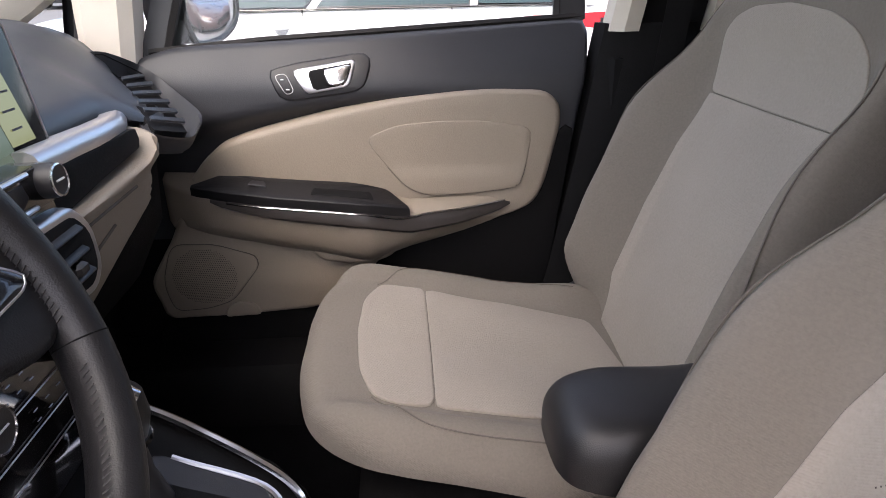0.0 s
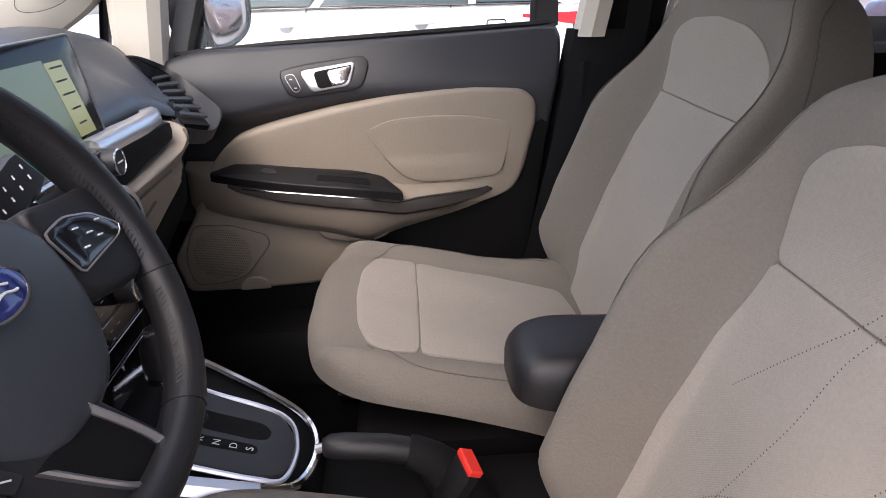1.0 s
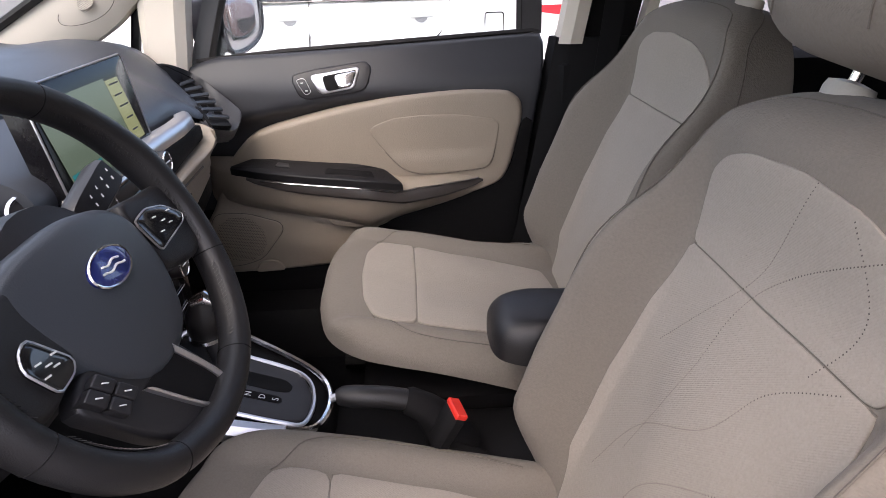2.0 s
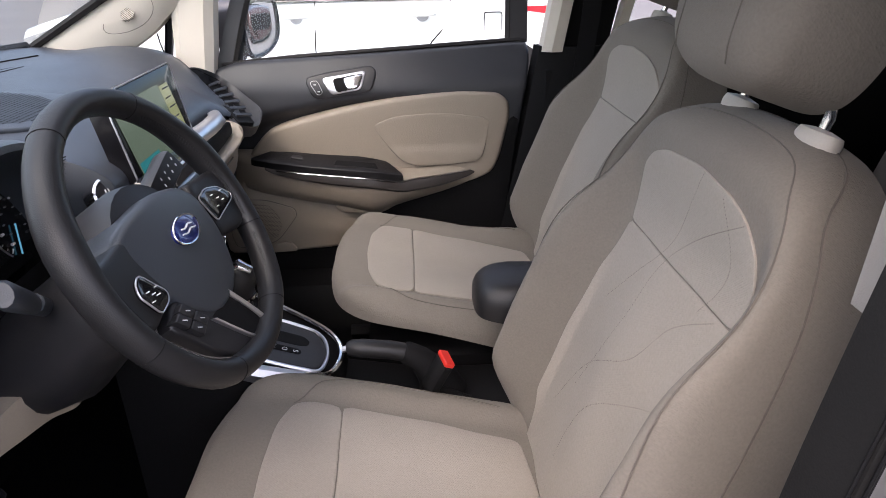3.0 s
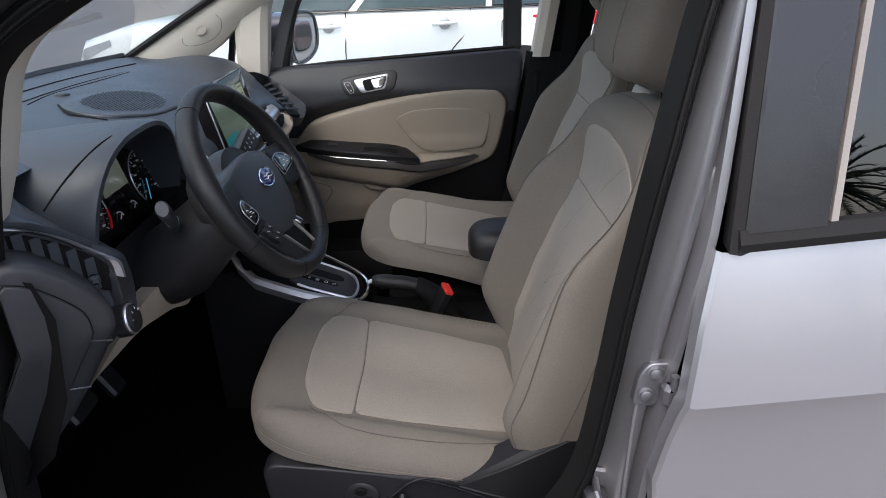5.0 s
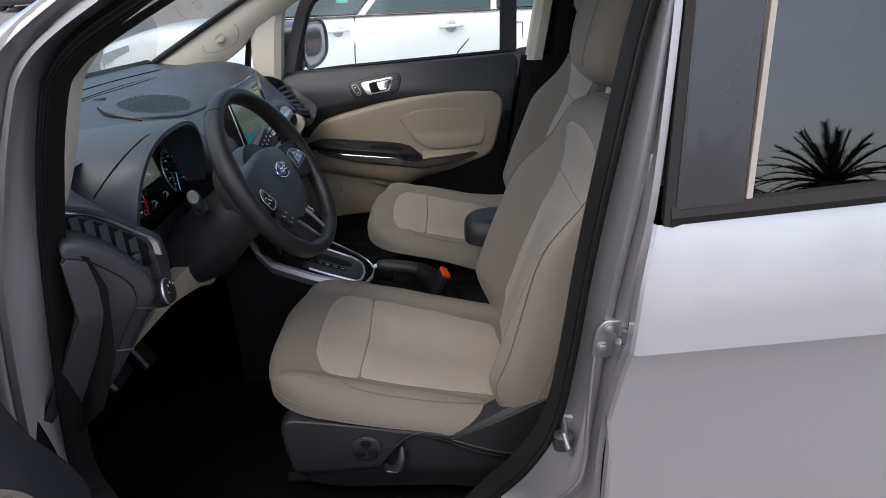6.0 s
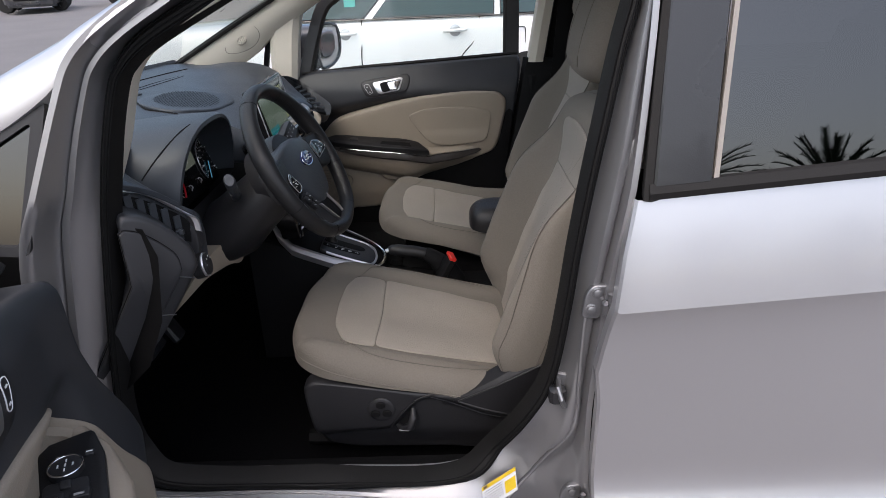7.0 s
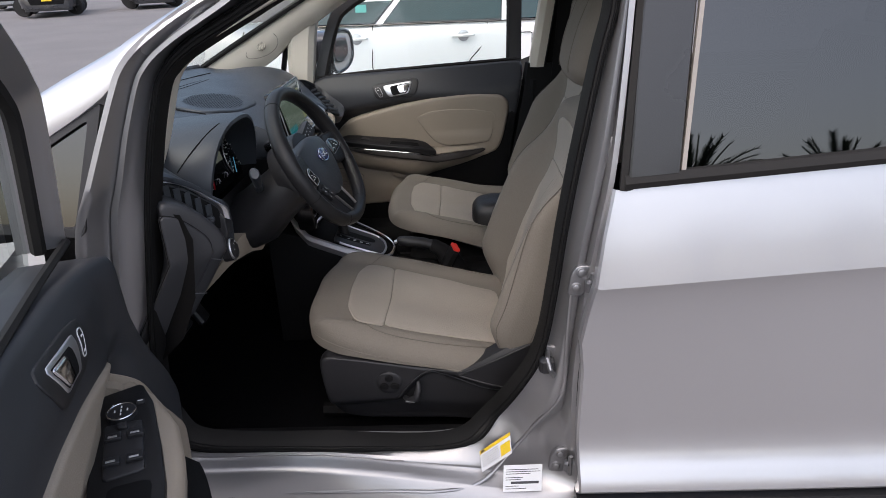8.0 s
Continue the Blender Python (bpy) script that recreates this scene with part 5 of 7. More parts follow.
def dash_row(y):
    """Profile (x, z) over the top and down the face."""
    end = 1 - 0.10 * smooth(0.55, 0.665, abs(y))
    e = smooth(0.56, 0.665, abs(y))
    fx = -0.905 + 0.095 * (abs(y) / 0.66) ** 2
    d = smooth(0.02, -0.12, y)
    zone = smooth(-0.53, -0.49, y) * smooth(-0.12, -0.16, y)
    far = smooth(-0.46, -0.56, y)
    rim = -0.345 + 0.01 * d - 0.05 * e - 0.17 * zone - 0.06 * far
    dn = 0.040 * smooth(0.36, 0.50, y)
    rim += 0.034 * smooth(0.38, 0.45, y) * smooth(0.60, 0.50, y)
    up = smooth(0.30, 0.56, y)
    if y < -0.512:
        vx = -0.366 - 1.2 * (-0.512 - y)
        vz = float(np.interp(y, [-0.665, -0.602, -0.577, -0.553, -0.530, -0.512], [1.066, 1.052, 1.040, 1.018, 0.987, 0.962]))
        k = (vx + 0.72)
        return [(fx - 0.03, 1.085), (fx, 1.112 - 0.006 * e), (-0.72, 1.104 - 0.008 * e), (-0.72 + k * 0.3, 1.098 - 0.1 * (1.098 - vz)), (-0.72 + k * 0.55, 1.090 - 0.25 * (1.09 - vz)), (-0.72 + k * 0.75, 1.08 - 0.5 * (1.08 - vz)), (vx - 0.03, vz + 0.014), (vx - 0.008, vz + 0.004), (vx - 0.002, vz - 0.002), (vx - 0.02, vz - 0.012), (vx - 0.05, vz - 0.02), (vx - 0.10, 0.92), (-0.80, 0.80)]
    return [(fx - 0.03, 1.085), (fx, 1.112 - 0.006 * e), (-0.72, 1.104 - 0.008 * e), (-0.60, 1.094 - 0.012 * e + 0.020 * up), (-0.50, 1.078 - 0.02 * e - 0.3 * dn + 0.034 * up), (min(-0.43, rim - 0.05), 1.056 - 0.03 * e + 0.02 * far - 0.9 * dn + 0.034 * up), (rim - 0.02, 1.025 - 0.03 * e + 0.025 * far - 1.2 * dn), (rim, 1.000 - 0.02 * e + 0.03 * far - 1.2 * dn), (rim - 0.006, 0.975 + 0.03 * far), (rim - 0.03, 0.955), (rim - 0.08, 0.94), (-0.60, 0.90), (-0.80, 0.80)]


g = Geo()
g.rings([[(x, y, z) for x, z in spline(dash_row(y), 3, False)] for y in np.linspace(-0.665, 0.665, 60)], closed=False)
part("dash_top", g, DASH, dash, "dark grey grained dash top", angle=60)
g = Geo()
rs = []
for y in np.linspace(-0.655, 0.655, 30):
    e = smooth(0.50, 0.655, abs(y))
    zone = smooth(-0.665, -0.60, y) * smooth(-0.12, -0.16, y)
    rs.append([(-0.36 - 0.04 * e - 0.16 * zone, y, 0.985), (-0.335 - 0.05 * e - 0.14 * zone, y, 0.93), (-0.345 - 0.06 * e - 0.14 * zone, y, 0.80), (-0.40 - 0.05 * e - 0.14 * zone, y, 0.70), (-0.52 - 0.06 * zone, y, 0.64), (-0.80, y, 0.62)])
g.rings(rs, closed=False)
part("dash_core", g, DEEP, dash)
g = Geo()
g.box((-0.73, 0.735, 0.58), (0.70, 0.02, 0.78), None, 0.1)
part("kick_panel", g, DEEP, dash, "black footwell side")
# Defroster slot and seams on top.
g = Geo()
g.tube([(-0.80 + 0.10 * (y / 0.6) ** 2, y, 1.108 - 0.03 * (y / 0.6) ** 2 * 0.2) for y in np.linspace(-0.5, 0.5, 14)], 0.0035, 6)
g.tube([(-0.74 + 0.10 * (y / 0.6) ** 2, y, 1.1055 - 0.010 * (y / 0.6) ** 2) for y in np.linspace(-0.55, 0.55, 14)], 0.0015, 6)
part("defroster_slot", g, DEEP, dash)
for nm, r, pts in (("hood_seam", 0.0016, [(-0.402, -0.378, 1.107), (-0.412, -0.414, 1.099), (-0.431, -0.455, 1.077), (-0.452, -0.478, 1.051), (-0.473, -0.491, 1.024)]), ("pod_gap", 0.0024, [(-0.655, -0.062, 1.1005), (-0.606, -0.126, 1.0965), (-0.573, -0.138, 1.0915), (-0.522, -0.144, 1.0835)]), ("dash_seam", 0.0013, [(-0.715, -0.065, 1.104), (-0.727, 0.031, 1.1045), (-0.721, 0.106, 1.104), (-0.703, 0.243, 1.103), (-0.690, 0.362, 1.102)])):
    g = Geo()
    g.tube(spline(pts, 5, False), r, 6)
    part(nm, g, DEEP, dash)
g = Geo()
g.turn([(0.016, -0.004), (0.015, 0.003), (0.009, 0.006)], Matrix.Translation((-0.700, 0.040, 1.103)), 18)
part("light_sensor", g, DASH, dash)
# Speaker grille in the dash top.
so = dense(chamfered([(-0.660, -0.060), (-0.605, -0.122), (-0.53, -0.136), (-0.465, -0.06), (-0.450, 0.09), (-0.49, 0.150), (-0.59, 0.125), (-0.652, 0.03)], 0.045), 0.012)
dz_top = along([-0.90, -0.72, -0.60, -0.50, -0.43, -0.36], [1.112, 1.104, 1.094, 1.078, 1.056, 1.02])
pod = part("speaker_pod", pillow(so, lambda x, y: dz_top(x) + 0.0065, lambda x, y: dz_top(x) - 0.01, 0.005, lambda x, y, n: (x, y, n), 5), DASH, dash)
g = Geo()
for i in range(30):
    for j in range(34):
        x, y = -0.650 + 0.0062 * i, -0.150 + 0.0085 * j + (0.00425 if i % 2 else 0)
        if ((x + 0.553) / 0.078) ** 2 + ((y - 0.008) / 0.100) ** 2 < 1:
            k = len(g.v)
            g.v += [(x + a * 0.0016, y + b * 0.003, dz_top(x) + 0.0070) for a, b in ((-1, -1), (1, -1), (1, 1), (-1, 1))]
            g.f.append((k, k + 1, k + 2, k + 3))
part("grille_holes", g, DEEP, pod, kind="stuff")

# Instrument binnacle: arched hood, dark cavity, dials.
YC = -0.318
arch = lambda k, w, z0, h: [(YC + w * math.copysign(abs(math.cos(t)) ** 0.75, math.cos(t)), z0 + h * abs(math.sin(t)) ** 0.75) for t in np.linspace(-0.12, math.pi + 0.12, k)]
g = Geo()
rs = []
for x, w, h, z0 in ((-0.72, 0.14, 0.10, 0.975), (-0.62, 0.165, 0.135, 0.96), (-0.52, 0.180, 0.160, 0.945), (-0.44, 0.186, 0.172, 0.938), (-0.395, 0.186, 0.176, 0.935), (-0.382, 0.182, 0.172, 0.935), (-0.380, 0.174, 0.164, 0.935), (-0.42, 0.168, 0.152, 0.935), (-0.485, 0.160, 0.130, 0.935)):
    rs.append([(x - (0.18 * max(0, 1.10 - z) if x > -0.45 else 0), y, z) for y, z in arch(36, w, z0, h)])
g.rings(rs, closed=False)
part("binnacle_hood", g, DASH, dash, "dark instrument hood", angle=50)
FO, FU, FN = Vector((-0.462, YC + 0.024, 0.990)), Vector((-0.25, 0, 0.968)), Vector((0.968, 0, 0.25))
ft = lambda a, b, n: tuple(FO + Vector((0, a, 0)) + FU * b + FN * n)
fo = dense(chamfered([(-0.180, -0.068), (-0.180, 0.03), (-0.11, 0.095), (0.10, 0.095), (0.165, 0.03), (0.165, -0.068)], 0.03), 0.02)
clu = part("instrument_panel", pillow(fo, 0.0, -0.03, 0.002, ft, 3), PIANO, dash, "black instrument cluster with two dials")
BD = -0.012
for k, c in (("rev_counter", -0.112), ("speedometer", 0.112)):
    g = Geo()
    g.tube([ft(c + 0.053 * math.cos(t), BD + 0.053 * math.sin(t), 0.004) for t in np.linspace(-0.75, math.pi + 0.75, 40)], 0.0013, 6)
    d = part(k, g, SATIN, clu, "silver ringed dial")
    g = Geo()
    for i in range(25):
        t = radians(225 - i * 270 / 24)
        r0, r1 = (0.041, 0.048) if i % 3 == 0 else (0.045, 0.048)
        g.tube([ft(c + r0 * math.cos(t), BD + r0 * math.sin(t), 0.003), ft(c + r1 * math.cos(t), BD + r1 * math.sin(t), 0.003)], 0.0006 if i % 3 else 0.0009, 4)
    part("dial_marks", g, MARK, d, kind="stuff")
    for i in range(9):
        t = radians(225 - i * 270 / 8)
        g = Geo()
        g.tube([ft(c + 0.034 * math.cos(t) - 0.003, BD + 0.034 * math.sin(t), 0.003), ft(c + 0.034 * math.cos(t) + 0.003, BD + 0.034 * math.sin(t), 0.003)], 0.0020, 5)
        part("dial_number", g, MARK, d)
    if c > 0:
        for i in range(7):
            t = radians(215 - i * 250 / 6)
            g = Geo()
            g.tube([ft(c + 0.021 * math.cos(t) - 0.002, BD + 0.021 * math.sin(t), 0.003), ft(c + 0.021 * math.cos(t) + 0.002, BD + 0.021 * math.sin(t), 0.003)], 0.0012, 4)
            part("dial_number", g, DULL, d)
        t = radians(244)
        g = Geo()
        g.tube([ft(c + 0.004 * math.cos(t), BD + 0.004 * math.sin(t), 0.0045), ft(c + 0.046 * math.cos(t), BD + 0.046 * math.sin(t), 0.0045)], 0.0012, 5)
        part("needle", g, NEEDLE, d)
g = Geo()
for i in range(9):
    t = radians(-44 + i * 4.5)
    g.tube([ft(-0.112 + 0.0515 * math.cos(t), BD + 0.0515 * math.sin(t), 0.005), ft(-0.112 + 0.0515 * math.cos(t + 0.08), BD + 0.0515 * math.sin(t + 0.08), 0.005)], 0.0020, 5)
part("red_zone", g, LAMP_RED, clu)
g = Geo()
g.rings([[ft(a, b, 0.003) for a, b in ((-0.046, -0.002), (0.047, -0.002), (0.047, 0.050), (-0.046, 0.050))]], cap0=True)
part("cluster_display", g, LCD, clu)
for c in (-0.032, 0.026):
    g = Geo()
    g.tube([ft(c + 0.013 * math.cos(t), -0.046 + 0.013 * math.sin(t), 0.003) for t in np.linspace(0.2, 1.9, 12)], 0.0013, 5)
    g.tube([ft(c - 0.002, -0.046, 0.004), ft(c + 0.008, -0.038, 0.004)], 0.0009, 4)
    part("small_gauge", g, MARK, clu)

# Driver's outer end: recessed vent above a bulging lower panel, light switch, knee panel.
et = lambda y, z, n: (-0.372 - 0.2 * max(0, -0.53 - y) - 0.55 * max(0, 0.88 - z) + n, y, z)
vt_ = lambda y, z, n: (-0.368 - 1.2 * max(0, -0.512 - y) + n * 0.75, y - n * 0.65, z)
wall = dense(chamfered([(-0.640, 1.06), (-0.60, 1.048), (-0.553, 1.016), (-0.515, 0.965), (-0.485, 0.945), (-0.475, 0.90), (-0.485, 0.845), (-0.55, 0.83), (-0.64, 0.93)], 0.01), 0.012)
part("end_panel", pillow(wall, -0.012, -0.10, 0.004, vt_, 6, centre=(-0.56, 0.93)), DASH, dash, "dark dash end beside the door", angle=60)
cv = lambda y, z, n: (-0.372 - 0.6 * max(0, 0.88 - z) + 1.2 * (y + 0.605) + 0.64 * n, y - 0.77 * n, z)
lowo = dense(chamfered([(-0.665, 1.015), (-0.640, 1.004), (-0.616, 0.973), (-0.600, 0.942), (-0.590, 0.916), (-0.588, 0.898), (-0.588, 0.82), (-0.590, 0.778), (-0.594, 0.731), (-0.608, 0.66), (-0.630, 0.58), (-0.665, 0.50)], 0.012), 0.010)
part("lower_cover", pillow(lowo, 0.0, -0.12, 0.012, cv, 8, centre=(-0.635, 0.82)), END, dash, "dark lower dash cover beside the door", angle=60)
hatch = dense(chamfered([(-0.668, 0.990), (-0.647, 0.977), (-0.628, 0.948), (-0.614, 0.921), (-0.6105, 0.905), (-0.611, 0.862), (-0.613, 0.787), (-0.618, 0.73), (-0.640, 0.66), (-0.668, 0.60)], 0.010), 0.010)
ha = part("end_hatch", pillow(hatch, 0.006, -0.01, 0.003, cv, 5, centre=(-0.645, 0.83)), END, dash, "dark access hatch")
for a, b in (((-0.6115, 0.870), (-0.5885, 0.856)), ((-0.6135, 0.789), (-0.591, 0.778))):
    g = Geo()
    g.tube([cv(*a, 0.0006), cv(*b, 0.0006)], 0.0013, 5)
    part("panel_gap", g, DULL, dash)
g = Geo()
g.tube([cv(p[0], p[1], 0.0004) for p in hatch], 0.0016, 5, True)
part("hatch_gap", g, DEEP, ha)
vin = dense(chamfered([(-0.640, 1.04), (-0.603, 1.028), (-0.579, 1.018), (-0.555, 0.995), (-0.531, 0.963), (-0.521, 0.944), (-0.524, 0.900), (-0.538, 0.915), (-0.558, 0.950), (-0.584, 0.988), (-0.615, 1.015), (-0.640, 1.02)], 0.004), 0.008)
vent = part("side_vent", pillow(vin, -0.006, -0.03, 0.001, vt_, 3, centre=(-0.562, 0.966)), DEEP, dash, "slatted side vent with silver rim")
g, rs = Geo(), []
for y, z in spline([(-0.640, 1.050), (-0.602, 1.039), (-0.577, 1.027), (-0.553, 1.004), (-0.530, 0.972), (-0.515, 0.950), (-0.512, 0.922)], 5, False):
    rs.append([vt_(y + a, z - a * 0.8, n) for a, n in ((0.004, -0.012), (0.004, 0.003), (-0.001, 0.006), (-0.007, 0.004), (-0.008, -0.012))])
g.rings(rs, cap0=True, cap1=True)
part("vent_rim", g, SATIN, vent, "satin silver vent rim")
mid = along([-0.64, -0.607, -0.584, -0.558, -0.538, -0.527], [1.035, 1.020, 1.002, 0.972, 0.940, 0.922])
hgt = along([-0.64, -0.60, -0.56, -0.53], [0.016, 0.019, 0.025, 0.026])
for i in range(7):
    y = -0.612 + 0.0125 * i
    g = Geo()
    ring = [(-0.0046, 1, 0.0), (0.0046, 1, -0.004), (0.0046, -1, -0.004), (-0.0046, -1, 0.0)]
    g.rings([[vt_(y + a, mid(y) + b * hgt(y), c) for a, b, c in ring], [vt_(y + a, mid(y) + b * hgt(y), c - 0.003) for a, b, c in ring]], cap0=True, cap1=True)
    part("vent_slat", g, DASH, vent)
g = Geo()
g.box(vt_(-0.5385, 0.932, 0.004), (0.014, 0.016, 0.016), Matrix.Rotation(-0.85, 4, "Z"), 0.3)
part("vent_tab", g, DASH, vent)
SA = Vector((0.97, 0.12, 0.16)).normalized()
sm = Matrix.Translation((-0.378, -0.520, 0.850)) @ SA.to_track_quat("Z", "Y").to_matrix().to_4x4()
g = Geo()
g.turn([(0.0262, -0.012), (0.0262, 0.006), (0.020, 0.007)], sm, 28)
lbase = part("light_switch_base", g, BLACK, dash)
g = Geo()
g.turn([(0.0240, 0.006), (0.0255, 0.009), (0.0245, 0.0115), (0.0225, 0.0115)], sm, 28, cap=False)
ls = part("light_switch_ring", g, SATIN, dash, "chrome rimmed light switch")
g = Geo()
g.turn([(0.0222, 0.0), (0.0222, 0.014), (0.019, 0.017)], sm, 24)
knob_ = part("light_switch_knob", g, BLACK, ls)
g = Geo()
for k in (0.5, 1.3, 2.1, 2.9):
    g.tube([sm @ Vector((0.014 * math.cos(k), 0.014 * math.sin(k), 0.0176)), sm @ Vector((0.018 * math.cos(k), 0.018 * math.sin(k), 0.0174))], 0.0009, 4)
part("switch_marks", g, MARK, ls)
swp = dense(chamfered([(-0.520, 0.94), (-0.480, 0.925), (-0.470, 0.85), (-0.485, 0.79), (-0.512, 0.80)], 0.01), 0.01)
part("switch_panel", pillow(swp, -0.004, -0.05, 0.004, et, 3), END, dash)
kp = [(-0.492, -0.468, 0.700, 0.690), (-0.450, -0.440, 0.760, 0.728), (-0.410, -0.410, 0.812, 0.764), (-0.388, -0.378, 0.832, 0.772), (-0.378, -0.330, 0.822, 0.765), (-0.366, -0.285, 0.806, 0.752), (-0.360, -0.262, 0.800, 0.778)]
g = Geo()
g.rings([[(x, y, zt_), (x - 0.004, y, (zt_ + zb_) / 2), (x - 0.012, y - 0.002, zb_), (x - 0.03, y + 0.01, zb_ + 0.002), (x - 0.03, y + 0.012, zt_)] for x, y, zt_, zb_ in spline(kp, 4, False)], cap0=True, cap1=True)
part("knee_panel", g, VINYL, dash, "beige knee panel under the column")
g = Geo()
g.rings([[(-0.425 - 0.3 * (0.90 - z), y, z) for y in np.linspace(-0.50, -0.12, 8)] for z in (0.935, 0.90, 0.87, 0.84)], closed=False)
part("column_surround", g, BLACK, dash)
# Start button.
sm = Matrix.Translation((-0.352, -0.124, 0.992)) @ Vector((0.82, -0.42, 0.38)).normalized().to_track_quat("Z", "Y").to_matrix().to_4x4()
g = Geo()
g.turn([(0.025, -0.02), (0.025, 0.004), (0.022, 0.006), (0.020, 0.003)], sm, 28)
sb = part("start_button_ring", g, CHROME, dash, "chrome ringed start button")
g = Geo()
g.turn([(0.0195, 0.0), (0.0195, 0.004), (0.014, 0.005)], sm, 24)
part("start_button", g, BLACK, sb)
g = Geo()
for i in (-1, 0, 1):
    g.tube([sm @ Vector((i * 0.005, -0.008, 0.0058)), sm @ Vector((i * 0.005, 0.008, 0.0058))], 0.0011, 4)
part("button_marks", g, MARK, sb)

# Centre screen standing on the dash.
SO, SU, SN = Vector((-0.338, 0.050, 1.060)), Vector((-0.26, 0, 0.966)), Vector((0.966, 0, 0.26))
st_ = lambda a, b, n: tuple(SO + Vector((0, a, 0)) + SU * b + SN * n)
SCREEN_FACE = surface("screen_black", (0.006, 0.006, 0.007), 0.12, var=0.05, bump=0, spec=0.22, rough_var=0.02)
scr = part("screen_housing", pillow(chamfered([(-0.138, -0.080), (-0.118, 0.063), (0.170, 0.065), (0.140, -0.073)], 0.010), 0.0, -0.03, 0.004, st_, 3), SCREEN_FACE, dash, "tall black touchscreen housing")
g = Geo()
g.tube([st_(p[0], p[1], -0.001) for p in chamfered([(-0.139, -0.081), (-0.119, 0.064), (0.171, 0.066), (0.141, -0.074)], 0.010)], 0.0016, 5, True)
part("screen_rim", g, SATIN, scr)
def face_rect(name, a0, b0, a1, b1, mat, h=0.0012):
    g = Geo()
    g.rings([[st_(a, b, h) for a, b in ((a0, b0), (a1, b0), (a1, b1), (a0, b1))]], cap0=True)
    return part(name, g, mat, scr)
face_rect("screen_map", -0.115, -0.068, 0.078, 0.042, SCREEN)
face_rect("screen_list", 0.079, -0.052, 0.122, 0.038, SCREEN_LIME)
face_rect("screen_bar", -0.112, -0.066, -0.03, -0.045, SCREEN_TEAL, 0.0018)
for i, (a, b, w) in enumerate(((0.086, 0.030, 0.03), (0.086, 0.014, 0.026), (0.086, -0.002, 0.03), (0.09, -0.020, 0.022), (0.09, -0.038, 0.018), (-0.06, 0.03, 0.012), (-0.02, 0.01, 0.016))):
    face_rect("screen_text_bar", a, b, a + w, b + 0.0022, INK, 0.0022)

# Silver bar and slot across the passenger side, glovebox below.
bar = along([0.06, 0.13, 0.32, 0.36, 0.40], [-0.300, -0.300, -0.300, -0.308, -0.33])
g = Geo()
g.rings([[(bar(y) - 0.03, y, z + 0.012), (bar(y) - 0.010, y, z + 0.014), (bar(y) - 0.002, y, z + 0.010), (bar(y) + 0.003, y, z + 0.002), (bar(y) + 0.002, y, z - 0.008), (bar(y) - 0.006, y, z - 0.014), (bar(y) - 0.03, y, z - 0.014)] for y, z in ((0.12, 0.994), (0.20, 0.992), (0.28, 0.989), (0.34, 0.987), (0.385, 0.984), (0.41, 0.982))], cap0=True, cap1=True)
part("silver_bar", g, SATIN, dash, "satin silver dash bar")
gl = lambda y, z, n: (-0.285 + n - 0.25 * max(0, 0.93 - z) - 0.10 * smooth(0.36, 0.46, y), y, z)
part("shelf_slot", pillow(dense(chamfered([(0.125, 0.935), (0.125, 0.985), (0.36, 0.982), (0.37, 0.955)], 0.01), 0.015), -0.012, -0.05, 0.004, gl, 2), DEEP, dash)
go = dense(chamfered([(0.12, 0.935), (0.25, 0.938), (0.365, 0.945), (0.385, 0.975), (0.43, 0.972), (0.46, 0.95), (0.452, 0.918), (0.40, 0.890), (0.325, 0.860), (0.256, 0.833), (0.17, 0.805), (0.12, 0.80)], 0.02), 0.015)
gb = part("glovebox", pillow(go, lambda y, z: 0.012 * smooth(0.92, 0.95, z), -0.05, 0.012, gl, 6, centre=(0.25, 0.90)), VINYL, dash, "beige glovebox lid")
g = Geo()
g.tube([gl(0.13, 0.915, 0.001), gl(0.30, 0.918, 0.001), gl(0.44, 0.928, 0.001)], 0.002, 5)
g.tube([gl(0.15, 0.868, 0.001), gl(0.235, 0.890, 0.001)], 0.0022, 5)
part("lid_gap", g, THREAD, gb)
# Corner vent by the passenger door: u across, v down the face.
VC = [Vector(c) for c in ((-0.410, 0.606, 1.007), (-0.409, 0.694, 1.002), (-0.286, 0.512, 0.938), (-0.291, 0.396, 0.967))]
VN = Vector((0.52, 0.08, 0.85)).normalized()
def vt(u, v, n):
    return tuple(VC[0] * ((1 - u) * (1 - v)) + VC[1] * (u * (1 - v)) + VC[2] * (u * v) + VC[3] * ((1 - u) * v) + VN * (n + 0.006))
# Surround flowing from the dash into the door end: outer edge, and the slat opening that it runs down to (u, v).
SURROUND = [((-0.438, 0.594, 1.041), (0.0, -0.06)), ((-0.447, 0.600, 1.056), (0.05, -0.08)), ((-0.427, 0.620, 1.054), (0.35, -0.06)), ((-0.404, 0.686, 1.026), (1.10, -0.03)), ((-0.370, 0.676, 1.006), (1.18, 0.25)), ((-0.333, 0.655, 0.980), (1.22, 0.5)), ((-0.303, 0.625, 0.965), (1.18, 0.75)),
            ((-0.283, 0.600, 0.954), (1.14, 0.92)), ((-0.277, 0.575, 0.941), (1.08, 1.03)), ((-0.275, 0.500, 0.933), (0.95, 1.06)), ((-0.284, 0.385, 0.964), (-0.03, 1.05)), ((-0.314, 0.440, 0.972), (-0.05, 0.78)), ((-0.360, 0.530, 0.990), (-0.05, 0.40)), ((-0.404, 0.590, 1.004), (-0.04, 0.03))]
so_ = spline([q[0] for q in SURROUND], 4)
si_ = np.array([vt(u, v, -0.004) for u, v in spline([q[1] for q in SURROUND], 4)])
g = Geo()
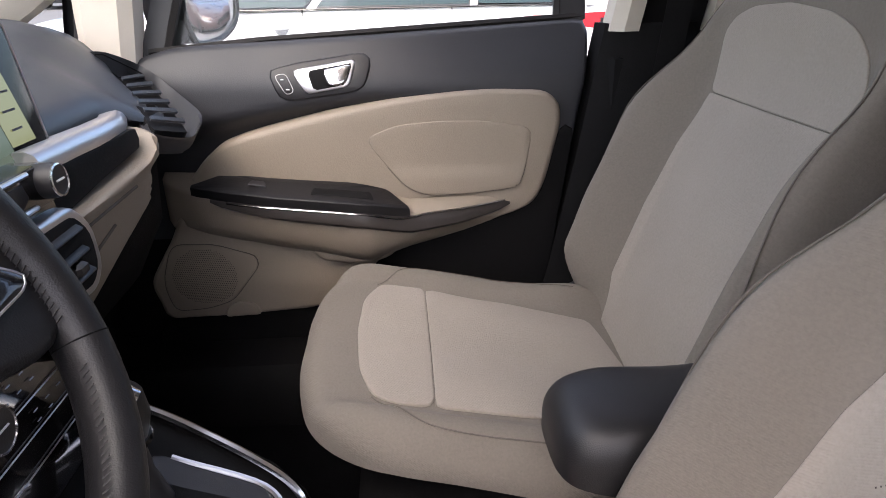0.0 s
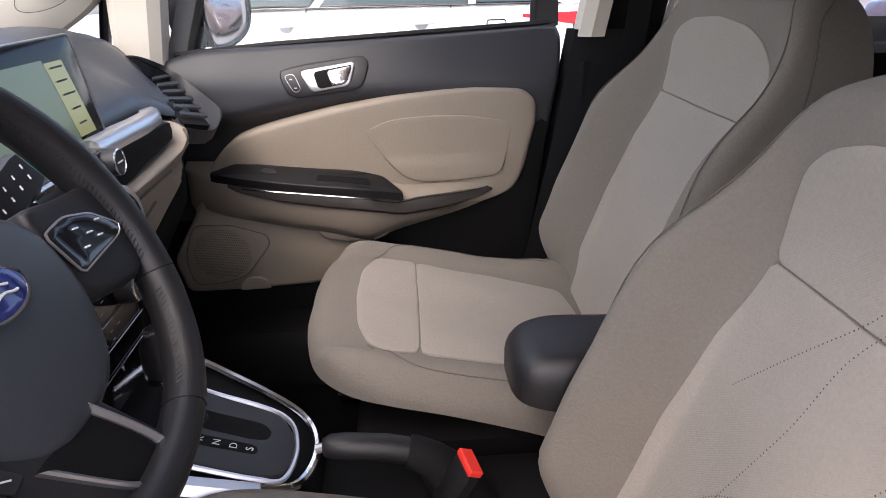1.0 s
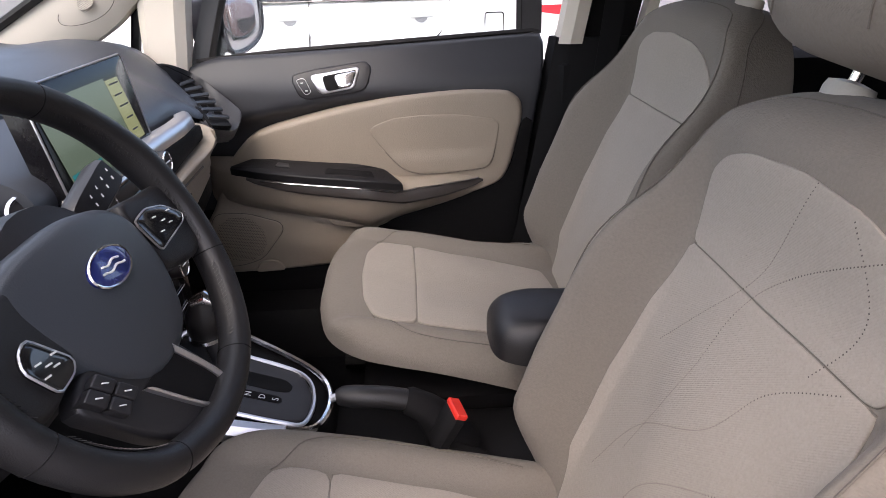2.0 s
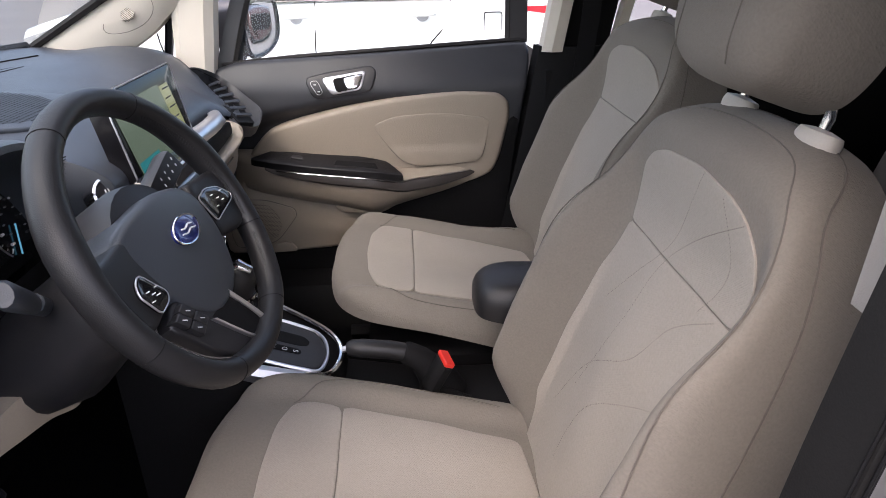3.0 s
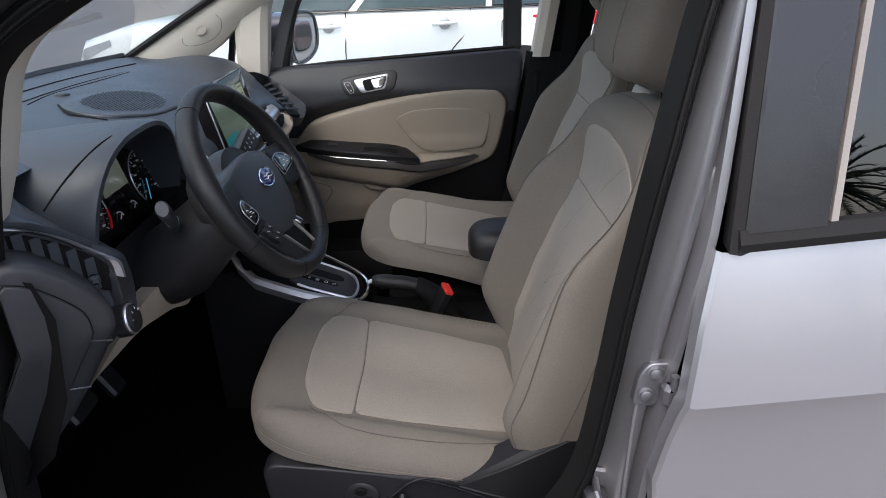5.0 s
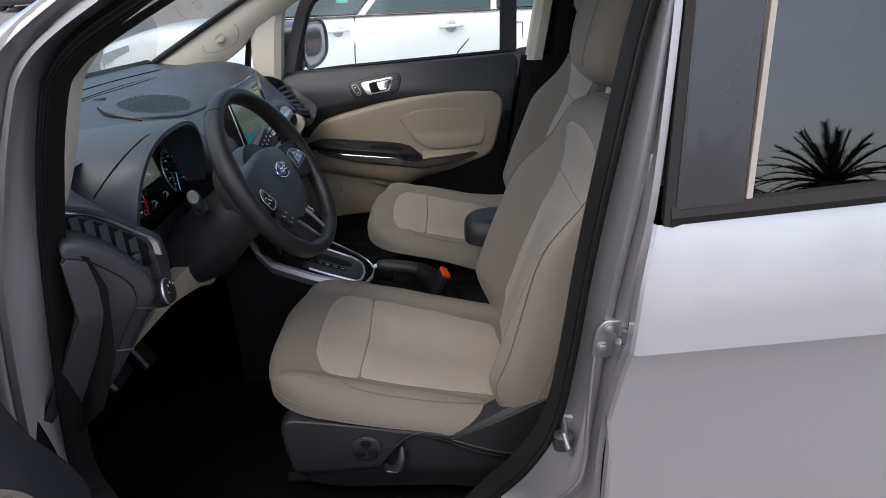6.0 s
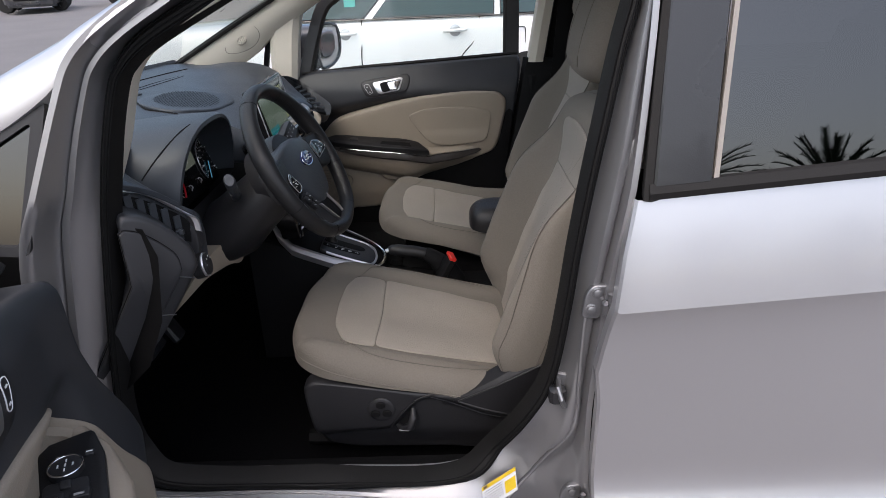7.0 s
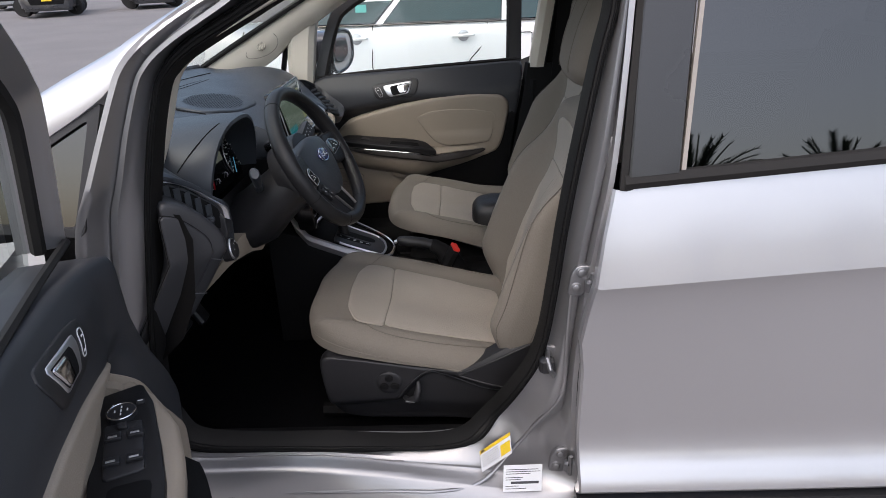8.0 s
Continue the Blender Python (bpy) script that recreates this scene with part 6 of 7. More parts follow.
g.rings([[tuple(o + (i - o) * k + np.array(VN) * n) for o, i in zip(so_, si_)] for k, n in ((0.0, -0.022), (0.0, -0.002), (0.06, 0.0012), (0.22, 0.0015), (0.34, -0.006), (0.90, -0.009), (1.0, -0.010), (1.0, -0.03))])
vf = part("corner_vent", g, DOORGREY, dash, "slatted corner vent with a moulded surround", angle=40)
g = Geo()
g.tube([tuple(Vector(p) + VN * 0.002) for p in chamfered([(-0.436, 0.598, 1.0505), (-0.4265, 0.610, 1.0485), (-0.4005, 0.688, 1.008), (-0.411, 0.612, 1.0115), (-0.4345, 0.596, 1.040)], 0.004)], 0.0011, 5, True)
part("blank_groove", g, DEEP, vf)
vi = chamfered([(0.0, -0.02), (1.06, 0.0), (1.20, 0.5), (1.08, 1.0), (0.0, 1.0)], 0.05)
part("vent_cavity", pillow(dense(vi, 0.1), -0.0035, -0.02, 0.0004, vt, 2, centre=(0.5, 0.5)), DEEP, vf)
for i in range(6):
    v0 = 0.02 + 0.165 * i
    g = Geo()
    r_ = 1.06 + 0.12 * math.sin(math.pi * v0)
    ring = [(0.02, v0, 0.0055), (r_, v0, 0.0055), (r_, v0 + 0.045, 0.004), (0.02, v0 + 0.045, 0.004)]
    g.rings([[vt(*q) for q in ring], [vt(u, v + 0.005, n - 0.003) for u, v, n in ring]], cap0=True, cap1=True)
    part("vent_slat", g, DASH, vf)

# Centre stack: control bar, knobs, vents, climate panel.
ck = lambda y, z, n: (-0.295 + 0.08 * (0.99 - z) + n, y, z)
part("stack_face", pillow(dense(chamfered([(-0.125, 0.985), (0.115, 0.985), (0.125, 0.95), (0.105, 0.72), (-0.10, 0.72), (-0.13, 0.95)], 0.015), 0.02), 0.0, -0.05, 0.006, ck, 3), PIANO, dash, "gloss black centre stack")
part("control_bar", pillow(dense(chamfered([(-0.125, 0.968), (-0.12, 1.005), (0.115, 1.002), (0.12, 0.965)], 0.01), 0.015), 0.012, -0.02, 0.006, ck, 2), PIANO, dash, "gloss black control bar")
g = Geo()
for z in (0.9995, 0.969):
    g.tube([ck(-0.118, z, 0.0125), ck(0.068, z, 0.0125)], 0.0026, 6)
part("control_trim", g, SATIN, dash, "silver trim line")
part("button_strip", pillow(dense(chamfered([(-0.08, 0.974), (-0.08, 0.994), (0.06, 0.994), (0.06, 0.974)], 0.004), 0.015), 0.0138, 0.0, 0.002, ck, 2), BLACK, dash)
for y, z, r in ((0.092, 0.986, 0.0165), (-0.10, 0.986, 0.0165), (0.045, 0.846, 0.020), (-0.095, 0.846, 0.020)):
    m = Matrix.Translation(ck(y, z, 0.004)) @ Matrix.Rotation(radians(86), 4, "Y")
    g = Geo()
    g.turn([(r, 0), (r, 0.018), (r * 0.95, 0.022)], m, 26)
    kb = part("knob", g, BLACK, dash, "black rotary knob with chrome ring")
    g = Geo()
    g.turn([(r * 0.94, 0.021), (r * 0.95, 0.0232), (r * 0.85, 0.0238), (r * 0.82, 0.022)], m, 26, cap=False)
    part("knob_ring", g, CHROME, kb)
    g = Geo()
    g.turn([(r * 0.83, 0.0), (r * 0.83, 0.0225)], m, 20)
    part("knob_cap", g, BLACK, kb)
    g = Geo()
    g.tube([m @ Vector((0, -r * 0.4, 0.0232)), m @ Vector((0, r * 0.4, 0.0232))], 0.0012, 4)
    part("knob_mark", g, MARK, kb)
for s in (1, -1):
    o = chamfered([(s * 0.03, 0.957), (s * 0.118, 0.955), (s * 0.145, 0.925), (s * 0.142, 0.880), (s * 0.118, 0.862), (s * 0.03, 0.868)], 0.015)
    vf = part("centre_vent", pillow(dense(o, 0.01), 0.016, -0.01, 0.006, ck, 3), SATIN, dash, "silver framed centre vent")
    c = np.array([s * 0.085, 0.910])
    part("vent_cavity", pillow(dense(np.array([c + (p - c) * 0.80 for p in o]), 0.01), 0.0165, 0.0, 0.001, ck, 2), DEEP, vf)
    for i in range(3):
        z = 0.934 - 0.022 * i
        g = Geo()
        g.box(ck(s * 0.075, z, 0.017), (0.012, 0.075, 0.004), Matrix.Rotation(0.5, 4, "Y"), 0.3)
        part("vent_slat", g, BLACK, vf)
    g = Geo()
    g.box(ck(s * 0.082, 0.900, 0.022), (0.012, 0.022, 0.014), None, 0.3)
    part("vent_tab", g, BLACK, vf)
g = Geo()
for z in (0.862, 0.824, 0.795, 0.768):
    g.tube([ck(-0.10, z, 0.002), ck(0.085, z, 0.002)], 0.0018 if z > 0.86 else 0.0008, 5)
part("chrome_line", g, SATIN, dash)
g = Geo()
for y, z in ((-0.06, 0.85), (-0.04, 0.85), (-0.02, 0.85), (0.0, 0.85), (-0.05, 0.838), (-0.03, 0.838), (-0.01, 0.838), (-0.02, 0.812), (0.0, 0.812), (0.02, 0.812), (-0.02, 0.802), (0.0, 0.802)):
    g = Geo()
    g.tube([ck(y - 0.003, z, 0.0022), ck(y + 0.003, z, 0.0022)], 0.0008, 4)
    part("control_mark", g, DULL, dash)
g = Geo()
g.turn([(0.003, 0), (0.003, 0.003)], Matrix.Translation(ck(-0.072, 0.826, 0.001)) @ Matrix.Rotation(radians(88), 4, "Y"), 10)
part("warning_light", g, RED_GLOW, dash)

# ---- steering wheel ----
wheel = thing("steering_wheel", "black leather steering wheel with silver spoke trims", "steering wheel", (-0.21, -0.316, 0.984))
WO, WN = Vector((-0.197, -0.304, 1.000)), Vector((0.879, -0.070, 0.472)).normalized()
WA = Vector((0, 0, 1)).cross(WN).normalized()
WU = WN.cross(WA).normalized()
wt = lambda a, b, n: tuple(WO + WA * a + WU * b + WN * n)
R = 0.174
g, rs = Geo(), []
for t in np.linspace(0, 2 * math.pi, 72, endpoint=False):
    grip = 0.0025 * (math.exp(-((math.sin(t) - 0.35) / 0.25) ** 2))
    ra, rb = 0.0155 + grip, 0.0185 + grip
    flat = 1 - 0.03 * smooth(-0.8, -1.0, math.sin(t))
    rs.append([wt((R * flat + ra * math.cos(k)) * math.cos(t), (R * flat + ra * math.cos(k)) * math.sin(t), rb * math.sin(k)) for k in np.linspace(0, 2 * math.pi, 16, endpoint=False)])
g.rings(rs + [rs[0]])
part("rim", g, LEATHER, wheel, "black leather rim", angle=80)
for t in (radians(62), radians(118), radians(200), radians(-20), radians(-62), radians(-118)):
    g = Geo()
    grip = 0.0025 * (math.exp(-((math.sin(t) - 0.35) / 0.25) ** 2))
    flat = R * (1 - 0.03 * smooth(-0.8, -1.0, math.sin(t)))
    g.tube([wt((flat + (0.0154 + grip) * math.cos(k)) * math.cos(t), (flat + (0.0154 + grip) * math.cos(k)) * math.sin(t), (0.0184 + grip) * math.sin(k)) for k in np.linspace(0, 2 * math.pi, 24, endpoint=False)], 0.0006, 4, True)
    part("rim_seam", g, DEEP, wheel)
g = Geo()
for t0, t1 in ((-15, 58), (122, 195), (-57, -25), (205, 238)):
    for t in np.radians(np.arange(t0, t1, 1.6)):
        r = R - 0.0165
        g.tube([wt(r * math.cos(t), r * math.sin(t), 0.006), wt((r + 0.001) * math.cos(t + 0.016), (r + 0.001) * math.sin(t + 0.016), 0.011)], 0.0005, 4)
part("rim_stitching", g, BLACK, wheel, kind="stuff")
pad = dense(chamfered([(-0.112, 0.036), (-0.07, 0.052), (0.0, 0.058), (0.06, 0.046), (0.088, 0.022), (0.090, -0.035), (0.062, -0.088), (0.028, -0.102), (-0.030, -0.104), (-0.070, -0.070), (-0.098, -0.020)], 0.022), 0.012)
dome = lambda a, b: 0.012 - 1.1 * a * a - 0.9 * (b - 0.01) ** 2
hub = part("hub_pad", pillow(pad, dome, -0.05, 0.012, wt, 7, centre=(0, 0)), DASH, wheel, "dark grey hub pad with oval badge", angle=60)
g = Geo()
ov = [(0.030 * math.cos(t), 0.002 + 0.0165 * math.sin(t)) for t in np.linspace(0, 2 * math.pi, 32, endpoint=False)]
part("badge", pillow(ov, lambda a, b: dome(a, b) + 0.004, -0.02, 0.002, wt, 3), EMBLEM, hub, "blue oval badge")
g = Geo()
g.tube([wt(a, b, dome(a, b) + 0.0035) for a, b in ov], 0.0013, 5, True)
part("badge_ring", g, CHROME, hub)
g = Geo()
for b0, w0 in ((0.005, 0.013), (-0.001, 0.017)):
    g.tube([wt(a, b0 + 0.0012 * math.sin(a * 300), dome(a, b0) + 0.0048) for a in np.linspace(-w0, w0, 12)], 0.0011, 5)
part("badge_swash", g, MARK, hub)
for s, pod_ in ((1, [(0.080, 0.016), (0.108, 0.020), (0.135, 0.012), (0.156, -0.008), (0.148, -0.014), (0.088, -0.022)]), (-1, [(-0.112, 0.002), (-0.090, -0.032), (-0.098, -0.040), (-0.122, -0.043), (-0.134, -0.014), (-0.126, -0.002)])):
    sp = dense(chamfered([(s * 0.080, 0.040), (s * 0.13, 0.034), (s * 0.166, 0.034), (s * 0.170, -0.025), (s * 0.155, -0.050), (s * 0.13, -0.052), (s * 0.080, -0.040)], 0.012), 0.01)
    lift_ = lambda a: 0.002 + 0.06 * max(0, abs(a) - 0.10)
    spoke = part("spoke", pillow(sp, lambda a, b: lift_(a), -0.03, 0.008, wt, 4), LEATHER, wheel)
    bo_ = chamfered(pod_, 0.005)
    part("button_pod", pillow(dense(bo_, 0.005), lambda a, b: lift_(a) + 0.0045, -0.02, 0.002, wt, 3), PIANO, spoke)
    g = Geo()
    g.tube([wt(p[0], p[1], lift_(p[0]) + 0.0034) for p in dense(bo_, 0.005)], 0.0012, 5, True)
    part("pod_rim", g, SATIN, spoke)
    pc = np.mean(bo_, axis=0)
    for k in range(5):
        q = pc + (np.array([(0.016, 0.005), (-0.010, 0.008), (0.0, 0.0), (-0.012, -0.008), (0.008, -0.006)][k])) * (1.0 if s > 0 else 0.7)
        g = Geo()
        g.tube([wt(q[0] - 0.003, q[1], lift_(q[0]) + 0.0052), wt(q[0] + 0.003, q[1] - 0.001, lift_(q[0]) + 0.0052)], 0.0009, 4)
        part("button_mark", g, MARK, spoke)
# Bottom spoke with its bright frame and the switch block beside it.
ls_ = dense(chamfered([(-0.118, -0.062), (-0.085, -0.045), (0.022, -0.085), (0.056, -0.160), (0.030, -0.172), (-0.030, -0.170), (-0.075, -0.130)], 0.012), 0.008)
low = part("lower_spoke", pillow(ls_, -0.002, -0.02, 0.006, wt, 3), BLACK, wheel)
fr_ = chamfered([(0.014, -0.094), (0.030, -0.126), (0.040, -0.154), (0.026, -0.165), (0.006, -0.164), (-0.012, -0.146), (-0.052, -0.094)], 0.006)
part("spoke_window", pillow(dense(fr_, 0.008), -0.0012, -0.01, 0.0005, wt, 2), DEEP, low)
g, rs = Geo(), []
for p in spline([(0.010, -0.088), (0.030, -0.124), (0.042, -0.152), (0.040, -0.164), (0.026, -0.168), (0.006, -0.165), (-0.014, -0.146), (-0.052, -0.094)], 5, False):
    q = np.array([0.004, -0.130])
    inner = q + (p - q) * 0.80
    rs.append([wt(*p, -0.004), wt(*p, 0.003), wt(*(p * 0.6 + inner * 0.4), 0.0042), wt(*inner, 0.001), wt(*inner, -0.004)])
g.rings(rs, cap0=True, cap1=True)
part("spoke_trim", g, SATIN, low, "satin silver spoke trim")
for i in range(2):
    for k in range(2):
        A = np.array([-0.112, -0.060]) + np.array([0.0145, 0.004]) * i + np.array([0.0125, -0.0185]) * k
        B, C = np.array([0.0135, 0.0038]), np.array([0.0115, -0.0172])
        sq = chamfered([tuple(A), tuple(A + B), tuple(A + B + C), tuple(A + C)], 0.002, 2)
        sw_ = part("spoke_switch", pillow(sq, 0.006, -0.01, 0.002, wt, 2), BLACK, low)
        q = A + (B + C) / 2
        g = Geo()
        g.tube([wt(q[0] - 0.003, q[1] + 0.002, 0.0062), wt(q[0] + 0.003, q[1] - 0.002, 0.0062)], 0.0007, 4)
        part("switch_mark", g, MARK, sw_)
g = Geo()
g.turn([(0.075, -0.10), (0.082, -0.04), (0.078, -0.02), (0.06, -0.015)], Matrix.Translation(WO) @ Matrix((WA, WU, WN)).transposed().to_4x4(), 28)
col = part("column_collar", g, BLACK, wheel)
# Column cover and stalks.
cover = thing("steering_column", "dark plastic column cover with two stalks", "steering column", (-0.32, -0.316, 0.93))
g = Geo()
g.rings([[tuple(WO + WN * n + WA * (w * math.cos(t)) + WU * (c + h * math.sin(t))) for t in np.linspace(0, 2 * math.pi, 20, endpoint=False)] for n, w, h, c in ((-0.045, 0.062, 0.055, -0.005), (-0.055, 0.070, 0.062, -0.01), (-0.14, 0.085, 0.066, -0.03), (-0.22, 0.09, 0.075, -0.05), (-0.30, 0.08, 0.07, -0.05))], cap0=True, cap1=True)
part("column_cover", g, BLACK, cover, angle=50)
for s in (1, -1):
    g = Geo()
    p0 = WO + WN * -0.085 + WA * (s * 0.06) + WU * (0.02 if s > 0 else 0.0)
    tip = Vector((-0.262, -0.110, 1.036)) if s > 0 else Vector((-0.315, -0.455, 1.000))
    if s < 0:
        p0, tip = Vector((-0.345, -0.335, 0.925)), Vector((-0.316, -0.450, 1.006))
    mid = p0 + (tip - p0) * 0.45
    g.tube([p0, mid], [0.010, 0.012], 10, up=WN)
    if s > 0:
        d = (tip - p0).normalized()
        h = d.cross(WN).normalized()
        ring = lambda q, w, t: [q + h * a + WN * b for a, b in ((-w, -t * 0.5), (-w * 0.8, -t), (w * 0.8, -t), (w, -t * 0.5), (w, t * 0.5), (w * 0.8, t), (-w * 0.8, t), (-w, t * 0.5))]
        L = (tip - p0).length
        g.rings([ring(p0 + d * (L * k), w, t) for k, w, t in ((0.38, 0.010, 0.009), (0.45, 0.017, 0.012), (0.55, 0.019, 0.013), (0.90, 0.020, 0.013), (0.97, 0.018, 0.012), (1.0, 0.012, 0.008))], cap0=True, cap1=True)
    else:
        g.tube([mid, p0 + (tip - p0) * 0.55, tip - (tip - p0) * 0.05, tip], [0.012, 0.014, 0.0165, 0.013], 12, flat=0.75, up=WN)
    sk = part("stalk", g, BLACK if s > 0 else DASH, cover, "dark wiper stalk" if s > 0 else "dark indicator stalk")
    g = Geo()
    for i in range(4 if s > 0 else 0):
        c = p0 + (tip - p0) * (0.60 + 0.1 * i) + WN * 0.0132
        for h_ in (-0.006, 0.004):
            g.tube([c + WU * h_, c + WU * (h_ + 0.004)], 0.0010, 4)
    if s > 0:
        part("stalk_marks", g, MARK, sk)

# Pedals.
for y, w, z in ((-0.33, 0.09, 0.56), (-0.20, 0.055, 0.52)):
    p = thing("pedal", "black rubber faced pedal under the dash", "pedal", (-0.66, y, z - 0.05), "pedals")
    g = Geo()
    g.box((-0.63, y, z), (0.02, w, 0.075), Matrix.Rotation(-0.5, 4, "Y"), 0.3)
    part("pedal_pad", g, BLACK, p)
    g = Geo()
    g.tube([(-0.64, y, z + 0.01), (-0.70, y, z + 0.10), (-0.78, y, z + 0.28)], 0.009, 8)
    part("pedal_arm", g, BLACK, p)

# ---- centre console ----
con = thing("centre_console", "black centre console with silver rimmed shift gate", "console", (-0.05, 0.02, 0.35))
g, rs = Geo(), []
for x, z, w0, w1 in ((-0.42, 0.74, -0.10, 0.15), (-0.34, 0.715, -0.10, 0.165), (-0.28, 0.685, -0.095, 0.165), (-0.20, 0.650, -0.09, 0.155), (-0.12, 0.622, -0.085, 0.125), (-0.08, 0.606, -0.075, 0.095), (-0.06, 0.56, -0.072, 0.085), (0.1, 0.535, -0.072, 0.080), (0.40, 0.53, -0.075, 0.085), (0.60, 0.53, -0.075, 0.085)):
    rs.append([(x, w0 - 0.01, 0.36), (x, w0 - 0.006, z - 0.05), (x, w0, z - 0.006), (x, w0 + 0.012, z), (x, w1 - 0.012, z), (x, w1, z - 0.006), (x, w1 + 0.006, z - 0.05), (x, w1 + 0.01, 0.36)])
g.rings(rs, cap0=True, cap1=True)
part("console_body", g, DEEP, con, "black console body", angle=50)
cz = along([-0.42, -0.34, -0.28, -0.20, -0.12, -0.08, -0.05], [0.742, 0.717, 0.687, 0.652, 0.624, 0.608, 0.602])
ct = lambda x, y, n: (x, y, cz(x) + n)
g = Geo()
rim_ = spline([(-0.36, 0.150), (-0.30, 0.152), (-0.22, 0.140), (-0.13, 0.105), (-0.085, 0.075), (-0.066, 0.03), (-0.068, -0.02), (-0.085, -0.055), (-0.12, -0.072)], 6, False)
g.tube([ct(p[0], p[1], 0.006) for p in rim_], 0.006, 8)
part("chrome_rim", g, CHROME, con, "chrome rim of the shift console")
g = Geo()
ri2 = spline([(-0.12, -0.070), (-0.20, -0.082), (-0.27, -0.088), (-0.305, -0.090)], 6, False)
g.rings([[(p[0], p[1] + a, cz(p[0]) + b) for a, b in ((-0.010, -0.02), (-0.014, -0.002), (-0.006, 0.008), (0.010, 0.006), (0.014, -0.002))] for p in ri2] + [[(-0.335, -0.094 + a, 0.742 + b) for a, b in ((-0.010, -0.02), (-0.014, -0.002), (-0.006, 0.010), (0.008, 0.01), (0.012, 0.0))], [(-0.352, -0.096 + a, 0.785 + b) for a, b in ((-0.006, -0.01), (-0.008, -0.002), (-0.004, 0.004), (0.005, 0.004), (0.006, 0.0))]], cap0=True, cap1=True)
part("silver_side_rail", g, SATIN, con, "satin silver console rail")
go = dense(chamfered([(-0.24, 0.085), (-0.115, 0.070), (-0.088, 0.02), (-0.095, -0.045), (-0.13, -0.055), (-0.24, -0.055)], 0.015), 0.01)
gate = part("shift_plate", pillow(go, 0.008, -0.01, 0.004, ct, 3), BLACK, con, "dark shift plate with gear letters")
g = Geo()
g.tube([ct(p[0], p[1], 0.007) for p in spline([(-0.22, 0.083), (-0.118, 0.070), (-0.090, 0.02), (-0.096, -0.046), (-0.13, -0.058), (-0.22, -0.058)], 6, False)], 0.0035, 6)
part("plate_rim", g, SATIN, gate)
part("shift_slot", pillow(dense(chamfered([(-0.235, 0.045), (-0.135, 0.042), (-0.122, 0.03), (-0.125, 0.012), (-0.145, 0.008), (-0.235, 0.010)], 0.006), 0.008), 0.0085, 0.0, 0.0005, ct, 2), DEEP, gate)
part("letter_strip", pillow(dense(chamfered([(-0.235, -0.002), (-0.135, -0.002), (-0.132, -0.018), (-0.235, -0.022)], 0.004), 0.008), 0.0088, 0.0, 0.0005, ct, 2), DEEP, gate)
for ch, x in (("P", -0.222), ("R", -0.201), ("N", -0.181), ("D", -0.161), ("S", -0.142)):
    cu = bpy.data.curves.new("gear_letter", "FONT")
    cu.body, cu.size, cu.extrude, cu.align_x, cu.align_y = ch, 0.014, 0.0002, "CENTER", "CENTER"
    ob = new("gear_letter", cu)
    ob.data.materials.append(MARK)
    ob.matrix_world = Matrix.Translation((x, -0.011, cz(x) + 0.0092)) @ Matrix.Rotation(radians(15), 4, "Y") @ Matrix.Rotation(radians(90), 4, "Z")
    ob.parent = gate
# Shift lever.
lev = thing("gear_lever", "chrome topped automatic gear lever in the console", "gear lever", (-0.22, 0.027, 0.66))
g = Geo()
g.tube([(-0.215, 0.027, 0.655), (-0.225, 0.024, 0.70), (-0.232, 0.022, 0.745)], [0.016, 0.013, 0.015], 12)
part("lever_stem", g, BLACK, lev)
g = Geo()
g.tube([(-0.232, 0.022, 0.735), (-0.235, 0.021, 0.75), (-0.232, 0.020, 0.775), (-0.226, 0.019, 0.798), (-0.222, 0.018, 0.806)], [0.020, 0.027, 0.029, 0.022, 0.010], 16)
part("lever_knob", g, LEATHER, lev)
g = Geo()
g.tube([(-0.234, 0.022, 0.738), (-0.2345, 0.0215, 0.744)], [0.0275, 0.0275], 18)
part("lever_collar", g, CHROME, lev, "chrome collar")
g = Geo()
g.tube([(-0.246, 0.010, 0.800), (-0.226, 0.012, 0.808), (-0.208, 0.015, 0.795)], [0.008, 0.012, 0.008], 10)
part("lever_chrome", g, CHROME, lev, "chrome knob trim")

# Hand brake with its gaiter.
hb = thing("hand_brake", "black hand brake lever lying between the seats", "hand brake", (0.03, -0.03, 0.54))
g = Geo()
g.tube([(-0.055, -0.036, 0.655), (-0.045, -0.036, 0.658)], [0.006, 0.006], 8)
part("release_button", g, SATIN, hb)
g = Geo()
g.tube([(-0.046, -0.036, 0.657), (-0.038, -0.036, 0.658), (-0.02, -0.035, 0.656), (0.03, -0.032, 0.648), (0.055, -0.030, 0.640)], [0.011, 0.015, 0.017, 0.017, 0.017], 14)
part("grip", g, LEATHER, hb)
g = Geo()
g.tube([(0.055, -0.030, 0.641), (0.058, -0.030, 0.640), (0.085, -0.028, 0.622), (0.11, -0.026, 0.59), (0.125, -0.024, 0.545)], [0.018, 0.021, 0.024, 0.034, 0.046], 14)
part("gaiter", g, DEEP, hb)
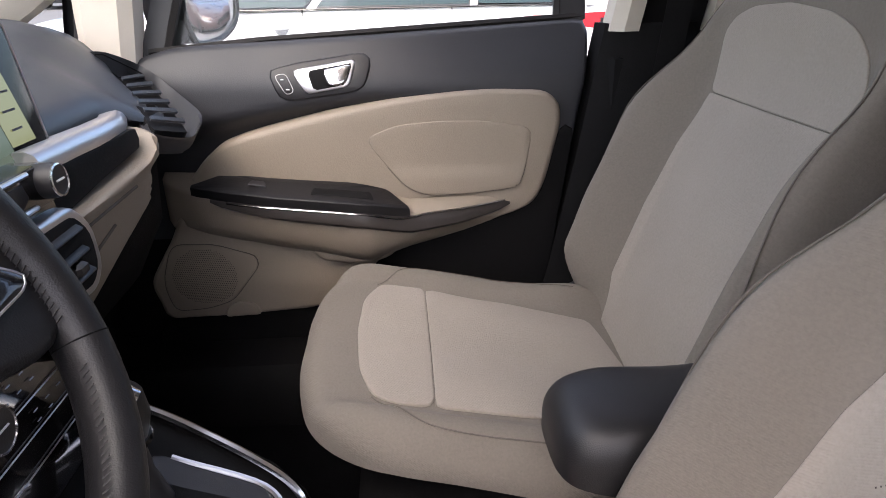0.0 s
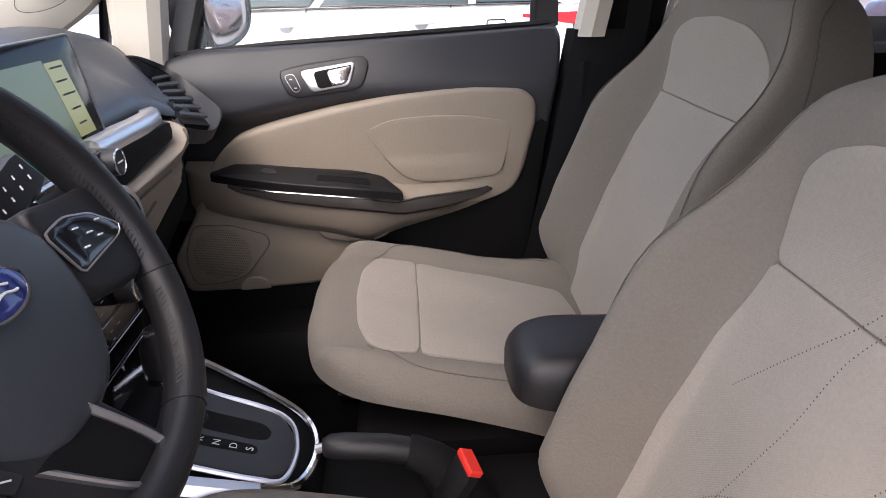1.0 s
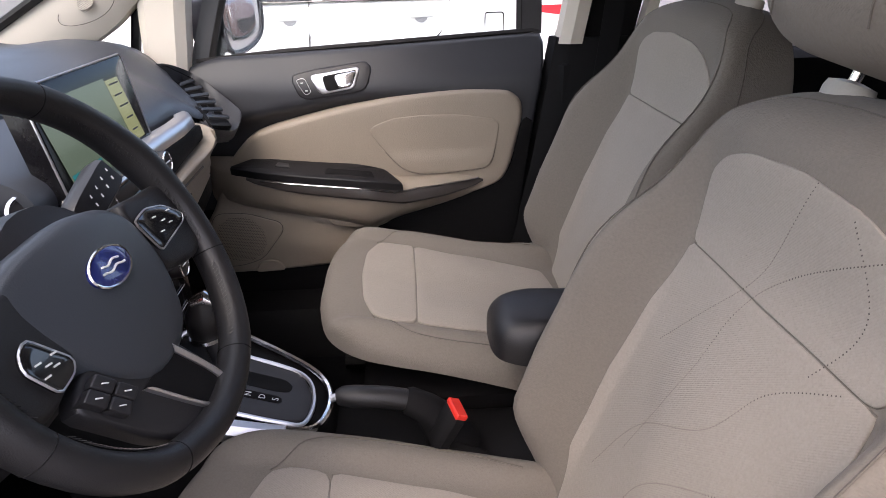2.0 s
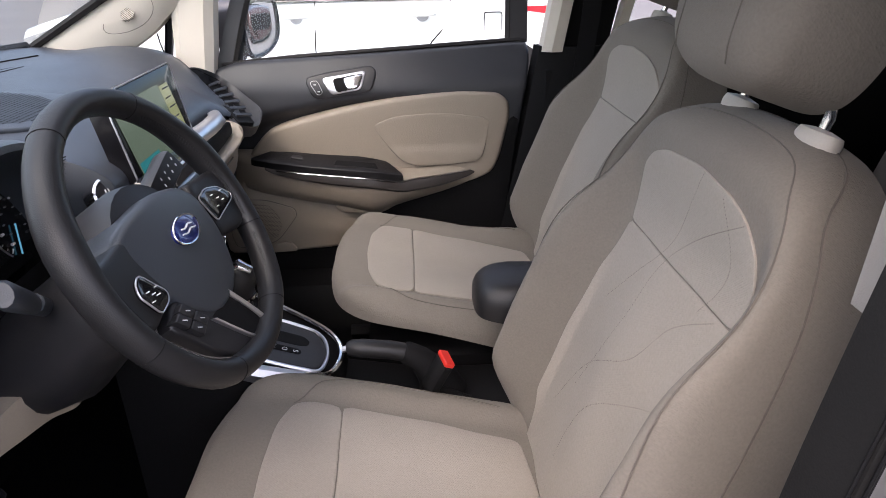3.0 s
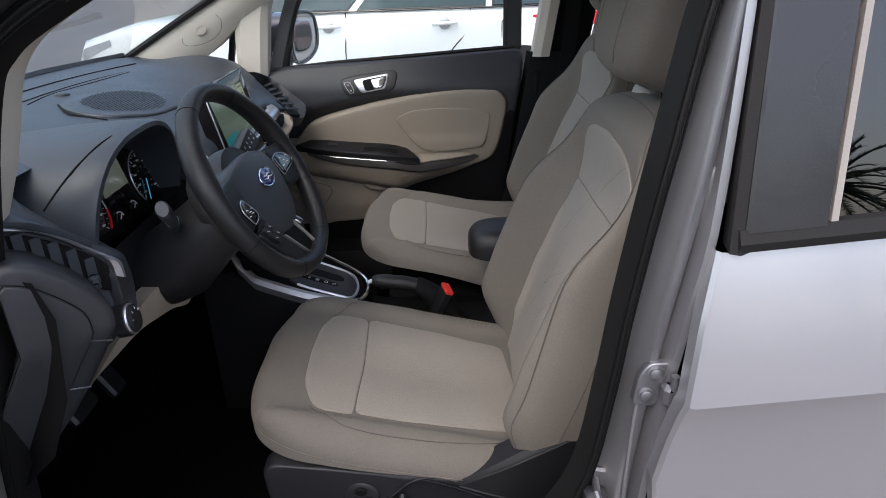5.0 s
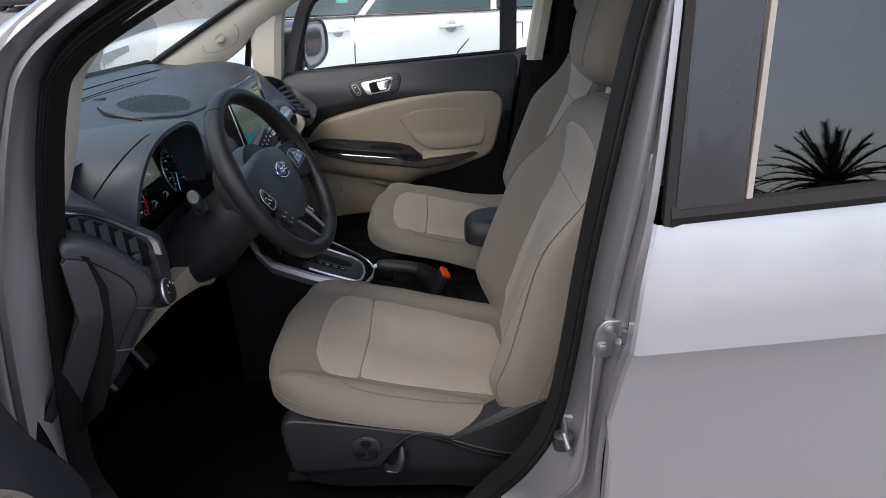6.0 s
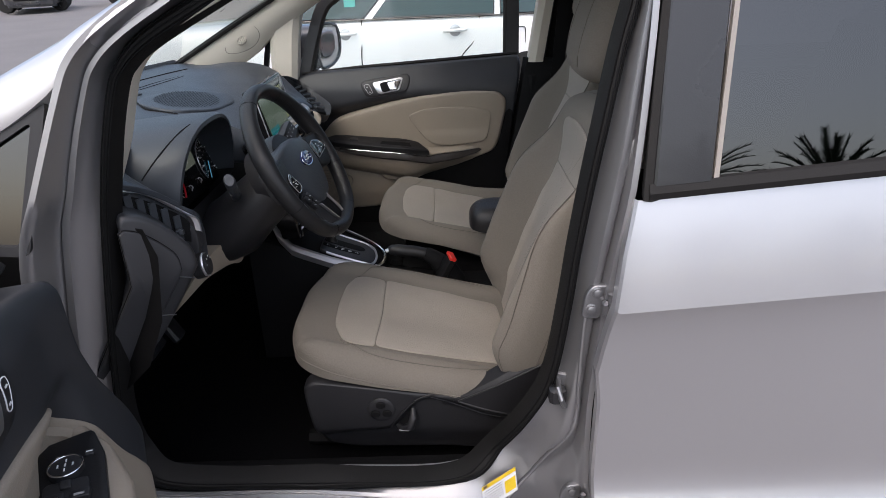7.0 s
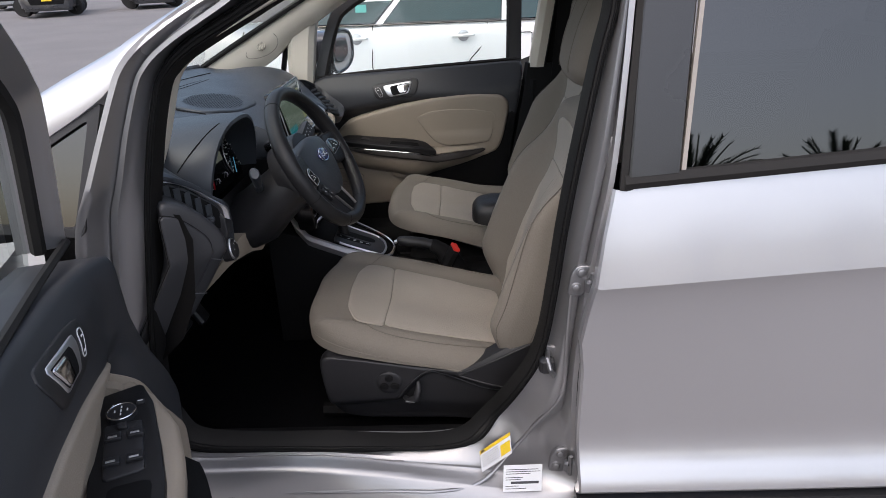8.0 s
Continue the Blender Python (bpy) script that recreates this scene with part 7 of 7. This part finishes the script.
# Belt buckles.
for y, x, z in ((-0.062, 0.128, 0.640),):
    bk = thing("belt_buckle", "black seat belt buckle with red button", "buckle", (x, y, 0.55))
    m = Matrix.Translation((x, y, z)) @ Matrix.Rotation(radians(-62), 4, "Y") @ Matrix.Rotation(radians(18), 4, "X")
    g = Geo()
    g.box(m @ Vector((-0.035, 0, 0)), (0.07, 0.042, 0.022), m.to_3x3().to_4x4(), 0.2)
    part("buckle_body", g, DEEP, bk)
    g = Geo()
    g.box(m @ Vector((0.0035, 0.0, 0)), (0.010, 0.040, 0.020), m.to_3x3().to_4x4(), 0.2)
    part("release_button", g, RED, bk, "red release button")
    g = Geo()
    g.tube([m @ Vector((-0.065, 0, 0)), (x + 0.04, y, 0.55), (x + 0.05, y, 0.50)], 0.012, 8)
    part("buckle_strap", g, DEEP, bk)
# Folding armrest between the seats.
ao = spline([(0.184, 0.0), (0.188, 0.042), (0.208, 0.062), (0.26, 0.069), (0.40, 0.070), (0.50, 0.066), (0.52, 0.0), (0.50, -0.066), (0.40, -0.070), (0.26, -0.069), (0.208, -0.062), (0.188, -0.042)], 5)
arm = part("armrest_pad", pillow(ao, lambda x, y: 0.777 - 0.010 * (y / 0.07) ** 2 - 0.10 * max(0, 0.25 - x), lambda x, y: 0.706 + 0.15 * max(0, 0.24 - x), 0.034, lambda x, y, n: (x + 0.0, y + 0.010, n), 8, arc=6), LEATHER, con, "worn black vinyl armrest pad", angle=80)
g = Geo()
g.tube([(0.40, 0.01, 0.72), (0.44, 0.01, 0.62), (0.45, 0.01, 0.53)], 0.035, 10)
part("armrest_stand", g, DEEP, arm)


# ---- other cars on the lot ----
def wheel_part(parent, x, y, z, r, side):
    g = Geo()
    m = Matrix.Translation((x, y, z)) @ Matrix.Rotation(math.pi / 2 * side, 4, "X")
    g.turn([(r * 0.62, -0.11), (r * 0.95, -0.11), (r, -0.06), (r, 0.06), (r * 0.95, 0.10), (r * 0.64, 0.11)], m, 28)
    ty = part("tyre", g, TYRE, parent)
    g = Geo()
    g.turn([(r * 0.63, 0.105), (r * 0.60, 0.085), (r * 0.12, 0.085), (r * 0.10, 0.10)], m, 28)
    for k in range(5):
        a = k * 2 * math.pi / 5
        g.box(m @ Vector((r * 0.36 * math.cos(a), r * 0.36 * math.sin(a), 0.10)), (r * 0.5, r * 0.12, 0.02), m.to_3x3().to_4x4() @ Matrix.Rotation(a, 4, "Z"), 0.3)
    part("rim", g, SATIN, ty)


def parked_car(name, label, loc, turn, paint, length=4.6, width=1.84, belt_z=1.02, roof_z=1.62, plate=None, detail=True, group="", nose=1.0):
    """Crossover facing -x in its own frame, origin under its middle."""
    c = thing(name, label, "car", loc, group)
    M = Matrix.Translation(loc) @ Matrix.Rotation(turn, 4, "Z")
    P = lambda x, y, z: tuple(M @ Vector((x if x > -0.5 else -0.5 + (x + 0.5) * nose, y, z)))
    h, L = width / 2, length / 2
    xs = [-L, -L + 0.05, -L + 0.25, -L + 0.6, -L + 1.0, -L + 1.3, -0.3, 0.5, L - 0.9, L - 0.35, L - 0.08, L]
    top = along([-L, -L + 0.1, -L + 0.5, -L + 1.25, -0.4, L - 0.4, L - 0.05, L], [0.66, 0.80, 0.92, belt_z - 0.02, belt_z, belt_z + 0.05, belt_z + 0.02, 0.9])
    wid = along([-L, -L + 0.15, -L + 0.5, 0, L - 0.5, L - 0.1, L], [h * 0.72, h * 0.88, h * 0.98, h, h * 0.98, h * 0.88, h * 0.78])
    sec = [(0.0, 0.30), (0.90, 0.27), (0.965, 0.32), (0.975, 0.45), (1.0, 0.60), (0.985, 0.80), (0.975, 0.90), (0.955, 0.965), (0.90, 1.0), (0.6, 1.02), (0.0, 1.03)]
    g, rs = Geo(), []
    for x in np.linspace(-L, L, 44):
        t, w = top(x), wid(x)
        right = [(w * a, 0.27 + (t - 0.27) * (b - 0.27) / 0.73) for a, b in sec]
        ring = right + [(-a, b) for a, b in right[-2:0:-1]]
        rs.append([P(x, a, b) for a, b in ring])
    g.rings(rs, cap0=True, cap1=True)
    part("body", g, paint, c, angle=45)
    # cabin
    g, rs = Geo(), []
    bx = along([0, 0.15, 0.5, 0.85, 1.0], [-L + 1.20, -L + 1.45, -L + 1.85, -L + 2.05, -L + 2.25])
    tx = along([0, 0.15, 0.5, 0.85, 1.0], [L - 0.30, L - 0.36, L - 0.50, L - 0.62, L - 0.80])
    hw = along([0, 0.5, 0.85, 1.0], [h * 0.95, h * 0.84, h * 0.75, h * 0.66])
    cab = lambda v: belt_z - 0.01 + (roof_z - belt_z) * v
    for v in (0, 0.15, 0.5, 0.85, 0.96, 1.0):
        x0, x1, w = bx(min(v, 1)), tx(min(v, 1)), hw(v) if v < 0.97 else hw(v) * 0.93
        rs.append([P(x, y, cab(v)) for x, y in chamfered([(x0, -w), (x1, -w), (x1, w), (x0, w)], 0.12, 3)])
    g.rings(rs, cap1=True)
    part("cabin", g, paint, c, angle=45)
    tint = DARKCAR if not detail else CARGLASS
    for s in (-1, 1):
        for i, (a, b) in enumerate(((0.0, 0.318), (0.345, 0.695), (0.715, 0.90))):
            ring = []
            for v, q in ((0.03, a), (0.03, b), (0.86, b), (0.86, a)):
                x = bx(v) + (tx(v) - bx(v)) * q  - (0.10 if (v > 0.5 and i == 2 and q == b) else 0)
                ring.append(P(x, s * (hw(v) + 0.006), cab(v)))
            g = Geo()
            g.rings([ring], cap0=True)
            wn_ = part("side_window", g, tint, c, "tinted side glass")
            if detail:
                g = Geo()
                g.tube(ring, 0.010, 5, True)
                part("window_frame", g, PIANO, wn_)
        g = Geo()
        g.tube([P(bx(0.02) + 0.25, s * (hw(0) + 0.012), cab(0.012)), P(tx(0.02) - 0.25, s * (hw(0) + 0.012), cab(0.012))], 0.006, 6)
        part("waist_trim", g, PIANO, c)
        for x in (-0.25, 0.72):
            g = Geo()
            g.tube([P(x - 0.10, s * (h * 0.985 + 0.012), belt_z - 0.12), P(x - 0.07, s * (h * 0.985 + 0.035), belt_z - 0.117), P(x + 0.07, s * (h * 0.985 + 0.037), belt_z - 0.113), P(x + 0.10, s * (h * 0.985 + 0.014), belt_z - 0.11)], 0.014, 8)
            part("door_handle", g, paint if detail else DARKCAR, c)
            if detail:
                dd = P(x + 0.02, s * (h * 0.985), belt_z - 0.125)
                g = Geo()
                g.turn([(0.05, 0.0), (0.045, 0.002)], Matrix.Translation(P(x, s * (h * 0.984 + 0.001), belt_z - 0.118)) @ Matrix.Rotation(math.pi / 2, 4, "X") , 20)
                part("handle_cup", g, LENS, c)
        if detail:
            for pts in ([(-0.10, belt_z - 0.0), (-0.11, belt_z - 0.2), (-0.12, 0.62), (-0.10, 0.40)], [(0.93, belt_z + 0.02), (0.94, belt_z - 0.08), (0.88, belt_z - 0.22), (0.76, belt_z - 0.36), (0.70, 0.40)], [(-1.20, belt_z - 0.02), (-1.24, 0.8), (-1.16, 0.42)]):
                g = Geo()
                g.tube([P(a, s * (wid(a) * (0.955 + 0.045 * smooth(belt_z, 0.6, b)) + 0.001), b) for a, b in spline(pts, 4, False)], 0.005, 5)
                part("door_gap", g, DEEP, c)
            fd = chamfered([(1.20, belt_z - 0.11), (1.20, belt_z - 0.26), (1.34, belt_z - 0.26), (1.34, belt_z - 0.11)], 0.02)
            if s < 0:
                g = Geo()
                g.tube([P(a, s * (wid(a) * 0.985 + 0.002), b) for a, b in fd], 0.004, 5, True)
                fl = part("fuel_door", g, DEEP, c)
        # lamps
        g = Geo()
        g.sheet(lambda u, v: P(L - 0.84 + 0.82 * u, s * (wid(L - 0.84 + 0.82 * u) * 0.976 + 0.012), belt_z - 0.075 - 0.16 * v * (0.12 + 0.88 * u) + 0.02 * u), 8, 4)
        part("tail_lamp", g, LAMP_RED, c, "red tail lamp")
        g = Geo()
        g.sheet(lambda u, v: P(-L + 0.06 + 0.30 * u, s * (wid(-L + 0.06 + 0.30 * u) * 0.972 + 0.010), top(-L + 0.06 + 0.30 * u) - 0.06 - 0.10 * v * (1 - 0.5 * u)), 8, 4)
        hl = part("head_lamp", g, LENS, c, "clear head lamp")
        for x in (-L + 0.88, L - 0.92):
            wheel_part(c, *P(x, s * (h - 0.11), 0.34), 0.34, -s if turn == 0 else -s)
    g = Geo()
    g.rings([[P(-L - 0.012, y, z) for y, z in chamfered([(-h * 0.62, 0.62), (-h * 0.55, 0.42), (h * 0.55, 0.42), (h * 0.62, 0.62)], 0.05)], [P(-L + 0.05, y, z) for y, z in chamfered([(-h * 0.64, 0.64), (-h * 0.57, 0.40), (h * 0.57, 0.40), (h * 0.64, 0.64)], 0.05)]], cap0=True)
    part("grille", g, DEEP, c)
    if plate:
        g = Geo()
        g.box(P(-L - 0.02, 0, 0.62), (0.02, 0.34, 0.17), Matrix.Rotation(turn, 4, "Z"), 0.1)
        part("front_plate", g, plate, c, "plain yellow front plate")
    for z in (0.30,):
        g = Geo()
        g.rings([[P(x, y, z) for x, y in chamfered([(-L + 0.02, -h * 0.80), (L - 0.02, -h * 0.85), (L - 0.02, h * 0.85), (-L + 0.02, h * 0.80)], 0.15)] for z in (0.20, 0.34)], cap0=True, cap1=True)
        part("lower_trim", g, BLACK, c)
    return c


CARGLASS = surface("car_window", (0.025, 0.055, 0.06), 0.08, var=0.1, bump=0, coat=0.0, spec=0.35, rough_var=0.02)
WY = 4.25
white = parked_car("parked_suv", "white parked crossover beside the passenger side", (-0.50, WY + 0.92, 0), 0.0, WHITE, belt_z=0.98, roof_z=1.56, nose=1.11)
for x, y, p, lb in ((-15.9, 25.4, DARKCAR, "black parked pickup with yellow front plate"), (-13.3, 28.6, DARKCAR, "black parked SUV with yellow front plate"), (-21.5, 32.0, surface("grey_paint", (0.25, 0.26, 0.28), 0.3, 0.4, bump=0, coat=1.0), "grey parked car across the lot"), (-9.0, 31.5, WHITE, "white parked car across the lot")):
    parked_car("parked_car", lb, (x, y, ground_z(x, y)), math.atan2(-24, 12) + math.pi + math.radians(0), p, plate=YELLOW if p is DARKCAR else None, detail=False, group="cars across the lot", belt_z=1.1, roof_z=1.75, width=1.95)
g = Geo()
g.box((-0.70, 4.335, 1.085), (0.10, 0.004, 0.13), Matrix.Rotation(-0.15, 4, "X"), 0.02)
sticker_ = part("window_sticker", g, surface("teal_sticker", (0.12, 0.42, 0.38), 0.5, bump=0), white, "teal window sticker")
# Dark sedan behind, seen in the door mirror.
parked_car("parked_sedan", "dark parked sedan with red lamps behind the car", (7.4, 5.9, 0), 0.0, surface("wine_paint", (0.06, 0.03, 0.03), 0.3, 0.3, bump=0, coat=1.0), belt_z=0.95, roof_z=1.45, detail=False)


# Plain closing panels and wheels of the silver car, out of the camera's view.
g = Geo()
g.rings([[(x, y, z) for y, z in ((-0.70, 0.36), (-0.79, 0.60), (-0.76, 1.02), (-0.62, 1.50), (0.62, 1.50), (0.76, 1.02), (0.79, 0.60), (0.70, 0.36))] for x in (1.757, 1.79)], cap0=True, cap1=True)
part("tailgate_skin", g, PAINT, body)
g = Geo()
g.sheet(lambda u, v: (0.44 + 1.33 * u, 0.778 + 0.03 * math.sin(math.pi * v), 0.36 + 0.72 * v), 12, 8)
part("rear_quarter_panel", g, PAINT, body)
g = Geo()
g.sheet(lambda u, v: (1.46 + 0.31 * u, -0.80 - 0.03 * math.sin(math.pi * v), 0.40 + 0.70 * v), 6, 8)
part("rear_quarter_panel", g, PAINT, body)
g = Geo()
g.rings([[(-1.72 - 0.07 * math.cos(y / 0.8 * math.pi / 2) + dx, y, z) for z, dx in ((0.30, 0.02), (0.45, 0.0), (0.70, 0.0), (0.84, 0.03))] for y in np.linspace(-0.80, 0.80, 14)], closed=False)
part("front_bumper", g, PAINT, body)
for x in (-1.15, 1.30):
    for s in (-1, 1):
        wheel_part(body, x, s * 0.70, 0.32, 0.32, -s)


# ---- palms behind the camera, seen in the tinted glass ----
def palm(x, y, h, seed):
    rnd = random.Random(seed)
    z0 = ground_z(x, y)
    p = thing("palm_tree", "low date palm with dense arching feathered fronds", "palm tree", (x, y, z0), "palms")
    g = Geo()
    g.tube([(x + 0.1 * math.sin(k), y, z0 + h * k / 8) for k in range(9)], [0.34, 0.28, 0.26, 0.25, 0.25, 0.25, 0.26, 0.30, 0.34], 14)
    part("trunk", g, BARK, p)
    g = Geo()
    top = Vector((x + 0.1 * math.sin(8), y, z0 + h))
    for i in range(72):
        az, el = i * 2.39996 + rnd.uniform(-0.2, 0.2), 1.40 - 1.75 * (i / 72) ** 0.70 + rnd.uniform(-0.08, 0.08)
        L = rnd.uniform(1.9, 2.25) * (0.62 + 0.38 * math.cos(el))
        d = Vector((math.cos(az) * math.cos(el), math.sin(az) * math.cos(el), math.sin(el)))
        side = Vector((-math.sin(az), math.cos(az), 0))
        pts = [top + d * (L * k / 9) - Vector((0, 0, 0.62 * (k / 9) ** 2.4 * math.cos(el))) for k in range(10)]
        g.tube(pts, [0.035 - 0.003 * k for k in range(10)], 4)
        for k in range(1, 9):
            f = (pts[k + 1] - pts[k]).normalized()
            for q in (0, 0.25, 0.5, 0.75):
                a = pts[k] + (pts[k + 1] - pts[k]) * q
                l = 0.36 * (1 - 0.45 * (k + q) / 9) * min(1, 0.4 + 0.3 * k) * rnd.uniform(0.8, 1.1)
                for sg in (-1, 1):
                    e = a + (side * sg * 0.62 + f * 0.85 + Vector((0, 0, rnd.uniform(-0.1, 0.3)))).normalized() * l
                    w = f * 0.024
                    b = len(g.v)
                    g.v += [tuple(a - w), tuple(a + w), tuple(e)]
                    g.f.append((b, b + 1, b + 2))
    part("crown", g, FROND, p, kind="stuff")
    return p


PALMS = [(5.5, -15.0, 2.38), (8.9, -15.0, 2.30), (12.6, -15.4, 2.25), (2.2, -15.3, 2.0)]
for i, (x, y, h) in enumerate(PALMS):
    palm(x, y, h, 5 + i)
